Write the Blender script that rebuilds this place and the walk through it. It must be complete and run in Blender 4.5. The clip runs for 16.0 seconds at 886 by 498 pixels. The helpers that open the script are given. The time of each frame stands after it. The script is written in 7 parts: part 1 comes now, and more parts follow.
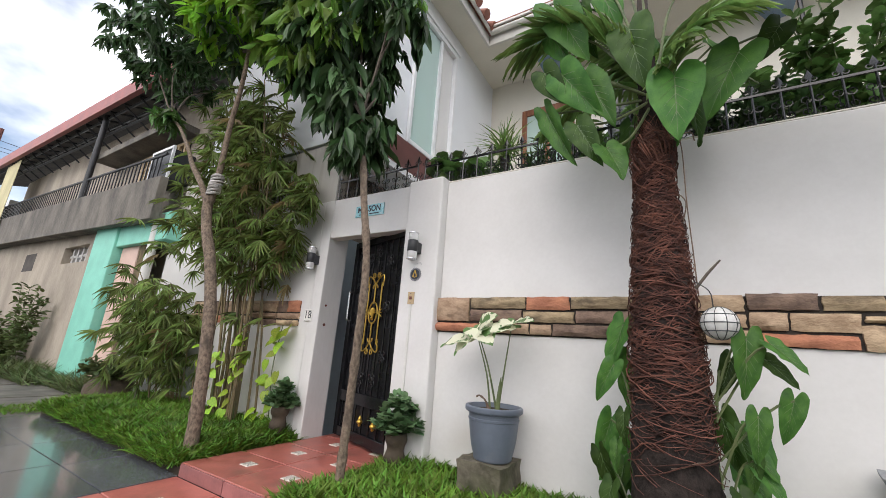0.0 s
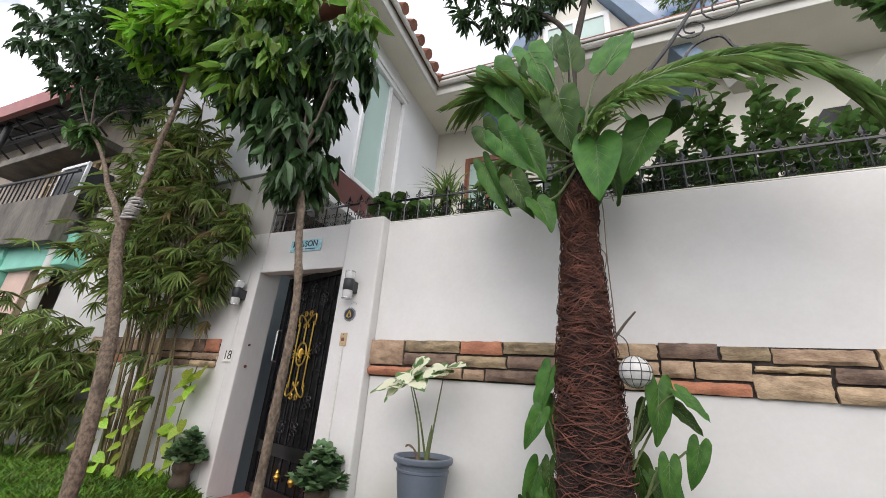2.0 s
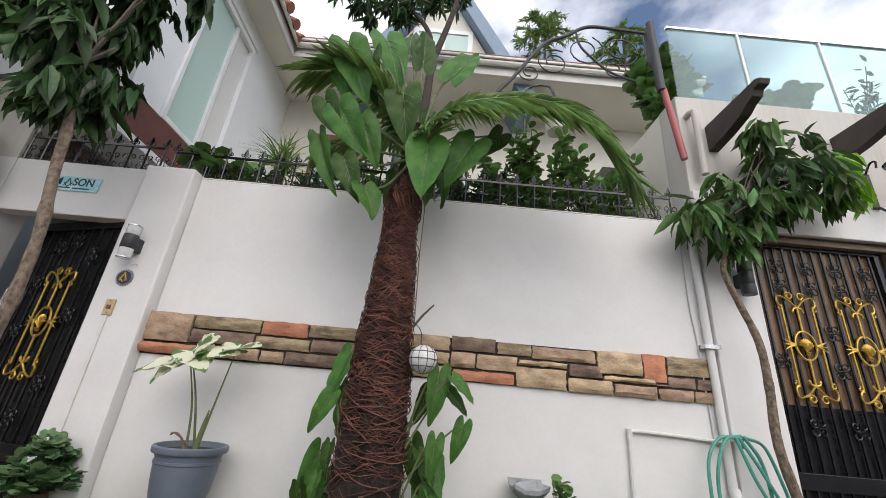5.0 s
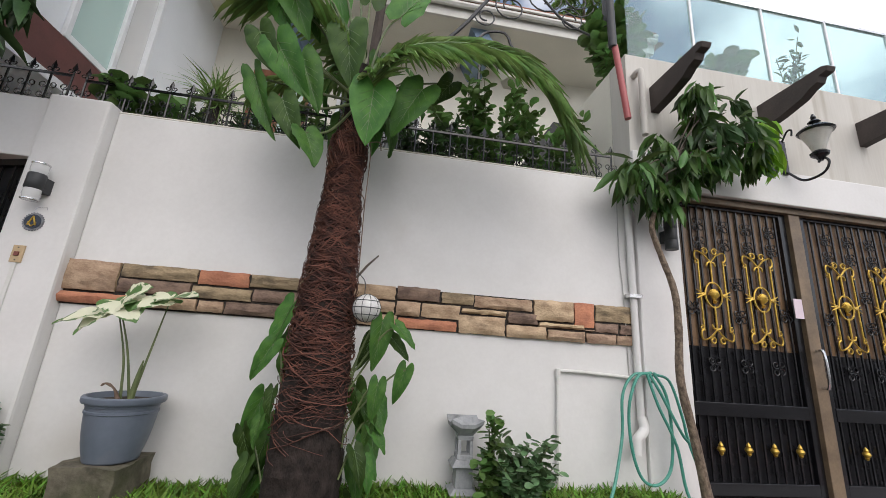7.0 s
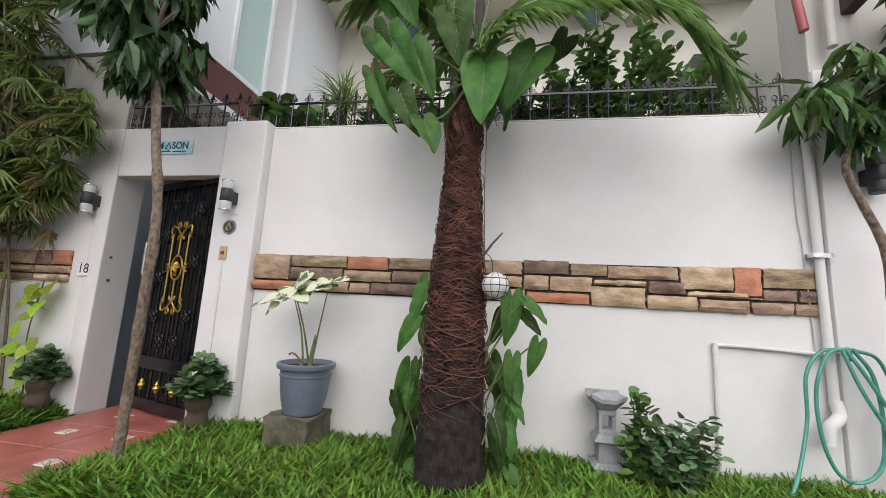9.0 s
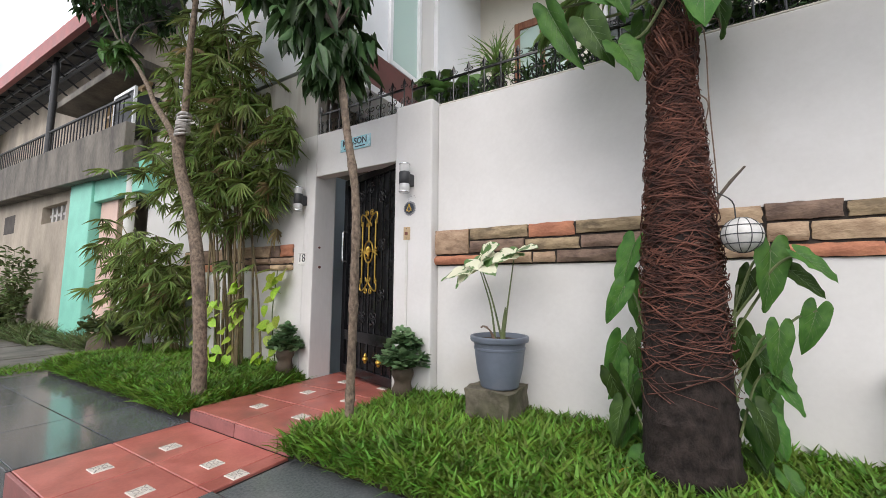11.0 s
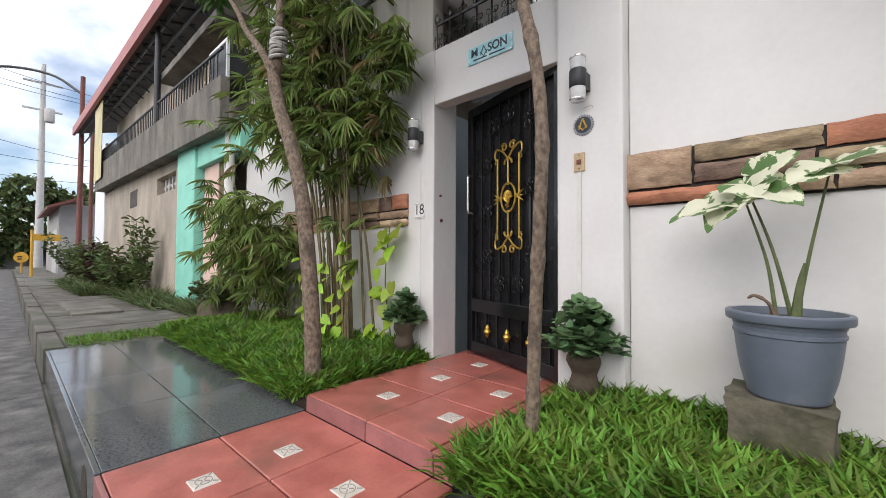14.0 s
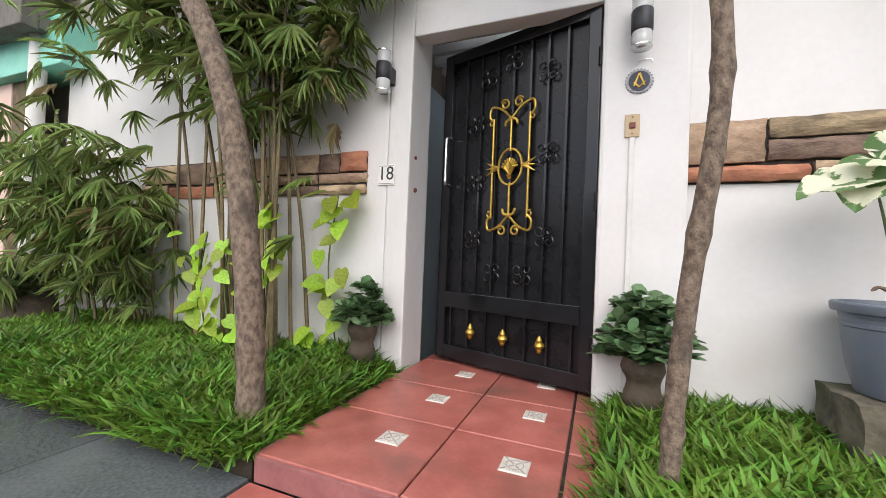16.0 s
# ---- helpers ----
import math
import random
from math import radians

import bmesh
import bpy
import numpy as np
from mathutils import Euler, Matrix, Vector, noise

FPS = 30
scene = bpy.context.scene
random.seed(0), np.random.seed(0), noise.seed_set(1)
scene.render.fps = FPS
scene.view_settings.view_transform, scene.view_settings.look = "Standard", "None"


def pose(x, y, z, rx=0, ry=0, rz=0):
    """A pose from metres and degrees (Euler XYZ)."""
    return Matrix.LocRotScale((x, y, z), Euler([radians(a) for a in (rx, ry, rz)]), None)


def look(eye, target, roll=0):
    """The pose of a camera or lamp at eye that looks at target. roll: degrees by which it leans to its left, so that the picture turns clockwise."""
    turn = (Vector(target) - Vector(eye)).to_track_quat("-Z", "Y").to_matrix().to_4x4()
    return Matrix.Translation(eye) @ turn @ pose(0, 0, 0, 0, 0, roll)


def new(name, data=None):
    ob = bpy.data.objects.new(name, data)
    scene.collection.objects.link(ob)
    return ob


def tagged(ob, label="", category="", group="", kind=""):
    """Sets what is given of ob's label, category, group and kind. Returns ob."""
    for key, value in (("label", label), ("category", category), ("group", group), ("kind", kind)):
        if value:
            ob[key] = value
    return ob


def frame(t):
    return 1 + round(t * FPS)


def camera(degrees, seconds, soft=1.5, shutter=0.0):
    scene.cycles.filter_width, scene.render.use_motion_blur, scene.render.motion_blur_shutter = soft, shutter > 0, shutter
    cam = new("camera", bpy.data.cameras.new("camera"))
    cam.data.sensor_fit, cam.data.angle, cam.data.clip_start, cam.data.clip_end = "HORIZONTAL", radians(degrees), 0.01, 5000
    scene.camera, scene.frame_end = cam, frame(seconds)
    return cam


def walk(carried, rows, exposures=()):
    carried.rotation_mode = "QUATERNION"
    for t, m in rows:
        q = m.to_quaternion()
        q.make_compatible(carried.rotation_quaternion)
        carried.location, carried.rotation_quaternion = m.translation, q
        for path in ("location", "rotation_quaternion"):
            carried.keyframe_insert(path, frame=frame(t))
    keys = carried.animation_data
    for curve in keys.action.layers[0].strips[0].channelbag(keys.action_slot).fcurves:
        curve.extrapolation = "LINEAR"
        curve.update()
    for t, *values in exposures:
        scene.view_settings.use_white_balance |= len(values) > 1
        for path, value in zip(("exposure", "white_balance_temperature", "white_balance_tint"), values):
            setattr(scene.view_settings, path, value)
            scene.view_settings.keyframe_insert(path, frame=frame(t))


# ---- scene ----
cam = camera(97.5, 16.0, 0.8)
PATH = [
    (0, (3.374, -3.06, 1.011), (2.344, -1.419, 1.508), 4.2),
    (0.5, (3.38, -3.055, 1.019), (2.393, -1.419, 1.608), 4.4),
    (1, (3.378, -3.063, 1.035), (2.458, -1.41, 1.683), 4.6),
    (1.5, (3.4, -3.054, 1.043), (2.547, -1.377, 1.723), 4.5),
    (2, (3.41, -3.052, 1.046), (2.657, -1.337, 1.748), 4.3),
    (2.5, (3.432, -3.034, 1.044), (2.776, -1.286, 1.76), 4.3),
    (3, (3.455, -3.021, 1.039), (2.919, -1.238, 1.767), 4.6),
    (3.5, (3.487, -3.01, 1.044), (3.079, -1.194, 1.776), 4.7),
    (4, (3.519, -3.001, 1.04), (3.266, -1.158, 1.774), 4.9),
    (4.5, (3.538, -2.996, 1.035), (3.429, -1.138, 1.767), 5.0),
    (5, (3.572, -2.994, 1.027), (3.585, -1.127, 1.746), 5.1),
    (7.5, (3.636, -3.023, 1.028), (3.917, -1.092, 1.466), 3.9),
    (8, (3.643, -3.029, 1.024), (3.839, -1.076, 1.412), 3.7),
    (8.5, (3.634, -3.027, 1.032), (3.621, -1.058, 1.382), 3.5),
    (9, (3.603, -3.033, 1.072), (3.27, -1.085, 1.38), 3.0),
    (9.5, (3.572, -3.037, 1.063), (2.957, -1.157, 1.359), 2.5),
    (10, (3.459, -3.02, 1.047), (2.644, -1.212, 1.307), 1.6),
    (12.5, (2.912, -2.63, 0.904), (1.726, -1.022, 0.967), 0.7),
    (13, (2.707, -2.558, 0.893), (1.446, -1.006, 0.914), 1.0),
    (13.5, (2.447, -2.515, 0.888), (1.137, -1.004, 0.911), 0.9),
    (14, (2.166, -2.446, 0.852), (0.834, -0.955, 0.9), 0.3),
    (14.5, (1.886, -2.375, 0.858), (0.615, -0.832, 0.911), 0.2),
    (15, (1.538, -2.375, 0.795), (0.432, -0.711, 0.889), 1.0),
    (15.5, (1.269, -2.395, 0.811), (0.362, -0.614, 0.879), 2.2),
    (16, (1.055, -2.278, 0.758), (0.315, -0.421, 0.786), 2.3),
]
walk(cam, [(t, look(eye, target, roll)) for t, eye, target, roll in PATH], [(t, e, 6640, 13) for t, e in ((0.0, 0.74), (1.5, 0.67), (2.5, 0.66), (5.0, 0.55), (7.5, 0.45), (8.5, 0.62), (9.5, 0.72), (12.5, 0.82), (14.0, 0.74), (15.0, 0.86), (16.0, 1.02))])

# ---- light: bright sky with thin cloud, soft sun from the front right ----
world = bpy.data.worlds.new("sky")
scene.world = world
world.use_nodes = True
wn, wl = world.node_tree.nodes, world.node_tree.links
wn.clear()
w_out = wn.new("ShaderNodeOutputWorld")
w_bg = wn.new("ShaderNodeBackground")
w_sky = wn.new("ShaderNodeTexSky")
w_sky.sky_type, w_sky.sun_disc = "NISHITA", False
SUN_ELEVATION, SUN_TURN = 42.0, 165.0
w_sky.sun_elevation, w_sky.sun_rotation = radians(SUN_ELEVATION), radians(SUN_TURN)
w_co = wn.new("ShaderNodeTexCoord")
w_map = wn.new("ShaderNodeMapping")
w_map.inputs["Scale"].default_value = (1.0, 1.0, 1.9)
w_map.inputs["Location"].default_value = (0.35, 0.1, 0.2)
w_noise = wn.new("ShaderNodeTexNoise")
w_noise.inputs["Scale"].default_value, w_noise.inputs["Detail"].default_value = 1.9, 7.0
w_ramp = wn.new("ShaderNodeValToRGB")
w_ramp.color_ramp.elements[0].position, w_ramp.color_ramp.elements[1].position = 0.38, 0.55
w_mix = wn.new("ShaderNodeMixRGB")
w_mix.inputs["Color2"].default_value = (10.2, 10.6, 11.2, 1)
wl.new(w_co.outputs["Generated"], w_map.inputs["Vector"])
wl.new(w_map.outputs["Vector"], w_noise.inputs["Vector"])
wl.new(w_noise.outputs["Fac"], w_ramp.inputs["Fac"])
wl.new(w_ramp.outputs["Color"], w_mix.inputs["Fac"])
wl.new(w_sky.outputs["Color"], w_mix.inputs["Color1"])
wl.new(w_mix.outputs["Color"], w_bg.inputs["Color"])
w_bg.inputs["Strength"].default_value = 0.11
wl.new(w_bg.outputs["Background"], w_out.inputs["Surface"])
sun = new("sun", bpy.data.lights.new("sun", "SUN"))
sun.data.energy, sun.data.angle, sun.data.color = 1.15, radians(60), (1.0, 0.96, 0.9)
sun_way = Vector((math.sin(radians(SUN_TURN)) * math.cos(radians(SUN_ELEVATION)), math.cos(radians(SUN_TURN)) * math.cos(radians(SUN_ELEVATION)), math.sin(radians(SUN_ELEVATION))))
sun.matrix_world = look(sun_way * 40, (0, 0, 0))


# ---- materials ----
def mat(name, light, dark=None, scale=6.0, rough=0.7, bump=0.15, metal=0.0, fine=60.0, stain=None, stain_scale=1.2, stain_from=0.55, spread=0.0, stretch=(1, 1, 1), coat=0.0, through_light=0.0, spec=0.5, hue=0.0):
    """Two scales of noise between a dark and a light colour, a stain of larger shape, fine relief, and a change of value from object to object."""
    m = bpy.data.materials.new(name)
    m.use_nodes = True
    n, l = m.node_tree.nodes, m.node_tree.links
    p = n["Principled BSDF"]
    dark = dark or tuple(c * 0.7 for c in light)
    co, mp = n.new("ShaderNodeTexCoord"), n.new("ShaderNodeMapping")
    mp.inputs["Scale"].default_value = stretch
    l.new(co.outputs["Object"], mp.inputs["Vector"])
    a, b = n.new("ShaderNodeTexNoise"), n.new("ShaderNodeTexNoise")
    a.inputs["Scale"].default_value, a.inputs["Detail"].default_value = scale, 6.0
    b.inputs["Scale"].default_value, b.inputs["Detail"].default_value = fine, 4.0
    for t in (a, b):
        l.new(mp.outputs["Vector"], t.inputs["Vector"])
    add = n.new("ShaderNodeMath")
    add.operation = "MULTIPLY_ADD"
    l.new(b.outputs["Fac"], add.inputs[0])
    add.inputs[1].default_value = 0.35
    l.new(a.outputs["Fac"], add.inputs[2])
    ramp = n.new("ShaderNodeValToRGB")
    ramp.color_ramp.elements[0].position, ramp.color_ramp.elements[1].position = 0.5, 0.86
    ramp.color_ramp.elements[0].color, ramp.color_ramp.elements[1].color = (*dark, 1), (*light, 1)
    l.new(add.outputs[0], ramp.inputs["Fac"])
    colour = ramp.outputs["Color"]
    if stain:
        s, sr, mx = n.new("ShaderNodeTexNoise"), n.new("ShaderNodeValToRGB"), n.new("ShaderNodeMixRGB")
        s.inputs["Scale"].default_value, s.inputs["Detail"].default_value = stain_scale, 8.0
        l.new(mp.outputs["Vector"], s.inputs["Vector"])
        sr.color_ramp.elements[0].position, sr.color_ramp.elements[1].position = stain_from, stain_from + 0.2
        l.new(s.outputs["Fac"], sr.inputs["Fac"])
        l.new(sr.outputs["Color"], mx.inputs["Fac"])
        l.new(colour, mx.inputs["Color1"])
        mx.inputs["Color2"].default_value = (*stain, 1)
        colour = mx.outputs["Color"]
    if spread or hue:
        info, isle, hsv, rng = n.new("ShaderNodeObjectInfo"), n.new("ShaderNodeNewGeometry"), n.new("ShaderNodeHueSaturation"), n.new("ShaderNodeMapRange")
        both, wrap = n.new("ShaderNodeMath"), n.new("ShaderNodeMath")
        l.new(info.outputs["Random"], both.inputs[0])
        l.new(isle.outputs["Random Per Island"], both.inputs[1])
        wrap.operation = "FRACT"
        l.new(both.outputs[0], wrap.inputs[0])
        rng.inputs["To Min"].default_value, rng.inputs["To Max"].default_value = 1 - spread, 1 + spread
        l.new(wrap.outputs[0], rng.inputs["Value"])
        l.new(rng.outputs["Result"], hsv.inputs["Value"])
        if hue:
            r2 = n.new("ShaderNodeMapRange")
            r2.inputs["To Min"].default_value, r2.inputs["To Max"].default_value = 0.5 - hue, 0.5 + hue
            l.new(wrap.outputs[0], r2.inputs["Value"])
            l.new(r2.outputs["Result"], hsv.inputs["Hue"])
        l.new(colour, hsv.inputs["Color"])
        colour = hsv.outputs["Color"]
    l.new(colour, p.inputs["Base Color"])
    p.inputs["Roughness"].default_value, p.inputs["Metallic"].default_value = rough, metal
    p.inputs["Specular IOR Level"].default_value = spec
    if rough < 0.95 and metal < 0.5:
        rr = n.new("ShaderNodeMapRange")
        rr.inputs["To Min"].default_value, rr.inputs["To Max"].default_value = max(0.03, rough - 0.12), min(1.0, rough + 0.12)
        l.new(a.outputs["Fac"], rr.inputs["Value"])
        l.new(rr.outputs["Result"], p.inputs["Roughness"])
    p.inputs["Coat Weight"].default_value = coat
    if bump:
        bp = n.new("ShaderNodeBump")
        bp.inputs["Strength"].default_value, bp.inputs["Distance"].default_value = min(bump, 1.0), 0.012
        l.new(add.outputs[0], bp.inputs["Height"])
        l.new(bp.outputs["Normal"], p.inputs["Normal"])
    if through_light:
        tr, ms = n.new("ShaderNodeBsdfTranslucent"), n.new("ShaderNodeMixShader")
        l.new(colour, tr.inputs["Color"])
        ms.inputs["Fac"].default_value = through_light
        l.new(p.outputs["BSDF"], ms.inputs[1])
        l.new(tr.outputs["BSDF"], ms.inputs[2])
        l.new(ms.outputs["Shader"], n["Material Output"].inputs["Surface"])
    return m


def glass(name, tint=(0.85, 0.95, 0.93), rough=0.03, alpha=0.35):
    """Thin pane: partly clear, partly a glossy tinted sheet."""
    m = bpy.data.materials.new(name)
    m.use_nodes = True
    n, l = m.node_tree.nodes, m.node_tree.links
    p = n["Principled BSDF"]
    p.inputs["Base Color"].default_value, p.inputs["Roughness"].default_value = (*tint, 1), rough
    clear, ms = n.new("ShaderNodeBsdfTransparent"), n.new("ShaderNodeMixShader")
    clear.inputs["Color"].default_value = (*tint, 1)
    ms.inputs["Fac"].default_value = alpha
    l.new(clear.outputs["BSDF"], ms.inputs[1])
    l.new(p.outputs["BSDF"], ms.inputs[2])
    l.new(ms.outputs["Shader"], n["Material Output"].inputs["Surface"])
    return m


M = {}
M["white_wall"] = mat("white_painted_plaster", (0.715, 0.702, 0.685), (0.655, 0.642, 0.622), 2.2, 0.65, 0.12, fine=35, stain=(0.60, 0.57, 0.52), stain_scale=0.9, stain_from=0.62)
M["jamb_paint"] = mat("chipped_white_paint", (0.70, 0.69, 0.67), (0.62, 0.61, 0.59), 3.0, 0.7, 0.3, fine=30, stain=(0.44, 0.42, 0.39), stain_scale=3.2, stain_from=0.6, stretch=(1, 1, 0.35))
M["house_wall"] = mat("cream_painted_wall", (0.74, 0.705, 0.62), (0.68, 0.65, 0.57), 2.0, 0.65, 0.06, fine=40)
M["house_white"] = mat("white_painted_wall", (0.80, 0.82, 0.84), (0.75, 0.77, 0.79), 2.0, 0.6, 0.06, fine=40)
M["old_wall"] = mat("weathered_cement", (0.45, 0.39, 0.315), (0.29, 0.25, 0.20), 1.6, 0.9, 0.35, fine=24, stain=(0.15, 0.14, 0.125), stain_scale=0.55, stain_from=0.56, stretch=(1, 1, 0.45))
M["old_slab"] = mat("stained_cement", (0.215, 0.195, 0.165), (0.085, 0.077, 0.068), 2.4, 0.92, 0.4, fine=26, stretch=(1, 1, 0.4))
M["right_wall"] = mat("stained_white_plaster", (0.57, 0.545, 0.50), (0.49, 0.465, 0.42), 1.5, 0.75, 0.15, fine=30, stain=(0.33, 0.29, 0.23), stain_scale=2.8, stain_from=0.56, stretch=(1.9, 1, 0.13))
M["mint"] = mat("mint_paint", (0.26, 0.66, 0.52), (0.20, 0.55, 0.43), 3, 0.55, 0.15, fine=30, stain=(0.30, 0.33, 0.26), stain_scale=3.0, stain_from=0.68)
M["peach"] = mat("peach_paint", (0.72, 0.50, 0.42), (0.60, 0.42, 0.35), 3, 0.6, 0.1)
M["granite"] = mat("black_granite", (0.125, 0.136, 0.140), (0.075, 0.083, 0.086), 70, 0.08, 0.015, fine=240, stain=(0.16, 0.168, 0.17), stain_scale=1.5, stain_from=0.55, spread=0.12, spec=1.0)
M["granite_rim"] = mat("rough_black_granite", (0.060, 0.062, 0.062), (0.025, 0.026, 0.027), 20, 0.5, 0.2, fine=120)
M["asphalt"] = mat("worn_road_concrete", (0.15, 0.145, 0.135), (0.042, 0.041, 0.039), 5.0, 0.75, 0.8, fine=60, stain=(0.30, 0.29, 0.27), stain_scale=2.2, stain_from=0.60)
M["pavement"] = mat("mossy_pavement_concrete", (0.175, 0.162, 0.140), (0.075, 0.071, 0.060), 3.5, 0.85, 0.5, fine=70, stain=(0.058, 0.066, 0.036), stain_scale=1.1, stain_from=0.5)
M["soil"] = mat("dark_soil", (0.060, 0.045, 0.03), (0.025, 0.02, 0.014), 9, 0.95, 0.6)
M["tile_red"] = mat("red_cement_tile", (0.455, 0.150, 0.118), (0.33, 0.095, 0.075), 7, 0.34, 0.10, fine=50, stain=(0.21, 0.09, 0.07), stain_scale=2.6, stain_from=0.55, spread=0.1)
M["tile_face"] = mat("dull_red_riser_tile", (0.36, 0.15, 0.14), (0.24, 0.10, 0.095), 6, 0.45, 0.1, spread=0.06)
M["threshold"] = mat("pale_grey_stone", (0.34, 0.34, 0.34), (0.22, 0.22, 0.22), 5, 0.4, 0.1, fine=40, stain=(0.16, 0.155, 0.15), stain_scale=3, stain_from=0.55)
M["grout"] = mat("dark_grout", (0.055, 0.045, 0.04), (0.03, 0.025, 0.022), 12, 0.9, 0.3)
M["inset"] = mat("ornamental_cream_tile", (0.66, 0.61, 0.54), (0.50, 0.46, 0.40), 18, 0.4, 0.1)
M["inset_line"] = mat("grey_relief_line", (0.34, 0.31, 0.28), (0.26, 0.24, 0.22), 20, 0.5, 0.1)
M["stone_tan"] = mat("tan_cladding_stone", (0.55, 0.40, 0.265), (0.30, 0.20, 0.125), 11, 0.88, 1.0, fine=70, stain=(0.13, 0.09, 0.06), stain_scale=7, stain_from=0.57, spread=0.25, hue=0.012, stretch=(0.8, 1, 1.5))
M["stone_moss"] = mat("weathered_cladding_stone", (0.41, 0.31, 0.19), (0.17, 0.125, 0.075), 11, 0.9, 1.0, fine=70, stain=(0.055, 0.044, 0.03), stain_scale=6, stain_from=0.52, spread=0.22, stretch=(0.7, 1, 1.8))
M["stone_dark"] = mat("brown_cladding_stone", (0.28, 0.19, 0.14), (0.13, 0.086, 0.065), 11, 0.9, 1.0, fine=70, stain=(0.07, 0.047, 0.036), stain_scale=7, stain_from=0.57, spread=0.25, stretch=(0.8, 1, 1.5))
M["stone_orange"] = mat("orange_cladding_stone", (0.54, 0.235, 0.135), (0.33, 0.13, 0.075), 10, 0.88, 1.0, fine=70, stain=(0.17, 0.09, 0.06), stain_scale=7, stain_from=0.57, spread=0.18, stretch=(0.8, 1, 1.4))
M["mortar"] = mat("dark_mortar", (0.055, 0.045, 0.037), (0.025, 0.02, 0.017), 20, 0.95, 0.4)
M["black_iron"] = mat("black_gloss_paint", (0.011, 0.011, 0.013), (0.006, 0.006, 0.007), 14, 0.2, 0.05, fine=80, spec=0.5)
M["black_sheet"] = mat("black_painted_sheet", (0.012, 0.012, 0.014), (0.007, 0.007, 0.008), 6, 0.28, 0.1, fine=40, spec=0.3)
M["gold"] = mat("gold_paint", (0.62, 0.42, 0.085), (0.42, 0.26, 0.045), 30, 0.36, 0.05, metal=0.75)
M["steel"] = mat("brushed_steel", (0.72, 0.72, 0.72), (0.6, 0.6, 0.6), 30, 0.25, 0.02, metal=1.0)
M["tin"] = mat("dull_tin", (0.30, 0.30, 0.31), (0.18, 0.18, 0.19), 40, 0.5, 0.1, metal=0.6)
M["dark_grey"] = mat("dark_grey_metal", (0.035, 0.037, 0.04), (0.022, 0.023, 0.025), 12, 0.5, 0.08)
M["clear"] = glass("clear_acrylic", (0.93, 0.93, 0.92), 0.06, 0.55)
M["frost"] = mat("frosted_glass", (0.72, 0.70, 0.64), (0.62, 0.60, 0.54), 8, 0.3, 0.02, through_light=0.35)
M["window_glass"] = glass("green_window_glass", (0.68, 0.83, 0.79), 0.04, 0.62)
M["dark_pane"] = mat("dim_window_glass", (0.10, 0.12, 0.12), (0.06, 0.07, 0.07), 3, 0.08, 0.0)
M["balcony_glass"] = glass("pale_balcony_glass", (0.74, 0.86, 0.86), 0.03, 0.16)
M["white_frame"] = mat("white_window_frame", (0.80, 0.81, 0.82), (0.74, 0.75, 0.76), 10, 0.4, 0.03)
M["curtain"] = mat("white_curtain", (0.76, 0.75, 0.72), (0.62, 0.61, 0.58), 8, 0.9, 0.1, stretch=(1, 8, 0.3))
M["brown_trim"] = mat("maroon_painted_trim", (0.155, 0.055, 0.05), (0.11, 0.04, 0.036), 6, 0.5, 0.08)
M["wood"] = mat("varnished_brown_wood", (0.30, 0.115, 0.055), (0.17, 0.06, 0.03), 4, 0.4, 0.1, fine=30, stretch=(6, 6, 0.6))
M["wood_panel"] = mat("varnished_plank", (0.195, 0.118, 0.062), (0.095, 0.055, 0.03), 3, 0.35, 0.1, fine=30, stretch=(8, 8, 0.5))
M["frame_wood"] = mat("dull_wood_frame", (0.22, 0.155, 0.095), (0.12, 0.085, 0.052), 3, 0.5, 0.15, fine=30, stretch=(2, 2, 2))
M["beam"] = mat("dark_brown_beam", (0.062, 0.047, 0.040), (0.035, 0.026, 0.022), 5, 0.7, 0.2)
M["roof_tile"] = mat("terracotta_roof_tile", (0.32, 0.13, 0.085), (0.19, 0.075, 0.05), 6, 0.8, 0.3, spread=0.12)
M["roof_blue"] = mat("blue_grey_metal_roof", (0.20, 0.29, 0.40), (0.15, 0.22, 0.31), 4, 0.5, 0.1)
M["roof_red"] = mat("faded_red_metal_roof", (0.42, 0.14, 0.13), (0.30, 0.10, 0.095), 4, 0.55, 0.15)
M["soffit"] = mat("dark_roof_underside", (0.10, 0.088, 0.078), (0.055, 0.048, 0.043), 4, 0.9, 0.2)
M["fascia"] = mat("white_fascia", (0.70, 0.68, 0.64), (0.6, 0.58, 0.54), 5, 0.6, 0.1)
M["rust"] = mat("red_oxide_steel", (0.20, 0.065, 0.05), (0.12, 0.04, 0.032), 8, 0.7, 0.2)
M["red_pipe"] = mat("red_pvc_pipe", (0.42, 0.10, 0.10), (0.33, 0.075, 0.075), 6, 0.4, 0.05)
M["pvc"] = mat("white_pvc_pipe", (0.70, 0.69, 0.66), (0.62, 0.61, 0.57), 6, 0.45, 0.05)
M["hose"] = mat("green_garden_hose", (0.075, 0.33, 0.25), (0.05, 0.24, 0.18), 10, 0.35, 0.05)
M["pot"] = mat("blue_grey_plastic_pot", (0.135, 0.16, 0.20), (0.11, 0.13, 0.165), 5, 0.45, 0.08, fine=30, stain=(0.19, 0.20, 0.21), stain_scale=3, stain_from=0.62)
M["block"] = mat("mossy_concrete_block", (0.165, 0.145, 0.105), (0.062, 0.055, 0.038), 9, 0.95, 1.0, fine=40, stain=(0.07, 0.075, 0.036), stain_scale=4, stain_from=0.5)
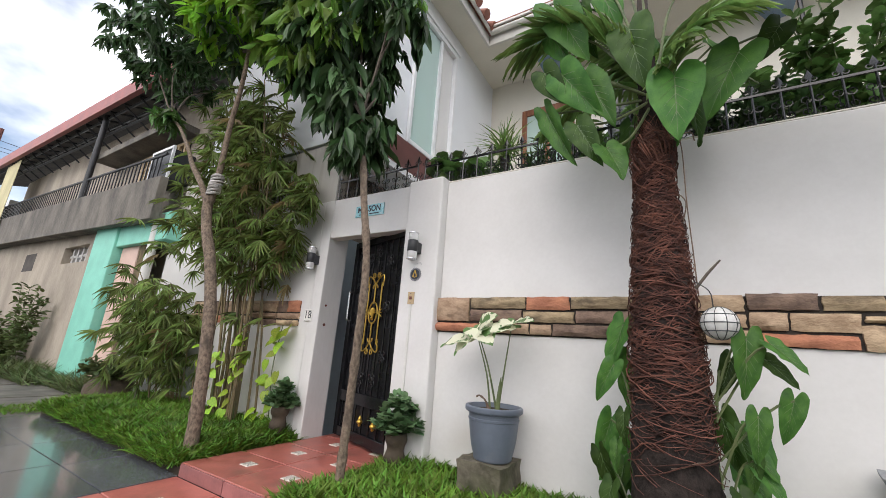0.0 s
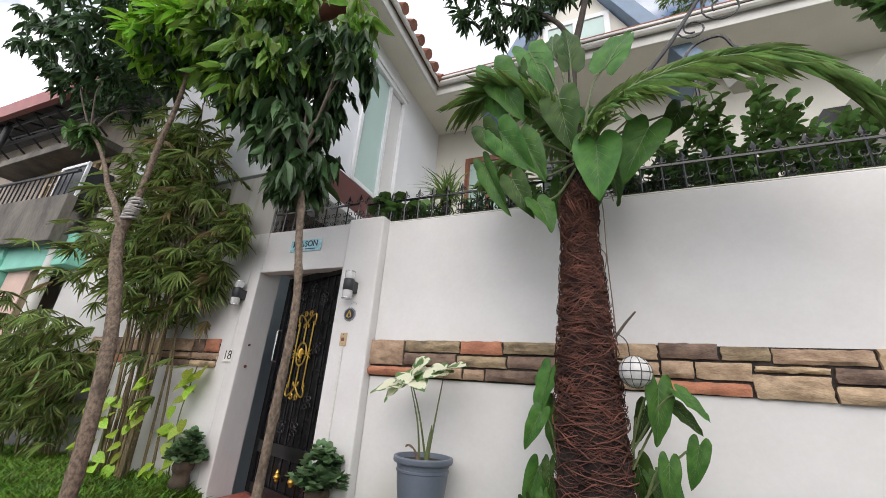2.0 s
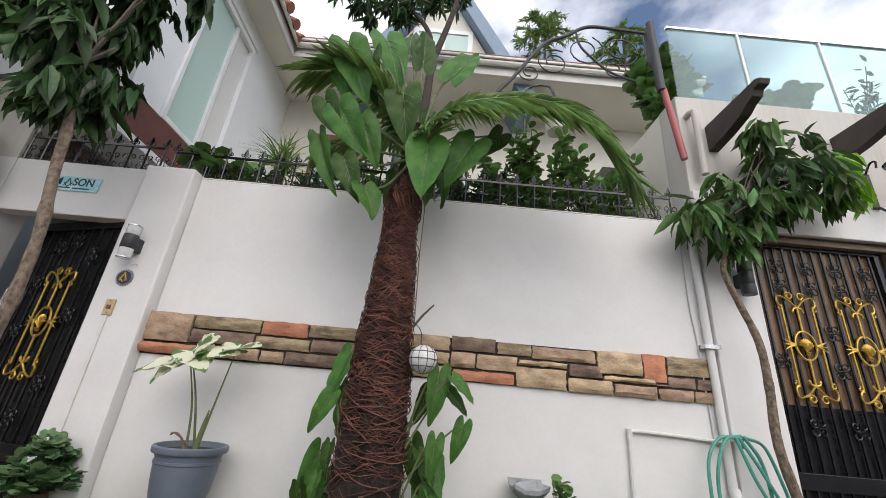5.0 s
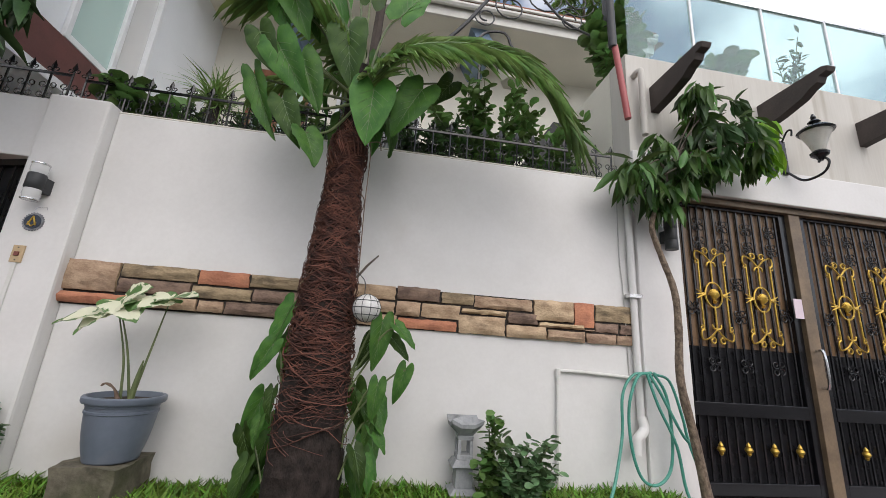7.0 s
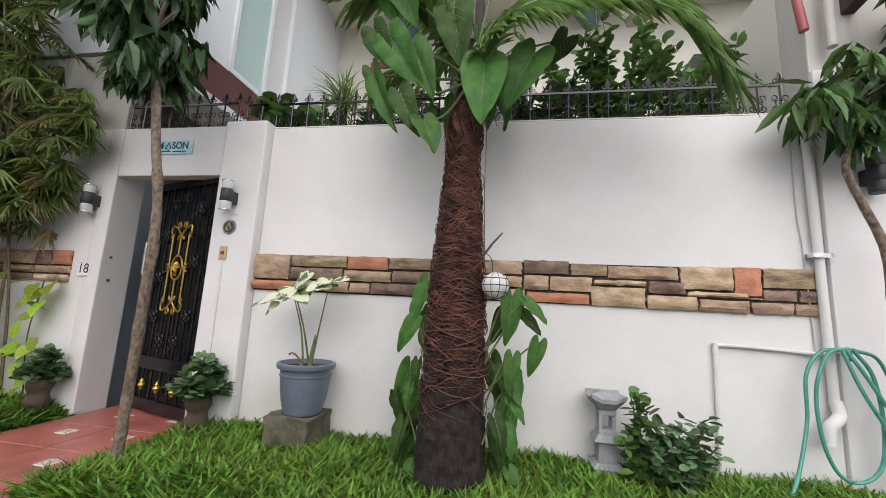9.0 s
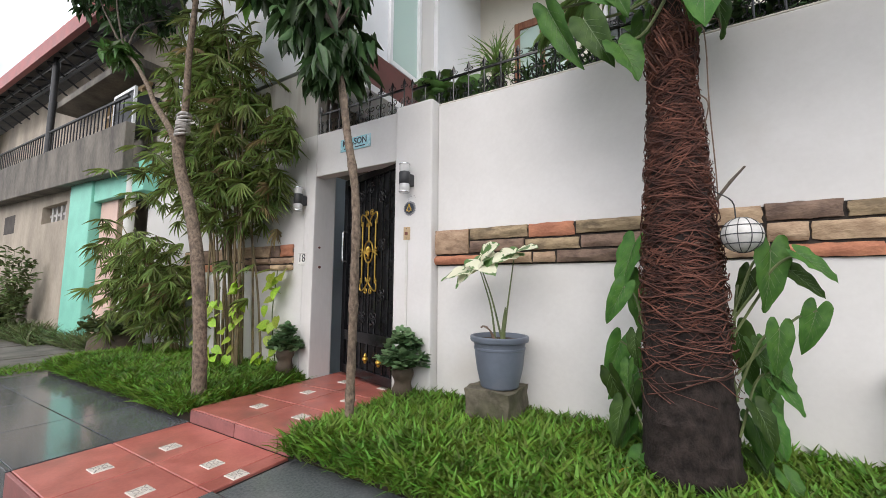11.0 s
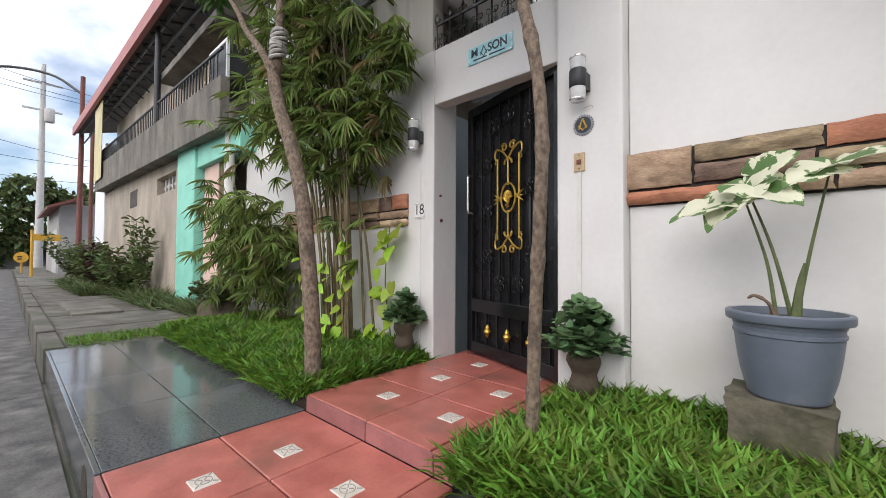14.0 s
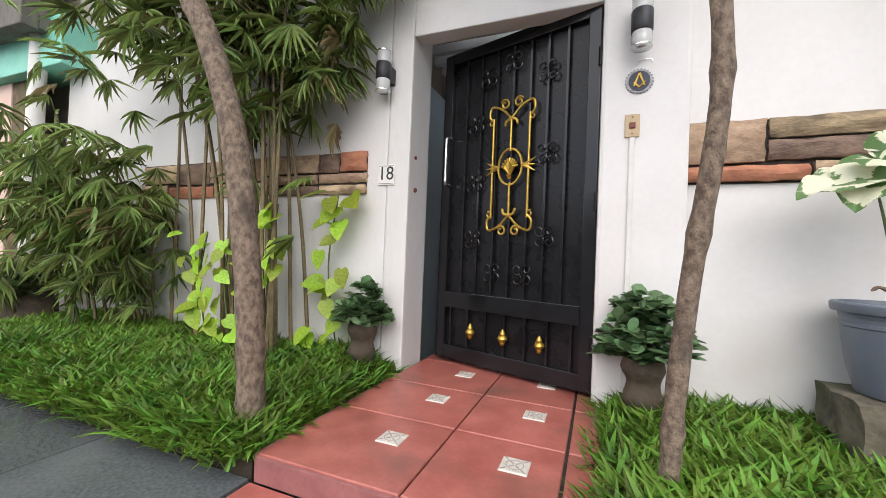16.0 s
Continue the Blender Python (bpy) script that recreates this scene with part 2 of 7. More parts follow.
M["stump"] = mat("dark_carved_stump", (0.105, 0.078, 0.052), (0.045, 0.033, 0.022), 9, 0.85, 0.8, fine=40)
M["lantern"] = mat("grey_cast_stone", (0.36, 0.37, 0.38), (0.25, 0.26, 0.27), 14, 0.85, 0.35)
M["bark"] = mat("mango_bark", (0.265, 0.20, 0.145), (0.09, 0.064, 0.046), 38, 0.92, 1.0, fine=150, stain=(0.07, 0.055, 0.042), stain_scale=9.0, stain_from=0.56, stretch=(1.2, 1.2, 0.8))
M["bark_dark"] = mat("dark_bark", (0.07, 0.052, 0.042), (0.03, 0.022, 0.018), 12, 0.9, 0.6, fine=50)
M["bark_grey"] = mat("grey_bark", (0.16, 0.13, 0.10), (0.08, 0.064, 0.05), 8, 0.9, 0.6, fine=36)
M["palm_bark"] = mat("dark_palm_trunk", (0.040, 0.030, 0.026), (0.011, 0.008, 0.007), 16, 0.92, 1.0, fine=80, stain=(0.20, 0.175, 0.16), stain_scale=4.6, stain_from=0.69, stretch=(1.3, 1.3, 0.9), spec=0.25)
M["root"] = mat("reddish_aerial_root", (0.160, 0.064, 0.043), (0.054, 0.021, 0.015), 12, 0.9, 0.3, spread=0.6)
M["root_pale"] = mat("pale_dry_root", (0.21, 0.145, 0.105), (0.115, 0.076, 0.055), 12, 0.9, 0.3)
M["leaf_mango"] = mat("mango_leaf", (0.110, 0.205, 0.050), (0.058, 0.120, 0.030), 6, 0.42, 0.1, spread=0.5, hue=0.025, through_light=0.32, spec=0.4)
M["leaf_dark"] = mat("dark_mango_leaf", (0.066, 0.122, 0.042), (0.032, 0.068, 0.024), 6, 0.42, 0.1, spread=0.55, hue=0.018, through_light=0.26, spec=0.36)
M["leaf_new"] = mat("fresh_mango_leaf", (0.26, 0.50, 0.045), (0.17, 0.37, 0.03), 6, 0.45, 0.1, spread=0.3, hue=0.015, through_light=0.45, spec=0.35)
M["leaf_bamboo"] = mat("bamboo_palm_leaf", (0.265, 0.330, 0.092), (0.120, 0.170, 0.048), 6, 0.45, 0.1, spread=0.65, hue=0.03, through_light=0.42, spec=0.35)
M["leaf_dry"] = mat("dry_bamboo_leaf", (0.36, 0.28, 0.13), (0.20, 0.145, 0.065), 6, 0.7, 0.1, spread=0.35, hue=0.01, through_light=0.25)
M["cane"] = mat("green_tan_cane", (0.24, 0.18, 0.085), (0.10, 0.075, 0.038), 8, 0.6, 0.1, spread=0.4)
M["leaf_lime"] = mat("lime_pothos_leaf", (0.43, 0.57, 0.055), (0.22, 0.40, 0.035), 7, 0.45, 0.08, spread=0.4, hue=0.025, through_light=0.35)
M["leaf_philo"] = mat("glossy_philodendron_leaf", (0.074, 0.158, 0.030), (0.036, 0.092, 0.020), 3.5, 0.42, 0.08, spread=0.55, hue=0.018, through_light=0.3, spec=0.2)
M["leaf_vein"] = mat("pale_leaf_vein", (0.13, 0.21, 0.07), (0.09, 0.15, 0.05), 6, 0.45, 0.05)
M["leaf_palm"] = mat("palm_leaflet", (0.215, 0.325, 0.085), (0.105, 0.185, 0.052), 6, 0.5, 0.1, spread=0.4, hue=0.02, through_light=0.38, spec=0.3)
M["leaf_succ"] = mat("dark_rosette_leaf", (0.155, 0.255, 0.115), (0.080, 0.150, 0.066), 8, 0.45, 0.1, spread=0.4, hue=0.02, through_light=0.2, spec=0.35)
M["leaf_shrub"] = mat("round_shrub_leaf", (0.140, 0.250, 0.066), (0.070, 0.140, 0.038), 8, 0.42, 0.1, spread=0.5, hue=0.02, through_light=0.3, spec=0.4)
M["leaf_white"] = mat("white_variegated_leaf", (0.74, 0.74, 0.56), (0.105, 0.205, 0.062), 2.2, 0.4, 0.06, fine=6, through_light=0.25)
for node in M["leaf_white"].node_tree.nodes:
    if node.type == "VALTORGB":
        node.color_ramp.elements[0].position, node.color_ramp.elements[1].position = 0.685, 0.71
M["passage_blue"] = mat("blue_grey_passage_paint", (0.58, 0.69, 0.74), (0.50, 0.60, 0.65), 3, 0.6, 0.05)
M["leaf_red"] = mat("dark_red_leaf", (0.075, 0.034, 0.032), (0.04, 0.018, 0.018), 6, 0.5, 0.05, spread=0.5, through_light=0.2)
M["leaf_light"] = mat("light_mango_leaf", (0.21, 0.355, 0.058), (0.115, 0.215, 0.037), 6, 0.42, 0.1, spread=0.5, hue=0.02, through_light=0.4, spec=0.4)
# pale colour added to bounce light up to the soffit
M["terrace_bounce"] = mat("pale_bounce_floor", (0.62, 0.59, 0.53), (0.5, 0.47, 0.42), 3, 0.5, 0.05)
M["stalk"] = mat("green_leaf_stalk", (0.145, 0.175, 0.070), (0.070, 0.095, 0.036), 8, 0.5, 0.08)
M["grass"] = mat("broad_lawn_grass", (0.180, 0.310, 0.040), (0.074, 0.155, 0.020), 4, 0.5, 0.05, spread=0.55, hue=0.03, through_light=0.32, spec=0.28)
M["weed"] = mat("wild_weed_leaf", (0.150, 0.190, 0.066), (0.065, 0.095, 0.032), 5, 0.6, 0.05, spread=0.55, hue=0.04, through_light=0.3)
M["sign_blue"] = mat("pale_blue_plate", (0.30, 0.62, 0.68), (0.24, 0.52, 0.58), 12, 0.3, 0.02, stain=(0.62, 0.78, 0.80), stain_scale=6, stain_from=0.5)
M["ink"] = mat("dark_blue_ink", (0.02, 0.03, 0.05), (0.014, 0.02, 0.035), 20, 0.5, 0.0)
M["plate"] = mat("white_number_plate", (0.78, 0.77, 0.73), (0.70, 0.69, 0.65), 12, 0.45, 0.05)
M["beige"] = mat("beige_plastic", (0.52, 0.38, 0.22), (0.44, 0.32, 0.18), 12, 0.45, 0.05)
M["capiz"] = mat("white_capiz_shell", (0.78, 0.77, 0.74), (0.62, 0.61, 0.58), 16, 0.25, 0.05, through_light=0.2)
M["wrap"] = mat("clear_plastic_wrap", (0.55, 0.53, 0.50), (0.36, 0.34, 0.31), 14, 0.25, 0.5)
M["yellow_paint"] = mat("yellow_paint", (0.62, 0.34, 0.03), (0.48, 0.26, 0.025), 6, 0.5, 0.05)
M["yellow_cloth"] = mat("pale_yellow_cloth", (0.66, 0.60, 0.36), (0.5, 0.45, 0.27), 5, 0.9, 0.1, stretch=(1, 1, 0.2))
M["grey_far"] = mat("far_grey_wall", (0.40, 0.39, 0.38), (0.30, 0.29, 0.28), 1.5, 0.9, 0.1)
M["pole"] = mat("grey_concrete_pole", (0.52, 0.51, 0.49), (0.42, 0.41, 0.39), 5, 0.8, 0.1)
M["paper"] = mat("pink_paper_tag", (0.72, 0.60, 0.66), (0.66, 0.55, 0.6), 10, 0.8, 0.02)


# ---- geometry ----
class Geo:
    """Gathers vertices and faces of one mesh."""

    def __init__(self):
        self.v, self.f = [], []

    def add(self, verts, faces):
        k = len(self.v)
        self.v += [tuple(v) for v in verts]
        self.f += [tuple(i + k for i in f) for f in faces]
        return self

    def box(self, x0, y0, z0, x1, y1, z1):
        x0, x1, y0, y1, z0, z1 = min(x0, x1), max(x0, x1), min(y0, y1), max(y0, y1), min(z0, z1), max(z0, z1)
        return self.add([(x0, y0, z0), (x1, y0, z0), (x1, y1, z0), (x0, y1, z0), (x0, y0, z1), (x1, y0, z1), (x1, y1, z1), (x0, y1, z1)],
                        [(0, 3, 2, 1), (4, 5, 6, 7), (0, 1, 5, 4), (1, 2, 6, 5), (2, 3, 7, 6), (3, 0, 4, 7)])

    def tube(self, points, radii, n=8, cap=True):
        pts = [Vector(p) for p in points]
        radii = radii if isinstance(radii, (list, tuple)) else [radii] * len(pts)
        side, rings = None, []
        for i, p in enumerate(pts):
            way = (pts[min(i + 1, len(pts) - 1)] - pts[max(i - 1, 0)]).normalized()
            if side is None:
                side = way.orthogonal().normalized()
            side = (side - way * side.dot(way)).normalized()
            up = way.cross(side)
            rings.append([p + radii[i] * (math.cos(2 * math.pi * a / n) * side + math.sin(2 * math.pi * a / n) * up) for a in range(n)])
        verts = [v for r in rings for v in r]
        faces = [(i * n + a, i * n + (a + 1) % n, (i + 1) * n + (a + 1) % n, (i + 1) * n + a) for i in range(len(pts) - 1) for a in range(n)]
        if cap:
            faces += [tuple(reversed(range(n))), tuple(range((len(pts) - 1) * n, len(pts) * n))]
        return self.add(verts, faces)

    def lathe(self, profile, at=(0, 0, 0), n=20, squash=1.0):
        """profile: (radius, height) from the bottom up."""
        x, y, z = at
        verts = [(x + r * math.cos(2 * math.pi * a / n), y + squash * r * math.sin(2 * math.pi * a / n), z + h) for r, h in profile for a in range(n)]
        faces = [(i * n + a, i * n + (a + 1) % n, (i + 1) * n + (a + 1) % n, (i + 1) * n + a) for i in range(len(profile) - 1) for a in range(n)]
        faces += [tuple(reversed(range(n))), tuple(range((len(profile) - 1) * n, len(profile) * n))]
        return self.add(verts, faces)

    def prism(self, outline, way, m=None):
        """A flat outline of 3D points pushed along way."""
        n = len(outline)
        a = [Vector(p) for p in outline]
        b = [p + Vector(way) for p in a]
        return self.add(a + b, [tuple(reversed(range(n))), tuple(range(n, 2 * n))] + [(i, (i + 1) % n, n + (i + 1) % n, n + i) for i in range(n)])


def part(name, g, material, parent=None, label="", smooth=False, bevel=0.0, at=None, rz=0.0, weld=False):
    """One mesh object from a Geo, under a thing or on its own."""
    me = bpy.data.meshes.new(name)
    me.from_pydata(g.v, [], g.f)
    bm = bmesh.new()
    bm.from_mesh(me)
    if weld:
        bmesh.ops.remove_doubles(bm, verts=bm.verts, dist=0.0005)
    bmesh.ops.recalc_face_normals(bm, faces=bm.faces)
    if bevel:
        bmesh.ops.bevel(bm, geom=[e for e in bm.edges if e.calc_face_angle(0) > 0.6], offset=bevel, segments=2, affect="EDGES", profile=0.6)
    bm.to_mesh(me)
    bm.free()
    me.materials.append(M[material])
    if smooth:
        me.shade_smooth()
        me.set_sharp_from_angle(angle=radians(40))
    ob = new(name, me)
    if at:
        ob.matrix_basis = pose(*at, 0, 0, rz)
    ob.parent = parent
    if label:
        tagged(ob, label)
    return ob


def thing(name, label, category, at=(0, 0, 0), rz=0.0, group="", kind=""):
    ob = new(name)
    ob.empty_display_size = 0.1
    ob.matrix_basis = pose(*at, 0, 0, rz)
    return tagged(ob, label, category, group, kind)


def structure(name, g, material, label, category="", bevel=0.0, smooth=False):
    return tagged(part(name, g, material, None, label, smooth, bevel), label, category or name.split("_")[0], kind="structure")


def text(name, words, size, material, parent, at, rx=90, rz=0, depth=0.002, width=1.0, bold=0.0):
    cu = bpy.data.curves.new(name, "FONT")
    cu.offset = bold
    cu.body, cu.size, cu.extrude, cu.align_x, cu.align_y = words, size, depth, "CENTER", "CENTER"
    tmp = new(name + "_tmp", cu)
    me = bpy.data.meshes.new_from_object(tmp.evaluated_get(bpy.context.evaluated_depsgraph_get()))
    bpy.data.objects.remove(tmp)
    me.materials.clear()
    me.materials.append(M[material])
    ob = new(name, me)
    ob.parent = parent
    ob.matrix_basis = pose(*at, rx, 0, rz) @ Matrix.Diagonal((width, 1, 1, 1))
    return ob


LANCE = (np.array([(0, 0, 0), (0.3, 0, -0.05), (0.3, -1, 0.05), (0.3, 1, 0.05), (0.66, 0, -0.07), (0.66, -0.75, 0.0), (0.66, 0.75, 0.0), (1, 0, -0.16)], float),
         [(0, 2, 1), (0, 1, 3), (2, 5, 4, 1), (1, 4, 6, 3), (5, 7, 4), (4, 7, 6)])
OVAL = (np.array([(0, 0, 0), (0.25, 0, -0.03), (0.25, -0.75, 0.08), (0.25, 0.75, 0.08), (0.65, 0, -0.04), (0.65, -1.0, 0.06), (0.65, 1.0, 0.06), (1, 0, -0.06), (0.92, -0.5, 0.0), (0.92, 0.5, 0.0)], float),
        [(0, 2, 1), (0, 1, 3), (2, 5, 4, 1), (1, 4, 6, 3), (5, 8, 7, 4), (4, 7, 9, 6)])
BLADE = (np.array([(0, -1, 0), (0, 1, 0), (0.5, -0.85, 0.10), (0.5, 0.85, 0.10), (1, 0, -0.05)], float), [(0, 1, 3, 2), (2, 3, 4)])


def foliage(name, material, parent, P, D, L, W, shape=LANCE, lift=None, label=""):
    """Many leaves in one mesh: P bases, D ways, L lengths, W half widths; lift: the way that the upper side faces."""
    P, D = np.asarray(P, float), np.asarray(D, float)
    n = len(P)
    D = D / np.linalg.norm(D, axis=1, keepdims=True)
    up = np.tile((0.0, 0.0, 1.0), (n, 1)) + np.random.normal(0, 0.35, (n, 3)) if lift is None else np.asarray(lift, float)
    S = np.cross(D, up)
    S /= np.linalg.norm(S, axis=1, keepdims=True) + 1e-9
    N = np.cross(S, D)
    tv, tf = shape
    L, W = np.broadcast_to(L, n), np.broadcast_to(W, n)
    V = P[:, None] + D[:, None] * (tv[None, :, 0:1] * L[:, None, None]) + S[:, None] * (tv[None, :, 1:2] * W[:, None, None]) + N[:, None] * (tv[None, :, 2:3] * L[:, None, None])
    k = len(tv)
    me = bpy.data.meshes.new(name)
    sizes = np.tile([len(f) for f in tf], n)
    flat = np.array([i for f in tf for i in f])
    loops = (flat[None] + k * np.arange(n)[:, None]).ravel()
    me.vertices.add(n * k)
    me.vertices.foreach_set("co", V.ravel())
    me.loops.add(len(loops))
    me.loops.foreach_set("vertex_index", loops)
    me.polygons.add(len(sizes))
    me.polygons.foreach_set("loop_start", np.r_[0, np.cumsum(sizes)[:-1]])
    me.update(calc_edges=True)
    me.validate()
    me.shade_smooth()
    me.materials.append(M[material])
    ob = new(name, me)
    ob.parent = parent
    if label:
        tagged(ob, label)
    return ob


def bend(points, steps=6):
    """A smooth line through the points (Catmull-Rom)."""
    p = [Vector(q) for q in points]
    p = [2 * p[0] - p[1]] + p + [2 * p[-1] - p[-2]]
    out = []
    for i in range(1, len(p) - 2):
        for s in range(steps):
            t = s / steps
            out.append(0.5 * (2 * p[i] + (p[i + 1] - p[i - 1]) * t + (2 * p[i - 1] - 5 * p[i] + 4 * p[i + 1] - p[i + 2]) * t * t + (3 * p[i] - p[i - 1] - 3 * p[i + 1] + p[i + 2]) * t ** 3))
    return out + [p[-2]]


def scroll(c, r, turns=1.25, start=0.0, hand=1, n=14):
    """A flat spiral in the x-z plane round c, from outside in."""
    return [(c[0] + hand * r * (1 - 0.62 * i / n) * math.cos(start + turns * 2 * math.pi * i / n), c[1], c[2] + r * (1 - 0.62 * i / n) * math.sin(start + turns * 2 * math.pi * i / n)) for i in range(n + 1)]


# ---- ground ----
ROAD = -0.42
structure("ground", Geo().add([(-400, -400, ROAD - 0.02), (400, -400, ROAD - 0.02), (400, 400, ROAD - 0.02), (-400, 400, ROAD - 0.02)], [(0, 1, 2, 3)]), "pavement", "wide grey ground reaching to the horizon", "ground")
g = Geo()
for i in range(-40, 12):
    g.box(i * 3.0, -9.0, ROAD - 0.2, i * 3.0 + 2.985, -2.2, ROAD)
structure("road", g, "asphalt", "worn grey concrete road with dark damp stains", "road")
# raised bed that carries the paved strip and the planting
structure("pavement", Geo().box(-3.45, -2.14, ROAD - 0.1, 12, 0.0, -0.125), "granite_rim", "dark stone base of the paved strip in front of the wall", "pavement")
structure("planting_soil", Geo().box(-3.5, -1.17, -0.12, -0.12, -0.03, -0.03).box(1.13, -1.17, -0.12, 6.0, 0.0, -0.03), "soil", "dark soil of the planting beds under the grass", "soil")
g = Geo()
for i in range(30):
    x1 = -3.47 - i * 1.55
    g.box(x1 - 1.535, -2.02, -0.3, x1, 0.35, -0.115 + 0.008 * ((i * 7) % 3))
structure("old_pavement", g, "pavement", "old cracked concrete pavement with moss in the joints", "pavement", bevel=0.01)
g = Geo()
for i in range(30):
    x1 = -3.47 - i * 1.2
    g.box(x1 - 1.18, -2.19 - 0.012 * (i % 2), -0.5, x1, -2.03, -0.085 + 0.01 * ((i * 5) % 3))
structure("kerb", g, "pavement", "chipped pale concrete kerb stones along the road", "kerb", bevel=0.015)
strip = thing("granite_strip", "polished black granite slabs along the kerb", "paving", kind="structure")
for x0, x1 in ((-3.44, -2.7), (-2.692, -1.86), (-1.852, -0.99), (-0.982, -0.115)):
    part("slab", Geo().box(x0, -2.15, -0.126, x1, -1.67, -0.098), "granite", strip, bevel=0.003)
    part("slab", Geo().box(x0 + 0.06, -1.664, -0.126, min(x1 + 0.06, -0.115), -1.185, -0.098), "granite", strip, bevel=0.003)
    part("riser", Geo().box(x0, -2.175, ROAD, x1, -2.152, -0.1), "granite", strip, bevel=0.003)
for i in range(7):
    x0 = 1.115 + i * 0.9
    part("slab", Geo().box(x0, -2.15, -0.126, x0 + 0.892, -1.67, -0.098), "granite", strip, bevel=0.003)
    part("slab", Geo().box(x0 + 0.05, -1.664, -0.126, x0 + 0.942, -1.185, -0.098), "granite", strip, bevel=0.003)
    part("riser", Geo().box(x0, -2.175, ROAD, x0 + 0.892, -2.152, -0.1), "granite", strip, bevel=0.003)

# drain hole as a flat arched plate, its inner shade given by dark colour
g = Geo().prism([(0.11 * math.cos(a) - 0.42, -2.1765, -0.33 + 0.16 * math.sin(a)) for a in np.linspace(0, math.pi, 12)] + [(-0.53, -2.1765, ROAD), (-0.31, -2.1765, ROAD)], (0, 0.004, 0))
part("drain_hole", g, "soil", strip, "dark arched plate standing in for a shaded drain hole in the riser")

# ---- tiled path and step ----
path = structure("path_base", Geo().box(-0.105, -2.155, -0.4, 1.11, -1.19, -0.118), "grout", "dark mortar bed of the red tiled path", "path")
step = structure("step_base", Geo().box(-0.07, -1.165, -0.12, 1.11, 0.85, -0.018), "grout", "dark mortar bed of the red tiled step", "step")


def tile_plate(parent, x0, y0, x1, y1, z, material="tile_red", name="tile"):
    c = 0.004
    g = Geo().add([(x0, y0, z - 0.022), (x1, y0, z - 0.022), (x1, y1, z - 0.022), (x0, y1, z - 0.022), (x0, y0, z - c), (x1, y0, z - c), (x1, y1, z - c), (x0, y1, z - c),
                   (x0 + c, y0 + c, z), (x1 - c, y0 + c, z), (x1 - c, y1 - c, z), (x0 + c, y1 - c, z)],
                  [(0, 3, 2, 1), (0, 1, 5, 4), (1, 2, 6, 5), (2, 3, 7, 6), (3, 0, 4, 7), (4, 5, 9, 8), (5, 6, 10, 9), (6, 7, 11, 10), (7, 4, 8, 11), (8, 9, 10, 11)])
    return part(name, g, material, parent)


def inset(parent, x, y, z, s=0.052, turn=0.0):
    t = tile_plate(parent, x - s, y - s, x + s, y + s, z + 0.0045, "inset", "inset_tile")
    ring = [(x + 0.62 * s * math.cos(a), y + 0.62 * s * math.sin(a), z + 0.0045) for a in np.linspace(0, 2 * math.pi, 21)]
    g = Geo().tube(ring, 0.0022, 4, False)
    for k in range(4):
        a = math.pi / 4 + k * math.pi / 2
        g.tube([(x + 0.75 * s * math.cos(a), y + 0.75 * s * math.sin(a), z + 0.0045), (x + 1.2 * s * math.cos(a), y + 1.2 * s * math.sin(a), z + 0.0045)], 0.003, 4)
        g.tube([(x + 0.1 * s * math.cos(a), y + 0.1 * s * math.sin(a), z + 0.0045), (x + 0.5 * s * math.cos(a), y + 0.5 * s * math.sin(a), z + 0.0045)], 0.0028, 4)
    part("relief", g, "inset_line", t)


for y0, y1 in ((-1.178, -0.668), (-0.66, -0.205), (-0.197, 0.29), (0.298, 0.79)):
    for x0, x1 in ((-0.085, 0.498), (0.506, 0.962), (0.975, 1.105)):
        tile_plate(step, x0, y0, x1, y1, 0.0)
for x, y in ((0.30, -0.86), (0.80, -0.85), (0.30, -0.37), (0.80, -0.36), (0.30, 0.09), (0.8, 0.12)):
    inset(step, x, y, 0.0)
for x0, x1 in ((-0.085, 0.505), (0.513, 0.99), (0.998, 1.105)):
    part("riser_tile", Geo().box(x0, -1.192, -0.1, x1, -1.172, -0.008), "tile_face", step, bevel=0.003)
part("side_tile", Geo().box(-0.1, -1.178, -0.1, -0.087, -0.1, -0.004), "tile_face", step)
for y0, y1 in ((-2.152, -1.684), (-1.676, -1.196)):
    for x0, x1 in ((-0.1, 0.488), (0.496, 0.985), (0.993, 1.108)):
        tile_plate(path, x0, y0, x1, y1, -0.1)
for x, y in ((0.31, -1.505), (0.30, -1.873), (0.80, -1.497), (0.795, -1.866)):
    inset(path, x, y, -0.1)
inset(path, 1.05, -1.495, -0.1, 0.05)
part("riser_tile", Geo().box(-0.1, -2.178, ROAD, 0.5, -2.157, -0.104), "tile_face", path, bevel=0.003)
part("riser_tile", Geo().box(0.508, -2.178, ROAD, 1.108, -2.157, -0.104), "tile_face", path, bevel=0.003)

# ---- garden wall ----
wall_left = structure("wall_left", Geo().box(-4.05, -0.03, ROAD, -0.262, 0.1, 2.65), "white_wall", "white painted garden wall with the house number", "wall", bevel=0.012)
structure("wall_left_upper", Geo().box(-4.05, 0.02, 2.652, -0.17, 0.16, 3.5), "right_wall", "stained pale wall rising behind the bamboo", "wall", bevel=0.01)
beam_over = structure("wall_lintel", Geo().box(-0.098, -0.03, 2.17, 1.043, 0.1, 2.648), "white_wall", "white painted lintel over the gate", "wall", bevel=0.01)
structure("wall_jamb", Geo().box(-0.26, -0.033, -0.1, -0.1, 0.27, 2.65), "jamb_paint", "chipped white door jamb with bolt holes", "wall", bevel=0.012)
g = Geo().box(1.045, -0.09, ROAD, 1.455, 0.3, 2.665)
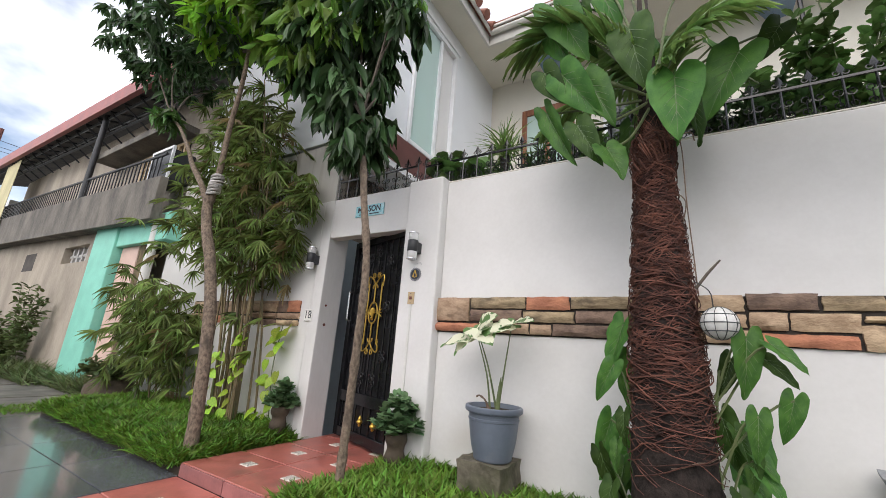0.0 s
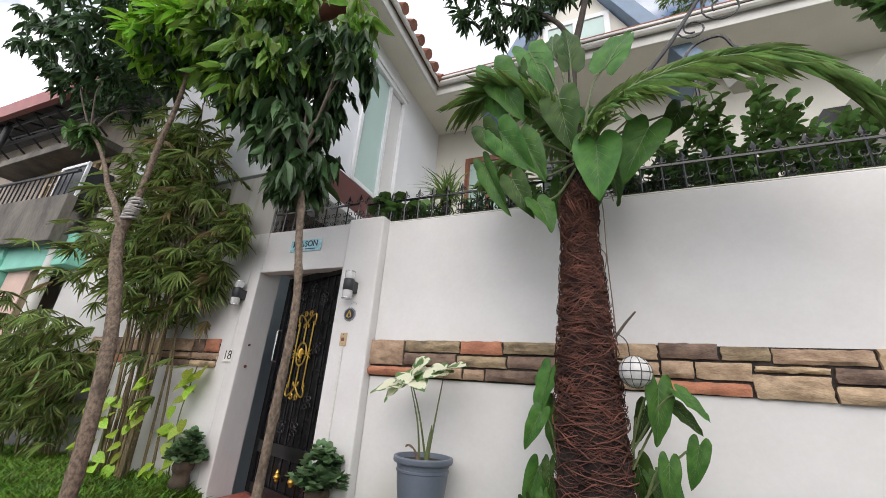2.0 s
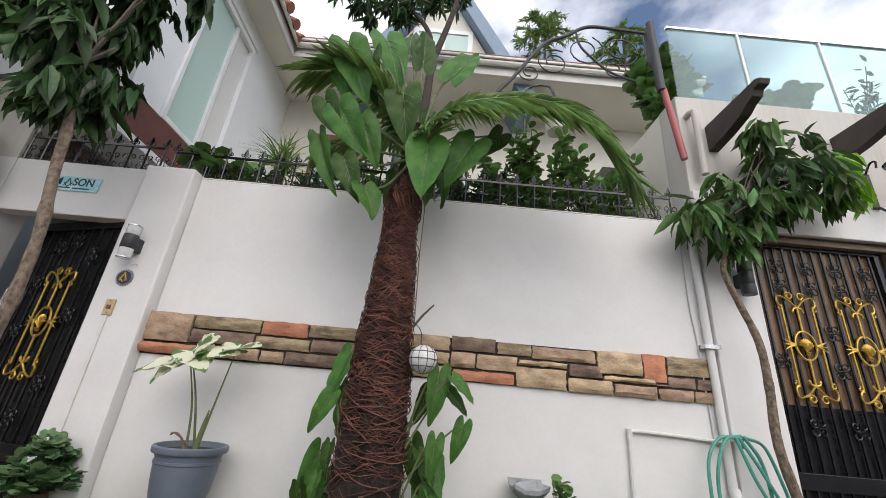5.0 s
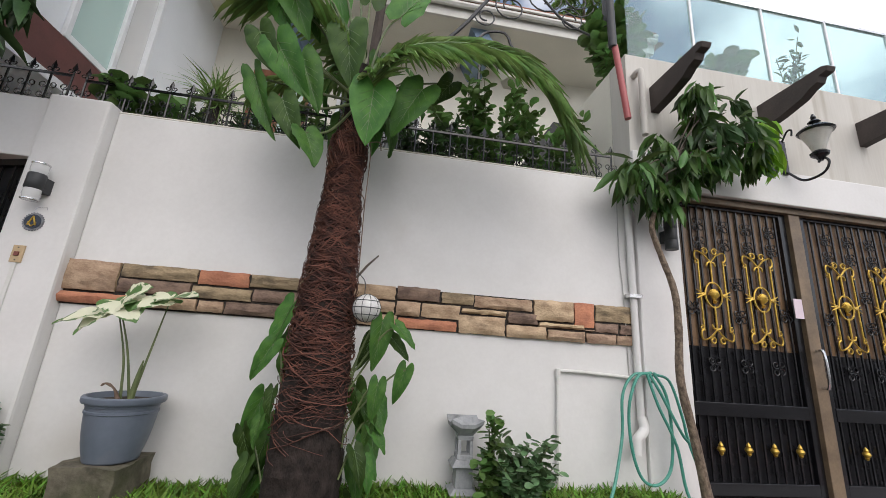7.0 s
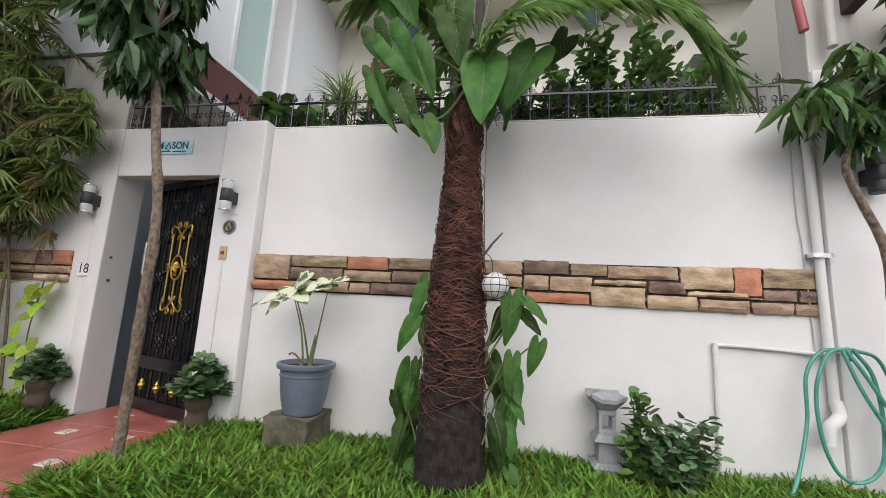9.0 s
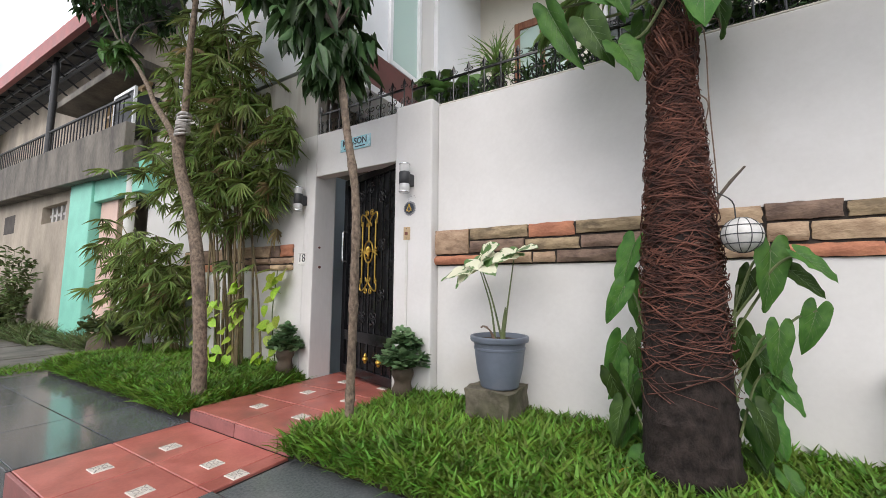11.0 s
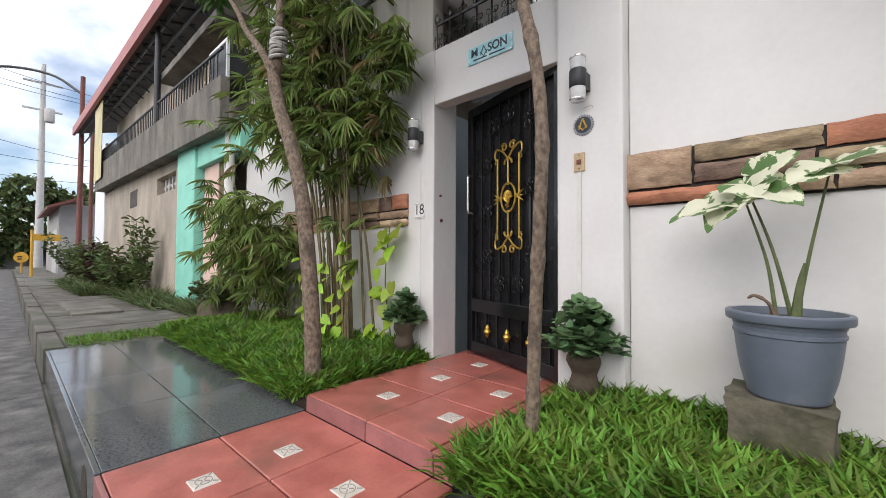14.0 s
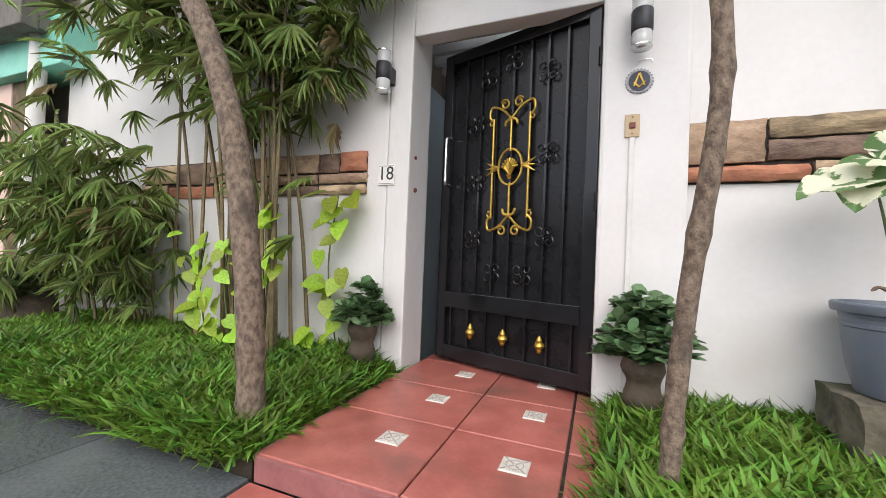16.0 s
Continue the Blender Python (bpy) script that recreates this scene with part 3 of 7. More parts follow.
structure("wall_pilaster", g, "white_wall", "white painted gate pilaster with rounded corners", "wall", bevel=0.02)
wall_main = structure("wall_main", Geo().box(1.457, 0.01, ROAD, 5.76, 0.22, 2.63), "white_wall", "long white painted garden wall with faint stains", "wall", bevel=0.012)
structure("wall_pilaster_right", Geo().box(5.762, -0.02, ROAD, 6.19, 0.3, 2.6), "white_wall", "white pilaster beside the double gate", "wall", bevel=0.015)
structure("floor_coping", Geo().box(1.457, 0.012, 2.632, 5.7, 0.2, 2.642), "house_wall", "thin pale coping on the garden wall", "coping")

# cladding stones: x from, x to, z from, z to
STONE_KINDS = {"t": "stone_tan", "m": "stone_moss", "d": "stone_dark", "o": "stone_orange"}
UPPER = [("t", 1.44, 1.78, 1.255, 1.470), ("m", 1.788, 2.288, 1.370, 1.472), ("o", 2.296, 2.640, 1.362, 1.472), ("m", 2.648, 3.15, 1.372, 1.470), ("t", 3.158, 3.712, 1.365, 1.476),
         ("d", 3.72, 4.058, 1.376, 1.484), ("m", 4.066, 4.325, 1.374, 1.466), ("t", 4.333, 4.812, 1.362, 1.460), ("t", 4.82, 5.162, 1.303, 1.472), ("o", 5.17, 5.345, 1.272, 1.478), ("m", 5.353, 5.683, 1.333, 1.476)]
MIDDLE = [("d", 1.788, 2.262, 1.262, 1.363), ("m", 2.27, 2.675, 1.262, 1.354), ("d", 2.683, 3.2, 1.268, 1.364), ("t", 3.208, 3.712, 1.265, 1.357), ("t", 3.72, 3.908, 1.252, 1.368),
          ("t", 3.916, 4.222, 1.252, 1.366), ("t", 4.23, 4.598, 1.310, 1.354), ("d", 4.606, 4.858, 1.262, 1.354), ("t", 4.866, 5.255, 1.250, 1.295), ("t", 5.263, 5.345, 1.246, 1.264), ("d", 5.353, 5.56, 1.244, 1.325), ("d", 5.568, 5.686, 1.244, 1.325)]
LOWER = [("o", 1.412, 1.95, 1.165, 1.247), ("t", 1.958, 2.322, 1.168, 1.254), ("t", 2.33, 2.5, 1.168, 1.254), ("d", 2.508, 3.2, 1.166, 1.258), ("t", 3.208, 3.732, 1.166, 1.257), ("o", 3.74, 4.2, 1.160, 1.244),
         ("t", 4.208, 4.588, 1.155, 1.302), ("t", 4.596, 4.93, 1.152, 1.254), ("t", 4.938, 5.26, 1.152, 1.242), ("t", 5.268, 5.53, 1.152, 1.238), ("t", 5.538, 5.69, 1.155, 1.238)]
SIDE = [("o", -0.625, -0.41, 1.302, 1.442), ("d", -0.80, -0.633, 1.296, 1.437), ("t", -1.32, -0.808, 1.30, 1.44), ("t", -0.81, -0.405, 1.222, 1.294), ("t", -1.3, -0.818, 1.22, 1.292), ("t", -0.80, -0.41, 1.142, 1.214),
        ("d", -1.25, -0.808, 1.14, 1.212), ("t", -1.9, -1.328, 1.26, 1.44), ("d", -2.3, -1.908, 1.25, 1.43), ("t", -2.75, -2.308, 1.27, 1.43), ("t", -1.85, -1.308, 1.14, 1.25), ("o", -2.4, -1.858, 1.14, 1.242), ("t", -2.75, -2.408, 1.14, 1.262)]


def stone(parent, kind, x0, x1, z0, z1, y):
    """A rough cladding stone: a grid front with an uneven face and chipped rim."""
    rnd = random.Random(int(x0 * 971 + z0 * 313))
    nx, nz, depth = max(4, min(11, int((x1 - x0) / 0.045))), max(3, min(5, int((z1 - z0) / 0.024))), 0.024 + 0.026 * rnd.random()
    seed = rnd.uniform(0, 90)
    x0, x1, z0, z1 = x0 + 0.004, x1 - 0.004, z0 + 0.005, z1 - 0.004
    front = []
    for k in range(nz + 1):
        for i in range(nx + 1):
            rim = i in (0, nx) or k in (0, nz)
            u, w = x0 + (x1 - x0) * i / nx, z0 + (z1 - z0) * k / nz
            ledge = 0.011 * noise.noise((u * 7, seed, w * 30)) + 0.008 * noise.noise((u * 24, seed + 7, w * 60))
            front.append((u + rnd.uniform(-0.006, 0.005), y - (depth * rnd.uniform(0.35, 0.7) if rim else depth + ledge), w + (0.006 * noise.noise((u * 18, seed, 3.0 + k)) + rnd.uniform(-0.002, 0.002))))
    w = nx + 1
    faces = [(k * w + i, k * w + i + 1, (k + 1) * w + i + 1, (k + 1) * w + i) for k in range(nz) for i in range(nx)]
    rim = list(range(w)) + [w * (k + 1) + nx for k in range(nz)] + [nz * w + i for i in range(nx - 1, -1, -1)] + [k * w for k in range(nz - 1, 0, -1)]
    n0 = len(front)
    back = [(front[i][0], y + 0.004, front[i][2]) for i in rim]
    faces += [(rim[j], n0 + j, n0 + (j + 1) % len(rim), rim[(j + 1) % len(rim)]) for j in range(len(rim))]
    return part("stone", Geo().add(front + back, faces), STONE_KINDS[kind], parent, smooth=True)


part("mortar_bed", Geo().box(1.43, 0.002, 1.16, 5.68, 0.012, 1.466), "mortar", wall_main, "dark recessed mortar behind the stones")
part("mortar_bed", Geo().box(-2.74, -0.037, 1.148, -0.415, -0.028, 1.436), "mortar", wall_left, "dark recessed mortar behind the stones")
for row in (UPPER, MIDDLE, LOWER):
    for kind, x0, x1, z0, z1 in row:
        stone(wall_main, kind, x0, x1, z0, z1, 0.004)
for kind, x0, x1, z0, z1 in SIDE:
    stone(wall_left, kind, x0, x1, z0, z1, -0.034)

# ---- inside of the gate: passage walls ----
structure("passage_wall", Geo().box(-0.6, 0.18, ROAD, -0.5, 3.0, 2.39), "passage_blue", "pale blue-grey passage wall behind the gate", "wall")
structure("passage_wall_right", Geo().box(1.12, 0.31, ROAD, 1.2, 3.0, 2.3), "house_white", "plain passage wall behind the gate", "wall")
for i in range(5):
    structure("beam_passage", Geo().box(-0.5, 0.6 + i * 0.2, 2.62, 0.5, 0.66 + i * 0.2, 2.7), "white_frame", "white painted beam over the passage", "beam", bevel=0.004)
structure("passage_wall_back", Geo().box(-0.6, 3.0, ROAD, 1.2, 3.1, 2.34), "passage_blue", "plain wall at the end of the passage", "wall")

# ---- house wing with the tall window ----
XW, YB, FLOOR2, EAVE = 0.5, 2.92, 3.2, 6.72
# slab top is out of view; its pale colour throws light onto the soffit
structure("terrace_floor", Geo().box(0.52, 0.24, 2.35, 6.6, YB, 2.5), "terrace_bounce", "terrace slab behind the garden wall", "floor")
wing = structure("wall_wing", Geo().box(-3.4, 0.0, 3.53, XW, 0.42, 6.0).box(-3.4, 1.52, 3.53, XW, 3.2, 6.0).box(-3.4, 0.42, 5.66, XW, 1.52, 6.0).box(-3.4, 0.42, 3.53, 0.1, 1.52, 5.66), "house_white", "white painted side wall of the upper storey", "wall")
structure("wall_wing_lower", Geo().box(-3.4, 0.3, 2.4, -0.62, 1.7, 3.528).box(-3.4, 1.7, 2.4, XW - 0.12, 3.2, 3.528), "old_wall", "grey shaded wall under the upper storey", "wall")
part("maroon_band", Geo().box(0.0, 0.004, 3.14, XW + 0.03, 3.0, 3.528), "brown_trim", wing, "maroon painted band under the window")
part("white_band", Geo().box(0.0, 0.006, 3.062, XW + 0.045, 3.0, 3.138), "white_frame", wing, "white moulding under the maroon band")
structure("wall_house", Geo().box(XW, YB, 2.4, 1.13, YB + 0.2, 6.0).box(1.13, YB, 5.32, 2.05, YB + 0.2, 6.0).box(2.05, YB, 2.4, 7.6, YB + 0.2, 6.0), "house_wall", "cream painted back wall of the terrace", "wall")
win = thing("window_1", "tall white sliding window with green glass and white curtain", "window", kind="structure")
for g2, nm in ((Geo().box(XW - 0.06, 0.425, 3.535, XW + 0.035, 0.48, 5.655), "frame"), (Geo().box(XW - 0.06, 1.46, 3.535, XW + 0.035, 1.515, 5.655), "frame"), (Geo().box(XW - 0.06, 0.48, 5.58, XW + 0.04, 1.46, 5.655), "frame"),
               (Geo().box(XW - 0.06, 0.48, 3.535, XW + 0.035, 1.46, 3.6), "frame"), (Geo().box(XW - 0.05, 1.03, 3.6, XW + 0.02, 1.085, 5.58), "mullion"), (Geo().box(XW - 0.02, 0.38, 5.665, XW + 0.06, 1.56, 5.74), "head_trim")):
    part(nm, g2, "white_frame", win, bevel=0.006)
part("pane", Geo().box(XW - 0.022, 0.48, 3.6, XW - 0.016, 1.03, 5.58), "window_glass", win, "green tinted pane").visible_shadow = False
part("pane", Geo().box(XW - 0.032, 1.085, 3.6, XW - 0.026, 1.46, 5.58), "clear", win, "clear pane").visible_shadow = False
cur = [(XW - 0.09 - 0.02 * math.sin(i * 1.9), 0.48 + 0.98 * i / 40) for i in range(41)]
part("curtain", Geo().add([(x, y, z) for z in (3.58, 5.6) for x, y in cur], [(i, i + 1, 42 + i, 41 + i) for i in range(40)]), "curtain", win, "white hanging curtain", smooth=True)
door = thing("door_house", "varnished brown wooden double door with curtained glass", "door", kind="structure")
for x0, x1, z0, z1 in ((1.13, 1.22, 3.2, 5.3), (1.96, 2.05, 3.2, 5.3), (1.55, 1.63, 3.2, 5.2), (1.22, 1.96, 5.18, 5.3), (1.22, 1.96, 3.2, 3.6)):
    part("frame", Geo().box(x0, YB - 0.03, z0, x1, YB + 0.06, z1), "wood", door, bevel=0.008)
for x0, x1 in ((1.22, 1.55), (1.63, 1.96)):
    part("curtain", Geo().box(x0, YB + 0.03, 3.6, x1, YB + 0.05, 5.18), "curtain", door, "white curtain behind the glass")
    part("pane", Geo().box(x0, YB + 0.0, 3.6, x1, YB + 0.006, 5.18), "window_glass", door).visible_shadow = False

win3 = thing("window_3", "white framed window with a black iron grille", "window", kind="structure")
for x0, x1, z0, z1 in ((2.5, 2.56, 3.7, 5.3), (3.84, 3.9, 3.7, 5.3), (2.56, 3.84, 5.24, 5.3), (2.56, 3.84, 3.7, 3.76), (3.17, 3.23, 3.76, 5.24)):
    part("frame", Geo().box(x0, YB - 0.03, z0, x1, YB - 0.002, z1), "white_frame", win3, bevel=0.005)
for x0, x1 in ((2.56, 3.17), (3.23, 3.84)):
    part("pane", Geo().box(x0, YB - 0.014, 3.76, x1, YB - 0.006, 5.24), "dark_pane", win3)
for i in range(9):
    part("bar", Geo().box(2.58 + i * 0.155, YB - 0.07, 3.7, 2.594 + i * 0.155, YB - 0.055, 5.3), "black_iron", win3)
for z in (3.8, 4.3, 4.8, 5.2):
    part("rail", Geo().box(2.5, YB - 0.072, z, 3.9, YB - 0.053, z + 0.016), "black_iron", win3)

# eaves: soffit along the wing and across the back wall, with tile ends
structure("ceiling_soffit", Geo().box(XW - 0.1, -0.6, 6.0, 0.88, YB + 0.1, 6.06).box(0.88, 1.87, 6.0, 7.6, YB + 0.1, 6.06), "house_wall", "cream painted soffit under the eaves", "ceiling")
eave = thing("eaves", "white gutter boards and terracotta tile ends of the eaves", "eaves", kind="structure")
part("fascia_board", Geo().box(0.88, -0.6, 5.97, 0.92, 1.87, 6.16), "fascia", eave, bevel=0.006)
part("fascia_board", Geo().box(0.92, 1.83, 5.97, 7.6, 1.87, 6.16), "fascia", eave, bevel=0.006)
part("gutter", Geo().tube([(0.98, -0.6, 6.16), (0.98, 1.77, 6.16), (7.6, 1.77, 6.16)], 0.05, 8), "fascia", eave, smooth=True)
for i in range(9):
    y = -0.5 + i * 0.28
    part("roof_tile", Geo().tube([(0.5, y, 6.46), (1.05, y, 6.22)], [0.08, 0.085], 8), "roof_tile", eave, smooth=True)
part("gutter_lip", Geo().box(0.93, 1.70, 6.2, 7.6, 1.73, 6.24), "fascia", eave, bevel=0.006)
part("roof_edge", Geo().box(0.93, 1.74, 6.25, 7.6, 1.9, 6.31), "roof_tile", eave, bevel=0.006)
structure("roof", Geo().add([(-3.6, -0.7, 6.2), (1.0, -0.7, 6.2), (1.0, 1.8, 6.2), (7.8, 1.8, 6.2), (7.8, 5.0, 7.0), (-3.6, 5.0, 7.0), (-1.2, 3.0, 7.0)], [(0, 1, 2, 6), (2, 3, 4, 6), (0, 6, 5), (6, 4, 5)]), "roof_tile", "terracotta tiled house roof", "roof")

# dormer gable above the roof
gable = thing("dormer", "blue-grey roof dormer with a small window", "dormer", at=(3.2, 2.2, 6.2), kind="structure")
gable.scale = (1.45, 1.0, 1.75)
part("wall", Geo().prism([(-0.72, 0, 0), (0.82, 0, 0), (0.05, 0, 1.2)], (0, 1.4, 0)), "house_wall", gable)
for s in (-1, 1):
    part("roof_slope", Geo().prism([(0.05 + s * 1.15, -0.2, -0.25), (0.05 + s * 0.98, -0.2, -0.28), (0.05, -0.2, 1.2), (0.05, -0.2, 1.46)], (0, 1.7, 0)), "roof_blue", gable, bevel=0.01)
for x0, z0, x1, z1 in ((-0.32, 0.12, 0.42, 0.17), (-0.32, 0.56, 0.42, 0.61), (-0.32, 0.17, -0.26, 0.56), (0.36, 0.17, 0.42, 0.56), (0.02, 0.17, 0.08, 0.56)):
    part("window_frame", Geo().box(x0, -0.04, z0, x1, -0.002, z1), "white_frame", gable)
part("pane", Geo().box(-0.26, -0.02, 0.17, 0.36, -0.012, 0.56), "window_glass", gable)

# ---- neighbour on the right: parapet over the double gate ----
structure("wall_parapet", Geo().box(5.78, 0.02, 2.62, 14, 0.3, 4.06), "right_wall", "stained white parapet wall above the double gate", "wall", bevel=0.01)
structure("trim_ledge", Geo().box(5.765, -0.03, 2.602, 14, 0.018, 2.95), "white_wall", "white projecting beam over the double gate", "trim", bevel=0.01)
structure("wall_right_rear", Geo().box(5.78, 0.3, 2.62, 5.95, 6.0, 4.05), "house_wall", "side wall of the neighbouring house", "wall")
structure("wall_right_far", Geo().box(8.86, 0.02, ROAD, 14, 0.3, 2.6), "white_wall", "white wall beyond the double gate", "wall")
structure("floor_driveway", Geo().box(6.02, -2.14, -0.13, 8.86, 0.3, -0.02), "tile_face", "red paved driveway in front of the double gate", "driveway", bevel=0.005)
structure("threshold_slab", Geo().box(6.22, -0.4, -0.018, 7.5, 0.05, -0.006).box(7.508, -0.4, -0.018, 8.84, 0.05, -0.006), "threshold", "pale grey stone slabs along the foot of the double gate", "threshold", bevel=0.003)
mat_g = Geo().box(6.9, -1.1, -0.018, 8.4, -0.5, -0.012)
for i in range(24):
    mat_g.box(6.92 + i * 0.062, -1.09, -0.012, 6.94 + i * 0.062, -0.51, -0.004)
tagged(part("rubber_mat", mat_g, "dark_grey", None), "dark ribbed rubber mat on the red driveway", "mat")
balu = thing("glass_balustrade", "pale frameless glass balustrade on the parapet", "balustrade", kind="structure")
for x0, x1 in ((5.9, 6.68), (6.72, 7.62), (7.66, 8.5), (8.54, 9.4)):
    part("pane", Geo().box(x0, 0.13, 4.08, x1, 0.142, 5.15), "balcony_glass", balu).visible_shadow = False
    part("rail", Geo().box(x0 - 0.01, 0.118, 5.15, x1 + 0.01, 0.154, 5.18), "steel", balu)
    part("clamp", Geo().box(x1 + 0.005, 0.12, 4.06, x1 + 0.03, 0.15, 5.15), "white_frame", balu)
for x in (6.07, 7.30, 8.52, 9.7):
    outline = [(-0.045, 0.02, -0.2), (-0.045, 0.02, 0.08), (-0.045, -0.6, 0.08), (-0.045, -0.65, 0.05), (-0.045, -0.63, 0.01), (-0.045, -0.57, 0.0), (-0.045, -0.55, -0.05), (-0.045, -0.48, -0.07), (-0.045, -0.4, -0.12), (-0.045, -0.2, -0.17)]
    tagged(part("rafter_tail", Geo().prism(outline, (0.09, 0, 0)), "beam", None, bevel=0.005, at=(x, 0, 3.62)), "dark brown carved rafter tail jutting from the parapet", "rafter", "rafter tails")
pipe_red = thing("drain_pipe", "red plastic drain pipe sloping down the parapet", "pipe")
part("pipe", Geo().tube(bend([(5.62, -0.06, 4.05), (5.68, -0.05, 3.65), (5.73, -0.045, 3.26)]), 0.031, 10), "red_pipe", pipe_red, smooth=True)
part("upper_pipe", Geo().tube([(5.6, -0.06, 4.03), (5.58, -0.06, 4.95)], 0.04, 10), "dark_grey", pipe_red, "dark steel post above the pipe", smooth=True)
vent = thing("vent_pipe", "white plastic elbow pipe on the parapet", "pipe")
part("pipe", Geo().tube(bend([(5.86, 0.03, 3.8), (5.86, -0.05, 3.8), (5.88, -0.07, 3.74), (5.88, -0.07, 3.1)]), 0.032, 10), "right_wall", vent, smooth=True)

# ---- double gate ----
def rosette(g, x, y, z, r=0.044):
    for k in range(4):
        a = math.pi / 4 + k * math.pi / 2
        g.tube(scroll((x + r * math.cos(a), y, z + r * math.sin(a)), r * 0.8, 1.1, a + math.pi, 1, 9), 0.0058, 5)


def gold_panel(parent, x, y, z, w=0.13, h=0.86):
    """A gilt cast panel: three rods, a shell in an oval, scrolls at the top and the foot."""
    o = part("gold_ornament", Geo().tube([(x - w, y, z - h * 0.38), (x - w, y, z + h * 0.38)], 0.008, 8).tube([(x + w, y, z - h * 0.38), (x + w, y, z + h * 0.38)], 0.008, 8)
             .tube([(x, y, z - h * 0.36), (x, y, z - 0.1)], 0.008, 8).tube([(x, y, z + 0.1), (x, y, z + h * 0.36)], 0.008, 8), "gold", parent, "gilt cast ornament with a shell", smooth=True)
    oval = [(x + 0.085 * math.cos(a), y, z + 0.115 * math.sin(a)) for a in np.linspace(0, 2 * math.pi, 25)]
    part("oval", Geo().tube(oval, 0.008, 6, False), "gold", o, smooth=True)
    def curl(name, points, r):
        part(name, Geo().tube(points, r, 6), "gold", o, smooth=True)

    for s in (-1, 1):
        for q in (-1, 1):
            curl("scroll", bend([(x + s * w, y, z + q * h * 0.36), (x + s * (w + 0.03), y, z + q * h * 0.40), (x + s * (w + 0.015), y, z + q * h * 0.47), (x + s * 0.07, y, z + q * h * 0.44), (x, y, z + q * h * 0.36)], 5), 0.008)
            curl("scroll", scroll((x + s * 0.05, y, z + q * h * 0.475), 0.035, 1.2, 0.5, s, 10), 0.007)
            curl("scroll", scroll((x + s * (w + 0.018), y, z + q * h * 0.35), 0.022, 1.0, 1.2, s, 8), 0.006)
            curl("leaf_scroll", bend([(x, y, z + q * h * 0.36), (x + s * 0.035, y, z + q * (h * 0.36 - 0.012)), (x + s * 0.045, y, z + q * (h * 0.36 - 0.045))], 4), [0.009] * 8 + [0.004])
        for dz in (-0.028, 0.0, 0.028):
            curl("petal", bend([(x + s * 0.085, y, z), (x + s * 0.13, y, z + dz * 0.6), (x + s * 0.175, y, z + dz * 1.5)], 4), [0.012, 0.012, 0.011, 0.01, 0.009, 0.008, 0.006, 0.004, 0.003])
    sh = Geo()
    for k in range(9):
        a = math.radians(20 + k * 17.5)
        sh.tube([(x, y - 0.004, z - 0.05), (x + 0.035 * math.cos(a), y + 0.014, z - 0.02 + 0.045 * math.sin(a)), (x + 0.062 * math.cos(a), y + 0.004, z - 0.02 + 0.075 * math.sin(a))], [0.006, 0.0115, 0.007], 6)
    sh.tube([(x, y, z - 0.075), (x, y + 0.012, z - 0.05)], [0.012, 0.018], 8)
    part("shell", sh, "gold", o, smooth=True)


def gold_knob(parent, x, y, z):
    part("gold_knob", Geo().lathe([(0.004, -0.052), (0.012, -0.046), (0.018, -0.034), (0.013, -0.03), (0.026, -0.018), (0.032, -0.004), (0.025, 0.012), (0.015, 0.018), (0.019, 0.026), (0.012, 0.042), (0.003, 0.055)], (x, y, z), 12), "gold", parent, smooth=True)


def gate_leaf(name, label, at, rz, w, h, ornaments, knobs, bars, roses, upper, split=1.0, mid=0.36, knob_z=0.215):
    """A leaf of a gate: hinge at x = 0, outer face towards +y."""
    leaf = thing(name, label, "gate", at, rz)
    part("stile", Geo().box(0.0, -0.025, 0.0, 0.07, 0.025, h), "black_iron", leaf, bevel=0.004)
    part("stile", Geo().box(w - 0.075, -0.025, 0.0, w, 0.025, h), "black_iron", leaf, bevel=0.004)
    part("top_rail", Geo().box(0.07, -0.025, h - 0.075, w - 0.075, 0.025, h), "black_iron", leaf, bevel=0.004)
    part("bottom_rail", Geo().box(0.07, -0.025, 0.0, w - 0.075, 0.025, 0.095), "black_iron", leaf, bevel=0.004)
    part("middle_rail", Geo().box(0.07, -0.025, mid, w - 0.075, 0.03, mid + 0.11), "black_iron", leaf, bevel=0.004)
    if upper == "black_sheet":
        part("sheet", Geo().box(0.07, -0.02, 0.095, w - 0.075, -0.012, h - 0.075), "black_sheet", leaf)
    else:
        part("sheet", Geo().box(0.07, -0.02, 0.095, w - 0.075, -0.012, split), "black_sheet", leaf)
        n = 7
        for i in range(n):
            part("plank", Geo().box(0.07 + (w - 0.145) * i / n, -0.022, split, 0.07 + (w - 0.145) * (i + 1) / n - 0.006, -0.01, h - 0.075), upper, leaf, bevel=0.002)
    for x in bars:
        part("bar", Geo().box(x - 0.007, 0.0, mid + 0.11, x + 0.007, 0.014, h - 0.075), "black_iron", leaf)
    for i in range(len(bars)):
        x = 0.12 + (w - 0.24) * i / (len(bars) - 1)
        part("bar", Geo().box(x - 0.007, 0.0, 0.095, x + 0.007, 0.014, mid), "black_iron", leaf)
    for x, z in roses:
        g = Geo()
        rosette(g, x, 0.017, z)
        part("iron_rosette", g, "black_iron", leaf, smooth=True)
    for x, z in ornaments:
        gold_panel(leaf, x, 0.024, z)
    for x in knobs:
        gold_knob(leaf, x, 0.03, knob_z)
    return leaf


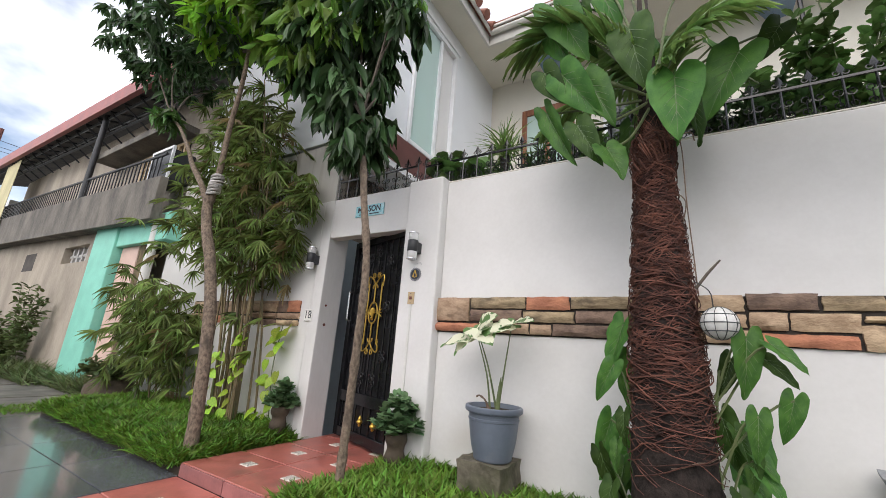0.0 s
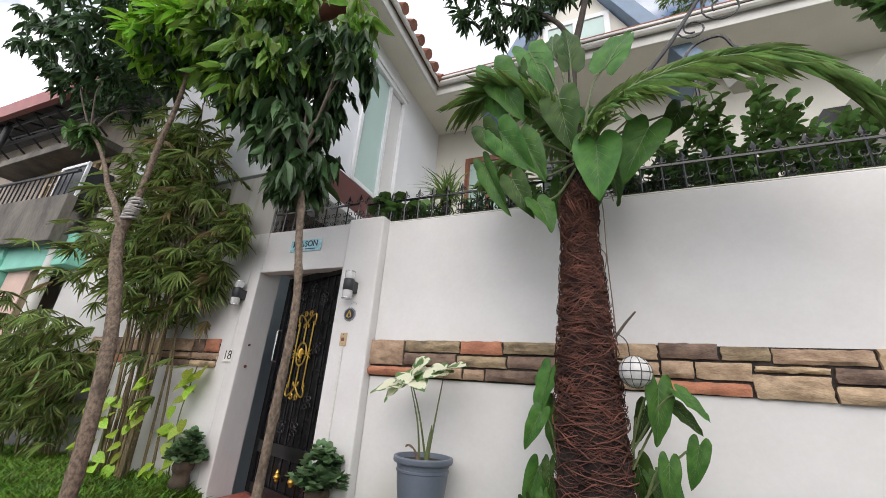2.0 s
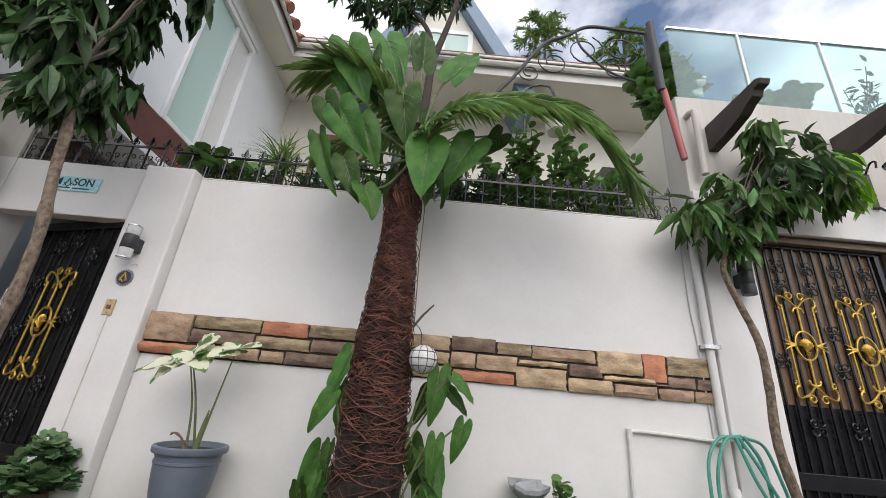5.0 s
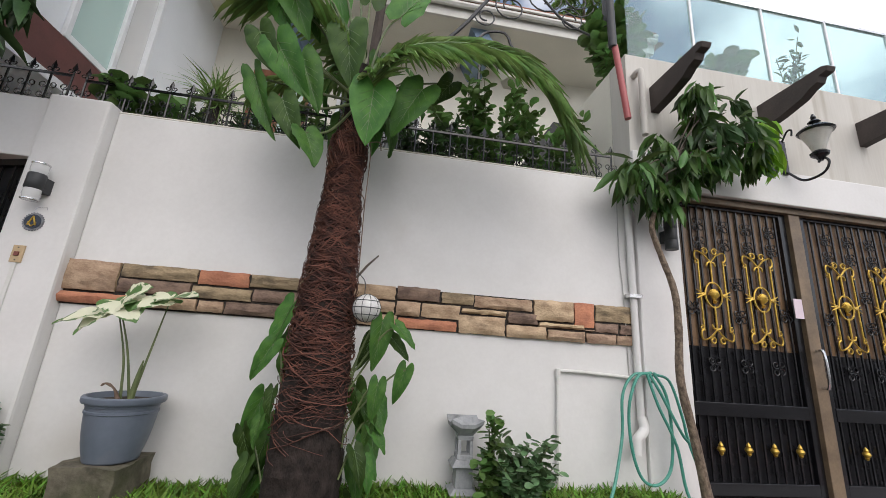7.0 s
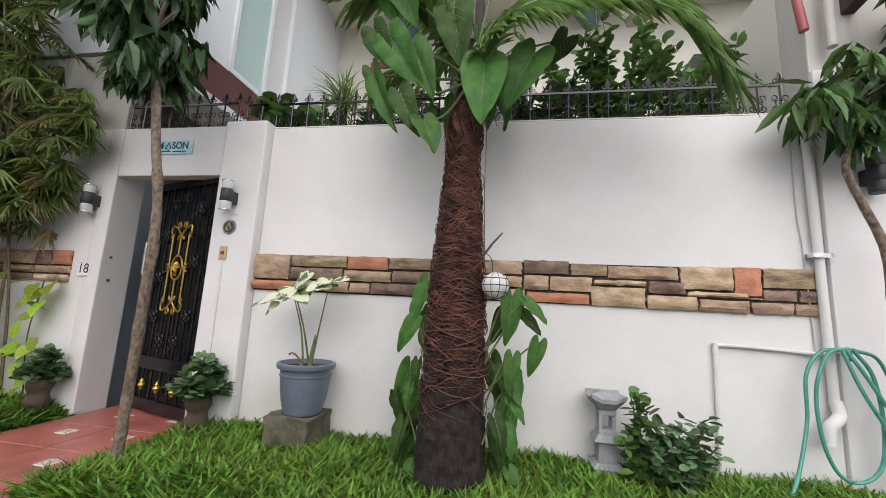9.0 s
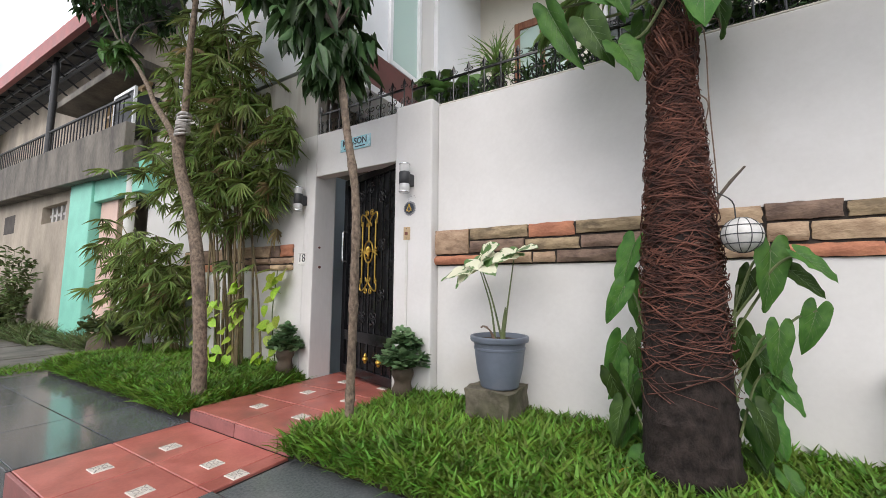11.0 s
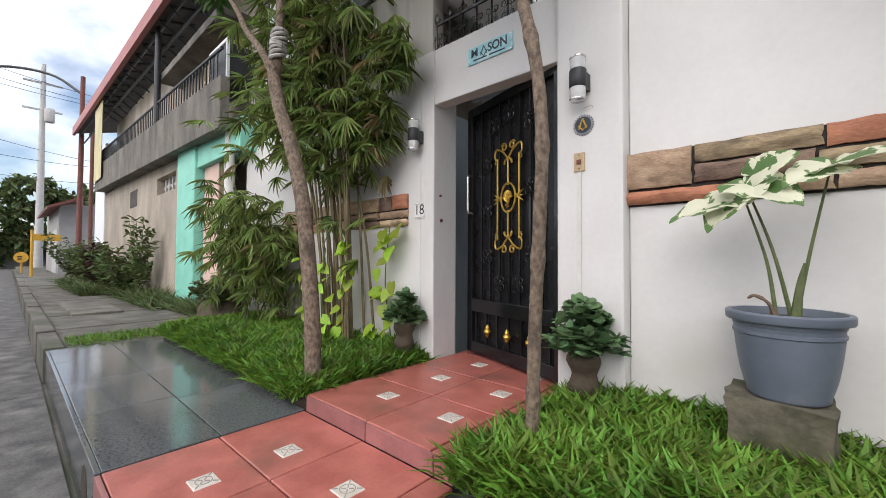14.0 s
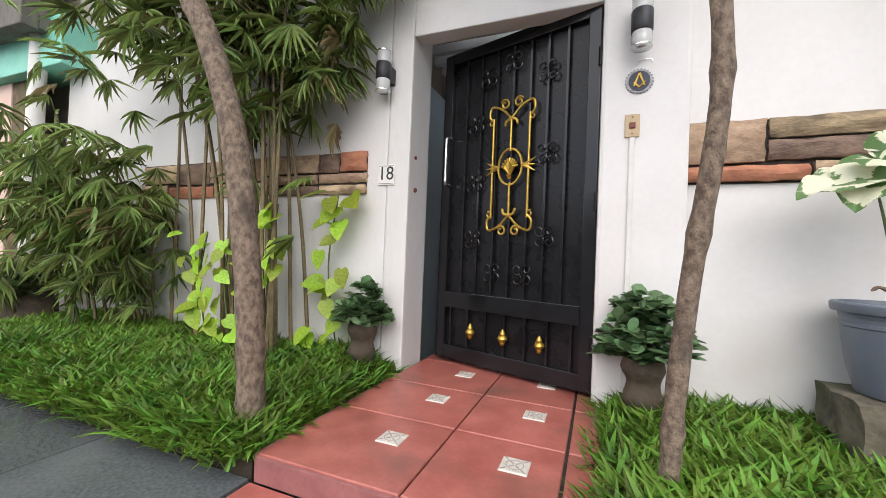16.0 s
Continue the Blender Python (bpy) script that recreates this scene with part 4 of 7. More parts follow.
leaf1 = gate_leaf("metal_gate", "black painted steel gate standing ajar with gilt ornaments", (1.045, 0.02, 0.03), 180 - 17.6, 1.105, 2.165, [(0.545, 1.303)], (0.30, 0.55, 0.80), (0.19, 0.31, 0.425, 0.545, 0.665, 0.79, 0.91),
                  ((0.31, 1.86), (0.545, 1.98), (0.73, 1.92), (0.30, 1.36), (0.82, 1.62), (0.82, 1.22), (0.30, 0.86), (0.82, 0.84), (0.44, 0.62), (0.66, 0.62)), "black_sheet")
part("handle", Geo().tube(bend([(1.035, 0.02, 1.22), (1.035, 0.065, 1.23), (1.035, 0.07, 1.28), (1.035, 0.07, 1.50), (1.035, 0.065, 1.55), (1.035, 0.02, 1.56)], 4), 0.011, 8), "steel", leaf1, "bright steel pull handle", smooth=True)
for z in (0.25, 1.05, 1.85):
    part("hinge", Geo().tube([(-0.002, 0.03, z - 0.05), (-0.002, 0.03, z + 0.05)], 0.014, 8), "black_iron", leaf1, smooth=True)
bars2 = tuple(0.11 + 0.086 * i for i in range(13))
roses2 = tuple((x, z) for x in (0.2, 0.46, 0.72, 0.98) for z in (2.3, 2.12)) + tuple((x, 1.02) for x in (0.3, 0.62, 0.94)) + ((0.14, 1.5), (1.1, 1.5), (0.63, 1.75), (0.63, 1.45))
gate_leaf("metal_gate", "black steel and wood gate leaf with gilt ornaments", (7.47, 0.12, 0.04), 180, 1.26, 2.55, [(0.385, 1.63), (0.89, 1.63)], (0.22, 0.47, 0.72, 0.98), bars2, roses2, "wood_panel", 1.17, 0.6, 0.35)
gate_leaf("metal_gate", "black steel and wood gate leaf with gilt ornaments", (8.9, 0.12, 0.04), 180, 1.29, 2.55, [(0.385, 1.63), (0.89, 1.63)], (0.22, 0.47, 0.72, 0.98), bars2, roses2, "wood_panel", 1.17, 0.6, 0.35)
post2 = thing("gate_post", "brown wooden middle post with a steel handle and paper tag", "post")
part("post", Geo().box(7.478, 0.06, 0.0, 7.602, 0.16, 2.543), "frame_wood", post2, bevel=0.004)
part("handle", Geo().tube(bend([(7.54, 0.06, 0.92), (7.54, 0.0, 0.94), (7.54, 0.0, 1.22), (7.54, 0.06, 1.24)], 4), 0.013, 8), "steel", post2, "bright steel pull handle", smooth=True)
part("paper_tag", Geo().box(7.37, 0.05, 1.52, 7.46, 0.056, 1.7), "paper", post2, "pale pink paper tag")
fr = thing("gate_frame", "weathered brown wooden frame round the double gate", "frame", kind="structure")
part("head", Geo().box(6.19, 0.04, 2.545, 8.86, 0.16, 2.602), "frame_wood", fr, bevel=0.006)
# black sheet paints in the darkness behind the gate leaves
structure("gate_backing", Geo().box(6.19, 0.24, -0.1, 8.86, 0.28, 2.6), "black_sheet", "black sheet standing in for the darkness behind the double gate", "wall")

# ---- old two-storey building on the left ----
YL = -0.18
structure("wall_old", Geo().box(-16.0, YL, ROAD, -8.75, 0.1, 3.05).box(-8.75, YL, 2.64, -7.25, 0.1, 3.05).box(-8.75, YL, ROAD, -7.25, 0.1, 2.26).box(-7.25, YL, ROAD, -6.7, 0.1, 3.05), "old_wall", "weathered unpainted cement wall of an old building", "wall")
structure("wall_old_rear", Geo().box(-16.0, 0.1, ROAD, -4.0, 0.25, 5.6), "old_wall", "shaded rear wall of the old building", "wall")
structure("wall_old_corner", Geo().box(-18.2, YL - 0.02, ROAD, -16.0, 0.2, 4.9), "house_white", "pale end wall of the old building", "wall")
blk = thing("window_blocks", "small opening with pale breeze blocks in the cement wall", "window", kind="structure")
for i in range(5):
    part("bar", Geo().box(-8.6 + i * 0.28, YL + 0.12, 2.26, -8.5 + i * 0.28, YL + 0.18, 2.64), "pole", blk)
part("bar", Geo().box(-8.75, YL + 0.13, 2.42, -7.25, YL + 0.17, 2.48), "pole", blk)
# no hollow here: a flat dark plate carries the shade of an opening
part("recess", Geo().box(-11.7, YL - 0.004, 2.2, -10.8, YL + 0.01, 2.66), "soffit", blk, "thin dark plate painted as a shaded opening")
structure("column_mint", Geo().box(-6.65, YL - 0.12, ROAD, -5.6, 0.1, 2.84), "mint", "peeling mint green painted column", "column", bevel=0.02)
structure("beam_mint", Geo().box(-5.6, YL - 0.08, 2.42, -3.7, 0.1, 2.9), "mint", "mint green painted beam beside the column", "beam", bevel=0.015)
structure("door_peach", Geo().box(-5.55, YL + 0.02, ROAD, -4.85, 0.05, 2.42), "peach", "plain peach painted door panel", "door", bevel=0.01)
g = Geo()
n = 24
xs = [(-4.83 + 0.62 * i / n, YL + 0.03 + 0.025 * (i % 2)) for i in range(n + 1)]
g.add([(x, y, z) for z in (ROAD, 2.42) for x, y in xs], [(i, i + 1, n + 2 + i, n + 1 + i) for i in range(n)])
structure("gate_corrugated", g, "cane", "rusty corrugated metal sheet gate", "gate")
tagged(part("downpipe", Geo().tube([(-4.14, YL - 0.06, ROAD), (-4.14, YL - 0.06, 2.9)], 0.07, 12), "pvc", None, smooth=True), "thick white plastic downpipe beside the wall", "pipe")


def sloped(x0, x1, y0, y1, b0, b1, t0, t1):
    """A long block whose foot and top run from b0, t0 at x0 to b1, t1 at x1."""
    return Geo().add([(x0, y0, b0), (x1, y0, b1), (x1, y1, b1), (x0, y1, b0), (x0, y0, t0), (x1, y0, t1), (x1, y1, t1), (x0, y1, t0)], [(0, 3, 2, 1), (4, 5, 6, 7), (0, 1, 5, 4), (1, 2, 6, 5), (2, 3, 7, 6), (3, 0, 4, 7)])


structure("balcony_slab", sloped(-16.0, -3.9, -0.47, -0.34, 3.12, 2.72, 3.98, 3.48), "old_slab", "stained cement balcony parapet of the old building", "balcony", bevel=0.015)
structure("balcony_floor", sloped(-16.0, -3.9, -0.34, 0.1, 3.13, 2.74, 3.25, 2.86), "old_slab", "underside of the cement balcony", "balcony")
rail = thing("balcony_railing", "dark steel railing with thin bars on the balcony", "railing", kind="structure")
part("top_rail", Geo().tube([(-16.0, -0.42, 4.42), (-4.0, -0.42, 3.92)], 0.028, 6), "dark_grey", rail)
for i in range(72):
    x = -15.9 + i * 0.165
    z = 3.98 - (x + 16.0) * 0.0413
    part("bar", Geo().box(x - 0.009, -0.429, z - 0.02, x + 0.009, -0.411, z + 0.44), "dark_grey", rail)
wup = thing("window_2", "upper window with a light wooden grille", "window", kind="structure")
for i in range(8):
    part("bar", Geo().box(-6.35 + i * 0.25, 0.02, 3.6, -6.28 + i * 0.25, 0.07, 4.5), "beige", wup)
for z in (3.6, 3.9, 4.2, 4.46):
    part("rail", Geo().box(-6.4, 0.015, z, -4.5, 0.075, z + 0.05), "beige", wup)
# dark sheet takes the place of the unlit room behind the grille
part("backing", Geo().box(-6.4, 0.08, 3.6, -4.5, 0.097, 4.5), "dark_grey", wup)
structure("trim_canopy", Geo().box(-8.0, -0.35, 4.62, -4.3, 0.1, 4.76), "old_slab", "thin cement canopy over the upper window", "canopy", bevel=0.01)
ac = thing("air_conditioner", "dark window air conditioner in a white frame", "air conditioner", (-4.5, -0.2, 3.5))
part("body", Geo().box(-0.36, -0.1, 0.05, 0.36, 0.28, 0.62), "dark_grey", ac, bevel=0.01)
for g2 in (Geo().box(-0.4, -0.12, 0.0, 0.4, -0.08, 0.05), Geo().box(-0.4, -0.12, 0.62, 0.4, -0.08, 0.67), Geo().box(-0.4, -0.12, 0.05, -0.36, -0.08, 0.62), Geo().box(0.36, -0.12, 0.05, 0.4, -0.08, 0.62)):
    part("frame", g2, "white_frame", ac)
tagged(part("balcony_post", Geo().tube([(-7.75, -0.42, 3.6), (-7.75, -0.42, 5.72)], 0.06, 10), "dark_grey", None, smooth=True), "grey steel post holding the balcony roof", "post")
tagged(part("yellow_curtain", Geo().add([(x, -0.5 - 0.03 * (i % 2), z) for z in (3.4, 5.9) for i, x in enumerate(np.linspace(-15.9, -14.2, 14))], [(i, i + 1, 15 + i, 14 + i) for i in range(13)]), "yellow_cloth", None, smooth=True), "faded pale yellow curtain hanging at the balcony end", "curtain")
RL, RR = -21.5, -3.6
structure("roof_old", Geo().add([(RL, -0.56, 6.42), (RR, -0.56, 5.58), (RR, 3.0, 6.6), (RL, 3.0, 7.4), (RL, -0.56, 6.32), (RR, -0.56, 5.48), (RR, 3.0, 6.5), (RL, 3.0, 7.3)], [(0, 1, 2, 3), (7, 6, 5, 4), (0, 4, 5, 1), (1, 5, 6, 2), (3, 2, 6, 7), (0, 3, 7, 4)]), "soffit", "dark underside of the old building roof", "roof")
structure("roof_edge", sloped(RL, RR, -0.66, -0.565, 6.22, 5.42, 6.56, 5.72), "roof_red", "faded red metal roof edge and gutter", "roof")
truss = thing("roof_trusses", "dark steel roof trusses and purlins under the eaves", "truss", kind="structure")
for i in range(16):
    x = -15.5 + i * 0.75
    z = 6.36 - (x - RL) * 0.047
    part("truss", Geo().tube([(x, -0.52, z - 0.08), (x, 0.1, z + 0.1)], 0.025, 5), "dark_grey", truss)
    part("web", Geo().tube([(x, -0.5, z - 0.1), (x + 0.1, 0.05, z - 0.5)], 0.02, 5), "dark_grey", truss)
for y, dz in ((-0.4, -0.06), (-0.1, 0.02)):
    part("purlin", Geo().tube([(RL, y, 6.34 + dz), (RR, y, 5.5 + dz)], 0.03, 5), "dark_grey", truss)
part("lower_chord", Geo().tube([(RL, -0.3, 5.9), (RR, -0.3, 5.1)], 0.03, 5), "dark_grey", truss)

# ---- street furniture and distance ----
lamp_pole = thing("street_lamp", "rusty red street pole with a long curved arm", "street lamp", at=(-21.6, -0.35, ROAD))
part("pole", Geo().tube([(0, 0, 0), (0, 0, 9.4)], [0.11, 0.085], 10), "rust", lamp_pole, smooth=True)
part("arm", Geo().tube(bend([(0, 0, 8.6), (-1.4, -1.0, 9.6), (-3.6, -2.6, 10.1), (-6.5, -4.6, 10.0)]), 0.06, 6), "dark_grey", lamp_pole, smooth=True)
part("lamp_head", Geo().box(-7.3, -5.2, 9.86, -6.4, -4.5, 10.02), "pole", lamp_pole, bevel=0.04)
tagged(part("street_post", Geo().tube([(-22.8, 0.15, ROAD), (-22.8, 0.15, 7.2)], 0.08, 8), "rust", None, smooth=True), "second rusty post beside the street lamp", "post")
up = thing("utility_pole", "tall pale concrete utility pole with cross arms", "utility pole", at=(-45, -0.75, ROAD))
part("pole", Geo().tube([(0, 0, 0), (0, 0, 17.6)], [0.3, 0.15], 10), "pole", up, smooth=True)
for z in (13.6, 15.9):
    part("cross_arm", Geo().box(-0.06, -1.2, z, 0.06, 1.2, z + 0.14), "pole", up)
part("transformer", Geo().lathe([(0.3, 0), (0.34, 0.05), (0.34, 1.1), (0.3, 1.15)], (0.5, 0.4, 12.6), 10), "pole", up, smooth=True)
for y0, z0, y1, z1 in ((-2.37, 16.26, 2.84, 15.75), (-2.36, 15.48, 2.84, 15.19), (-2.36, 15.03, 2.85, 14.84), (-2.31, 10.52, 2.35, 9.86), (-2.29, 9.33, 2.35, 9.25), (-2.27, 7.74, 2.37, 7.73)):
    part("cable", Geo().tube([(0.2 - 0.1 * i, y0 + (y1 - y0) * i, z0 + (z1 - z0) * i + 0.25 * (i - 0.5) ** 2) for i in np.linspace(-1.5, 1.8, 12)], 0.022, 4), "dark_grey", up)
sh = thing("corner_shop", "small grey house with a rusty canopy at the street corner", "house", at=(-33, -0.6, ROAD))
part("wall", Geo().box(-5, 0, 0, 5, 6, 4.2), "grey_far", sh)
part("canopy", Geo().add([(-3.5, -0.55, 4.0), (6.5, -0.55, 3.9), (6.5, 0.9, 4.6), (-3.5, 0.9, 4.6), (-3.5, -0.55, 3.85), (6.5, -0.55, 3.75), (6.5, 0.9, 4.45), (-3.5, 0.9, 4.45)], [(0, 1, 2, 3), (7, 6, 5, 4), (0, 4, 5, 1), (1, 5, 6, 2), (3, 2, 6, 7), (0, 3, 7, 4)]), "rust", sh)
part("shutter", Geo().box(1.5, -0.06, 0.1, 4.6, -0.002, 2.8), "pole", sh)
sgn = thing("road_sign", "round yellow sign on a thin post", "sign", at=(-30, -1.93, ROAD))
part("post", Geo().tube([(0, 0, 0), (0, 0, 0.95)], 0.045, 6), "yellow_paint", sgn)
part("disc", Geo().tube([(0.06, -0.02, 1.2), (0.1, -0.03, 1.2)], 0.3, 20), "yellow_paint", sgn)
part("bars", Geo().box(0.103, -0.18, 1.21, 0.112, 0.14, 1.28).box(0.103, -0.16, 1.08, 0.112, 0.12, 1.14), "dark_grey", sgn)
gt = thing("yellow_barrier", "orange painted steel barrier posts at the corner", "barrier", at=(-24, -1.72, ROAD))
part("post", Geo().tube([(0, 0, 0), (0, 0, 2.5)], 0.06, 6), "yellow_paint", gt)
part("bar", Geo().box(-0.05, 0.03, 2.0, 0.05, 0.95, 2.3), "yellow_paint", gt)
structure("wall_street_end", Geo().box(-62, -14, ROAD, -60, 14, 3.2), "grey_far", "far grey wall at the end of the street", "wall")
# unseen wall added across the road to give the reflections something dark
structure("wall_opposite", Geo().box(-45, -12.5, ROAD, 30, -12.2, 3.2), "grey_far", "added grey wall across the road, out of view", "wall")

# ---- fixtures on the garden wall ----
def wall_lamp(at, label, closed=False):
    """Up-and-down light: a dark band with clear ends on a wall plate."""
    o = thing("wall_lamp", label, "wall lamp", at, group="wall lamps")
    part("body", Geo().lathe([(0.046, -0.05), (0.05, -0.045), (0.05, 0.055), (0.046, 0.06)], (0, -0.085, 0), 20), "dark_grey", o, smooth=True)
    part("bracket", Geo().box(-0.045, -0.07, -0.06, 0.045, 0.0, 0.045), "dark_grey", o, bevel=0.004)
    if closed:
        for z0, z1 in ((0.058, 0.14), (-0.13, -0.048)):
            part("sleeve", Geo().lathe([(0.05, z0), (0.052, z0 + 0.004), (0.052, z1 - 0.004), (0.05, z1)], (0, -0.085, 0), 20), "dark_grey", o, smooth=True)
        return o
    for s, z in ((1, 0.06), (-1, -0.05)):
        part("clear_cup", Geo().lathe([(0.044, 0.0), (0.044, 0.012), (0.047, 0.02), (0.047, 0.062), (0.044, 0.066)], (0, -0.085, z if s > 0 else z - 0.066), 20), "clear", o, "clear ribbed acrylic cup", smooth=True)
        part("reflector", Geo().lathe([(0.02, 0.0), (0.038, 0.004), (0.04, 0.02), (0.028, 0.035)], (0, -0.085, z + 0.005 if s > 0 else z - 0.045), 16), "steel", o, smooth=True)
        part("end_cap", Geo().lathe([(0.046, 0.0), (0.05, 0.003), (0.05, 0.009), (0.046, 0.012)], (0, -0.085, z + 0.066 if s > 0 else z - 0.078), 20), "steel", o, smooth=True)
    return o


wall_lamp((1.222, -0.09, 1.935), "dark grey and clear up-and-down lamp on the gate pilaster")
wall_lamp((-0.27, -0.03, 1.92), "dark grey and clear up-and-down lamp beside bamboo")
wall_lamp((6.03, -0.02, 2.12), "dark grey up-and-down lamp beside the double gate", True)

sign = thing("name_sign", "pale blue name plate with dark lettering above the gate", "sign", (0.478, -0.03, 2.444), 0)
part("plate", Geo().box(-0.205, -0.012, -0.066, 0.205, 0.0, 0.066), "sign_blue", sign, bevel=0.003)
text("lettering", "M", 0.09, "ink", sign, (-0.138, -0.0125, 0.014), bold=0.0015)
text("lettering", "SON", 0.095, "ink", sign, (0.075, -0.0125, 0.014), width=0.9, bold=0.0018)
g = Geo()
for s in (-1, 1):
    g.tube([(-0.05, -0.014, 0.048), (-0.05 + s * 0.03, -0.014, -0.02)], 0.003, 4)
    g.tube([(-0.05, -0.014, -0.034), (-0.05 + s * 0.034, -0.014, 0.008)], 0.003, 4)
part("emblem", g, "ink", sign)
part("small_print", Geo().box(-0.15, -0.0135, -0.047, -0.02, -0.0125, -0.036).box(0.0, -0.0135, -0.047, 0.14, -0.0125, -0.036), "ink", sign)
for x in (-0.19, 0.19):
    for z in (-0.052, 0.052):
        part("screw", Geo().tube([(x, -0.012, z), (x, -0.016, z)], 0.005, 8), "steel", sign)

num = thing("house_number", "small white house number plate reading 18", "number plate", (-0.262, -0.033, 1.27))
part("plate", Geo().box(-0.062, -0.01, -0.068, 0.062, 0.002, 0.068), "plate", num, bevel=0.004)
text("digits", "18", 0.125, "dark_grey", num, (0, -0.0105, 0.005), width=0.95)
part("border", Geo().box(-0.056, -0.0115, -0.06, 0.056, -0.0105, -0.056).box(-0.056, -0.0115, 0.056, 0.056, -0.0105, 0.06), "inset_line", num)

med = thing("medallion", "round toothed metal emblem with gold centre mark", "emblem", (1.223, -0.09, 1.68))
rim = []
for i in range(48):
    r = 0.067 if i % 2 else 0.058
    rim.append((r * math.cos(2 * math.pi * i / 48), 0, r * math.sin(2 * math.pi * i / 48)))
part("toothed_rim", Geo().prism(rim, (0, -0.008, 0)), "tin", med)
part("disc", Geo().tube([(0, -0.008, 0), (0, -0.012, 0)], 0.05, 24), "ink", med)
g = Geo()
for s in (-1, 1):
    g.tube([(0, -0.014, 0.038), (s * 0.024, -0.014, -0.026)], 0.005, 5).tube([(0, -0.014, -0.034), (s * 0.026, -0.014, -0.006)], 0.004, 5)
part("centre_mark", g, "gold", med)
part("hanging_wire", Geo().tube(bend([(-0.02, -0.006, 0.06), (0.0, -0.006, 0.1), (0.05, -0.004, 0.11), (0.06, -0.002, 0.09)]), 0.0015, 4), "steel", med)

bell = thing("door_bell", "beige door bell switch in a wall plate", "door bell", (1.198, -0.09, 1.453))
part("plate", Geo().box(-0.034, -0.012, -0.058, 0.034, 0.0, 0.058), "beige", bell, bevel=0.003)
part("button", Geo().box(-0.014, -0.02, -0.014, 0.014, -0.012, 0.014), "rust", bell, "brown push button", bevel=0.002)
for z in (-0.042, 0.042):
    part("screw", Geo().tube([(0, -0.012, z), (0, -0.015, z)], 0.004, 8), "dark_grey", bell)
part("conduit", Geo().box(-0.012, -0.012, -1.35, 0.012, 0.0, -0.06), "pvc", bell, "white cable cover down the pilaster", bevel=0.002)

# bolt holes in the jamb, drawn as short dark rust-coloured stubs
tagged(part("jamb_bolts", Geo().tube([(-0.101, 0.05, 1.395), (-0.09, 0.05, 1.395)], 0.012, 8).tube([(-0.101, 0.06, 1.18), (-0.088, 0.06, 1.18)], 0.015, 8), "rust", None), "rust-coloured stubs standing in for bolt holes in the white jamb", "bolts")

# ---- iron railing on the wall ----
def railing(name, label, x0, x1, y, z, tall=0.27):
    r = thing(name, label, "railing", (x0, y, z))
    w = x1 - x0
    part("top_rail", Geo().box(0, -0.008, tall - 0.01, w, 0.008, tall + 0.008), "black_iron", r)
    part("bottom_rail", Geo().box(0, -0.008, 0.012, w, 0.008, 0.028), "black_iron", r)
    n = max(2, round(w / 0.155))
    picket = Geo().tube([(0, 0, 0.0), (0, 0, tall + 0.03)], 0.008, 5)
    picket.add([(0, 0, tall + 0.115), (0.022, 0, tall + 0.062), (0, 0.009, tall + 0.06), (-0.022, 0, tall + 0.062), (0, -0.009, tall + 0.06), (0, 0, tall + 0.02)],
               [(0, 1, 2), (0, 2, 3), (0, 3, 4), (0, 4, 1), (5, 2, 1), (5, 3, 2), (5, 4, 3), (5, 1, 4)])
    shapes = [("picket", picket)]
    for s in (-1, 1):
        picket.tube(scroll((s * 0.026, 0, tall + 0.04), 0.02, 1.0, 3.4, s, 8), 0.0042, 4)
        shapes.append(("scroll", Geo().tube(scroll((s * 0.034, 0, tall * 0.42 + 0.05), 0.032, 1.2, 3.2, s, 9) + scroll((s * 0.034, 0, tall * 0.42 - 0.04), 0.032, 1.2, 3.2, s, 9)[::-1], 0.0045, 4)))
    first = {}
    for i in range(n + 1):
        x = w * i / n
        for k, (nm, g) in enumerate(shapes):
            if k not in first:
                o = part(nm, g, "black_iron", r, smooth=True)
                first[k] = o.data
            else:
                o = new(nm, first[k])
                o.parent = r
            o.location = (x, 0, 0)
    return r


railing("iron_railing", "black wrought iron railing with spear points on the lintel", -0.15, 1.03, 0.05, 2.648)
railing("iron_railing", "black wrought iron railing with spear points on the long wall", 1.1, 5.62, 0.09, 2.642)

# ---- pipes, hose ----
wp = thing("water_pipe", "thin white water pipe bent along the wall", "pipe")
part("pipe", Geo().tube(bend([(5.02, -0.012, 0.0), (5.02, -0.012, 0.6), (5.025, -0.012, 0.90), (5.05, -0.012, 0.928), (5.3, -0.012, 0.925), (5.74, -0.012, 0.905)], 4), 0.013, 8), "pvc", wp, smooth=True)
part("elbow", Geo().tube([(5.022, -0.012, 0.87), (5.026, -0.012, 0.94)], 0.02, 8), "pvc", wp, smooth=True)
dp = thing("wall_downpipe", "grey and white downpipe with a clamp and bent foot", "pipe")
part("pipe", Geo().tube([(5.68, -0.03, 2.58), (5.70, -0.03, 0.62)], 0.029, 12), "white_wall", dp, smooth=True)
part("clamp", Geo().box(5.63, -0.075, 1.55, 5.75, 0.012, 1.58), "steel", dp)
part("foot", Geo().tube(bend([(5.70, -0.035, 0.62), (5.70, -0.06, 0.54), (5.66, -0.08, 0.50), (5.62, -0.085, 0.46), (5.61, -0.085, 0.36)]), 0.036, 12), "white_wall", dp, "bent white pipe foot", smooth=True)
tagged(part("thin_cable", Geo().tube(bend([(5.60, 0.0, 2.6), (5.60, 0.0, 1.9), (5.62, 0.0, 1.6), (5.64, 0.0, 0.9)]), 0.005, 5), "pole", None), "thin grey cable down the wall", "cable")
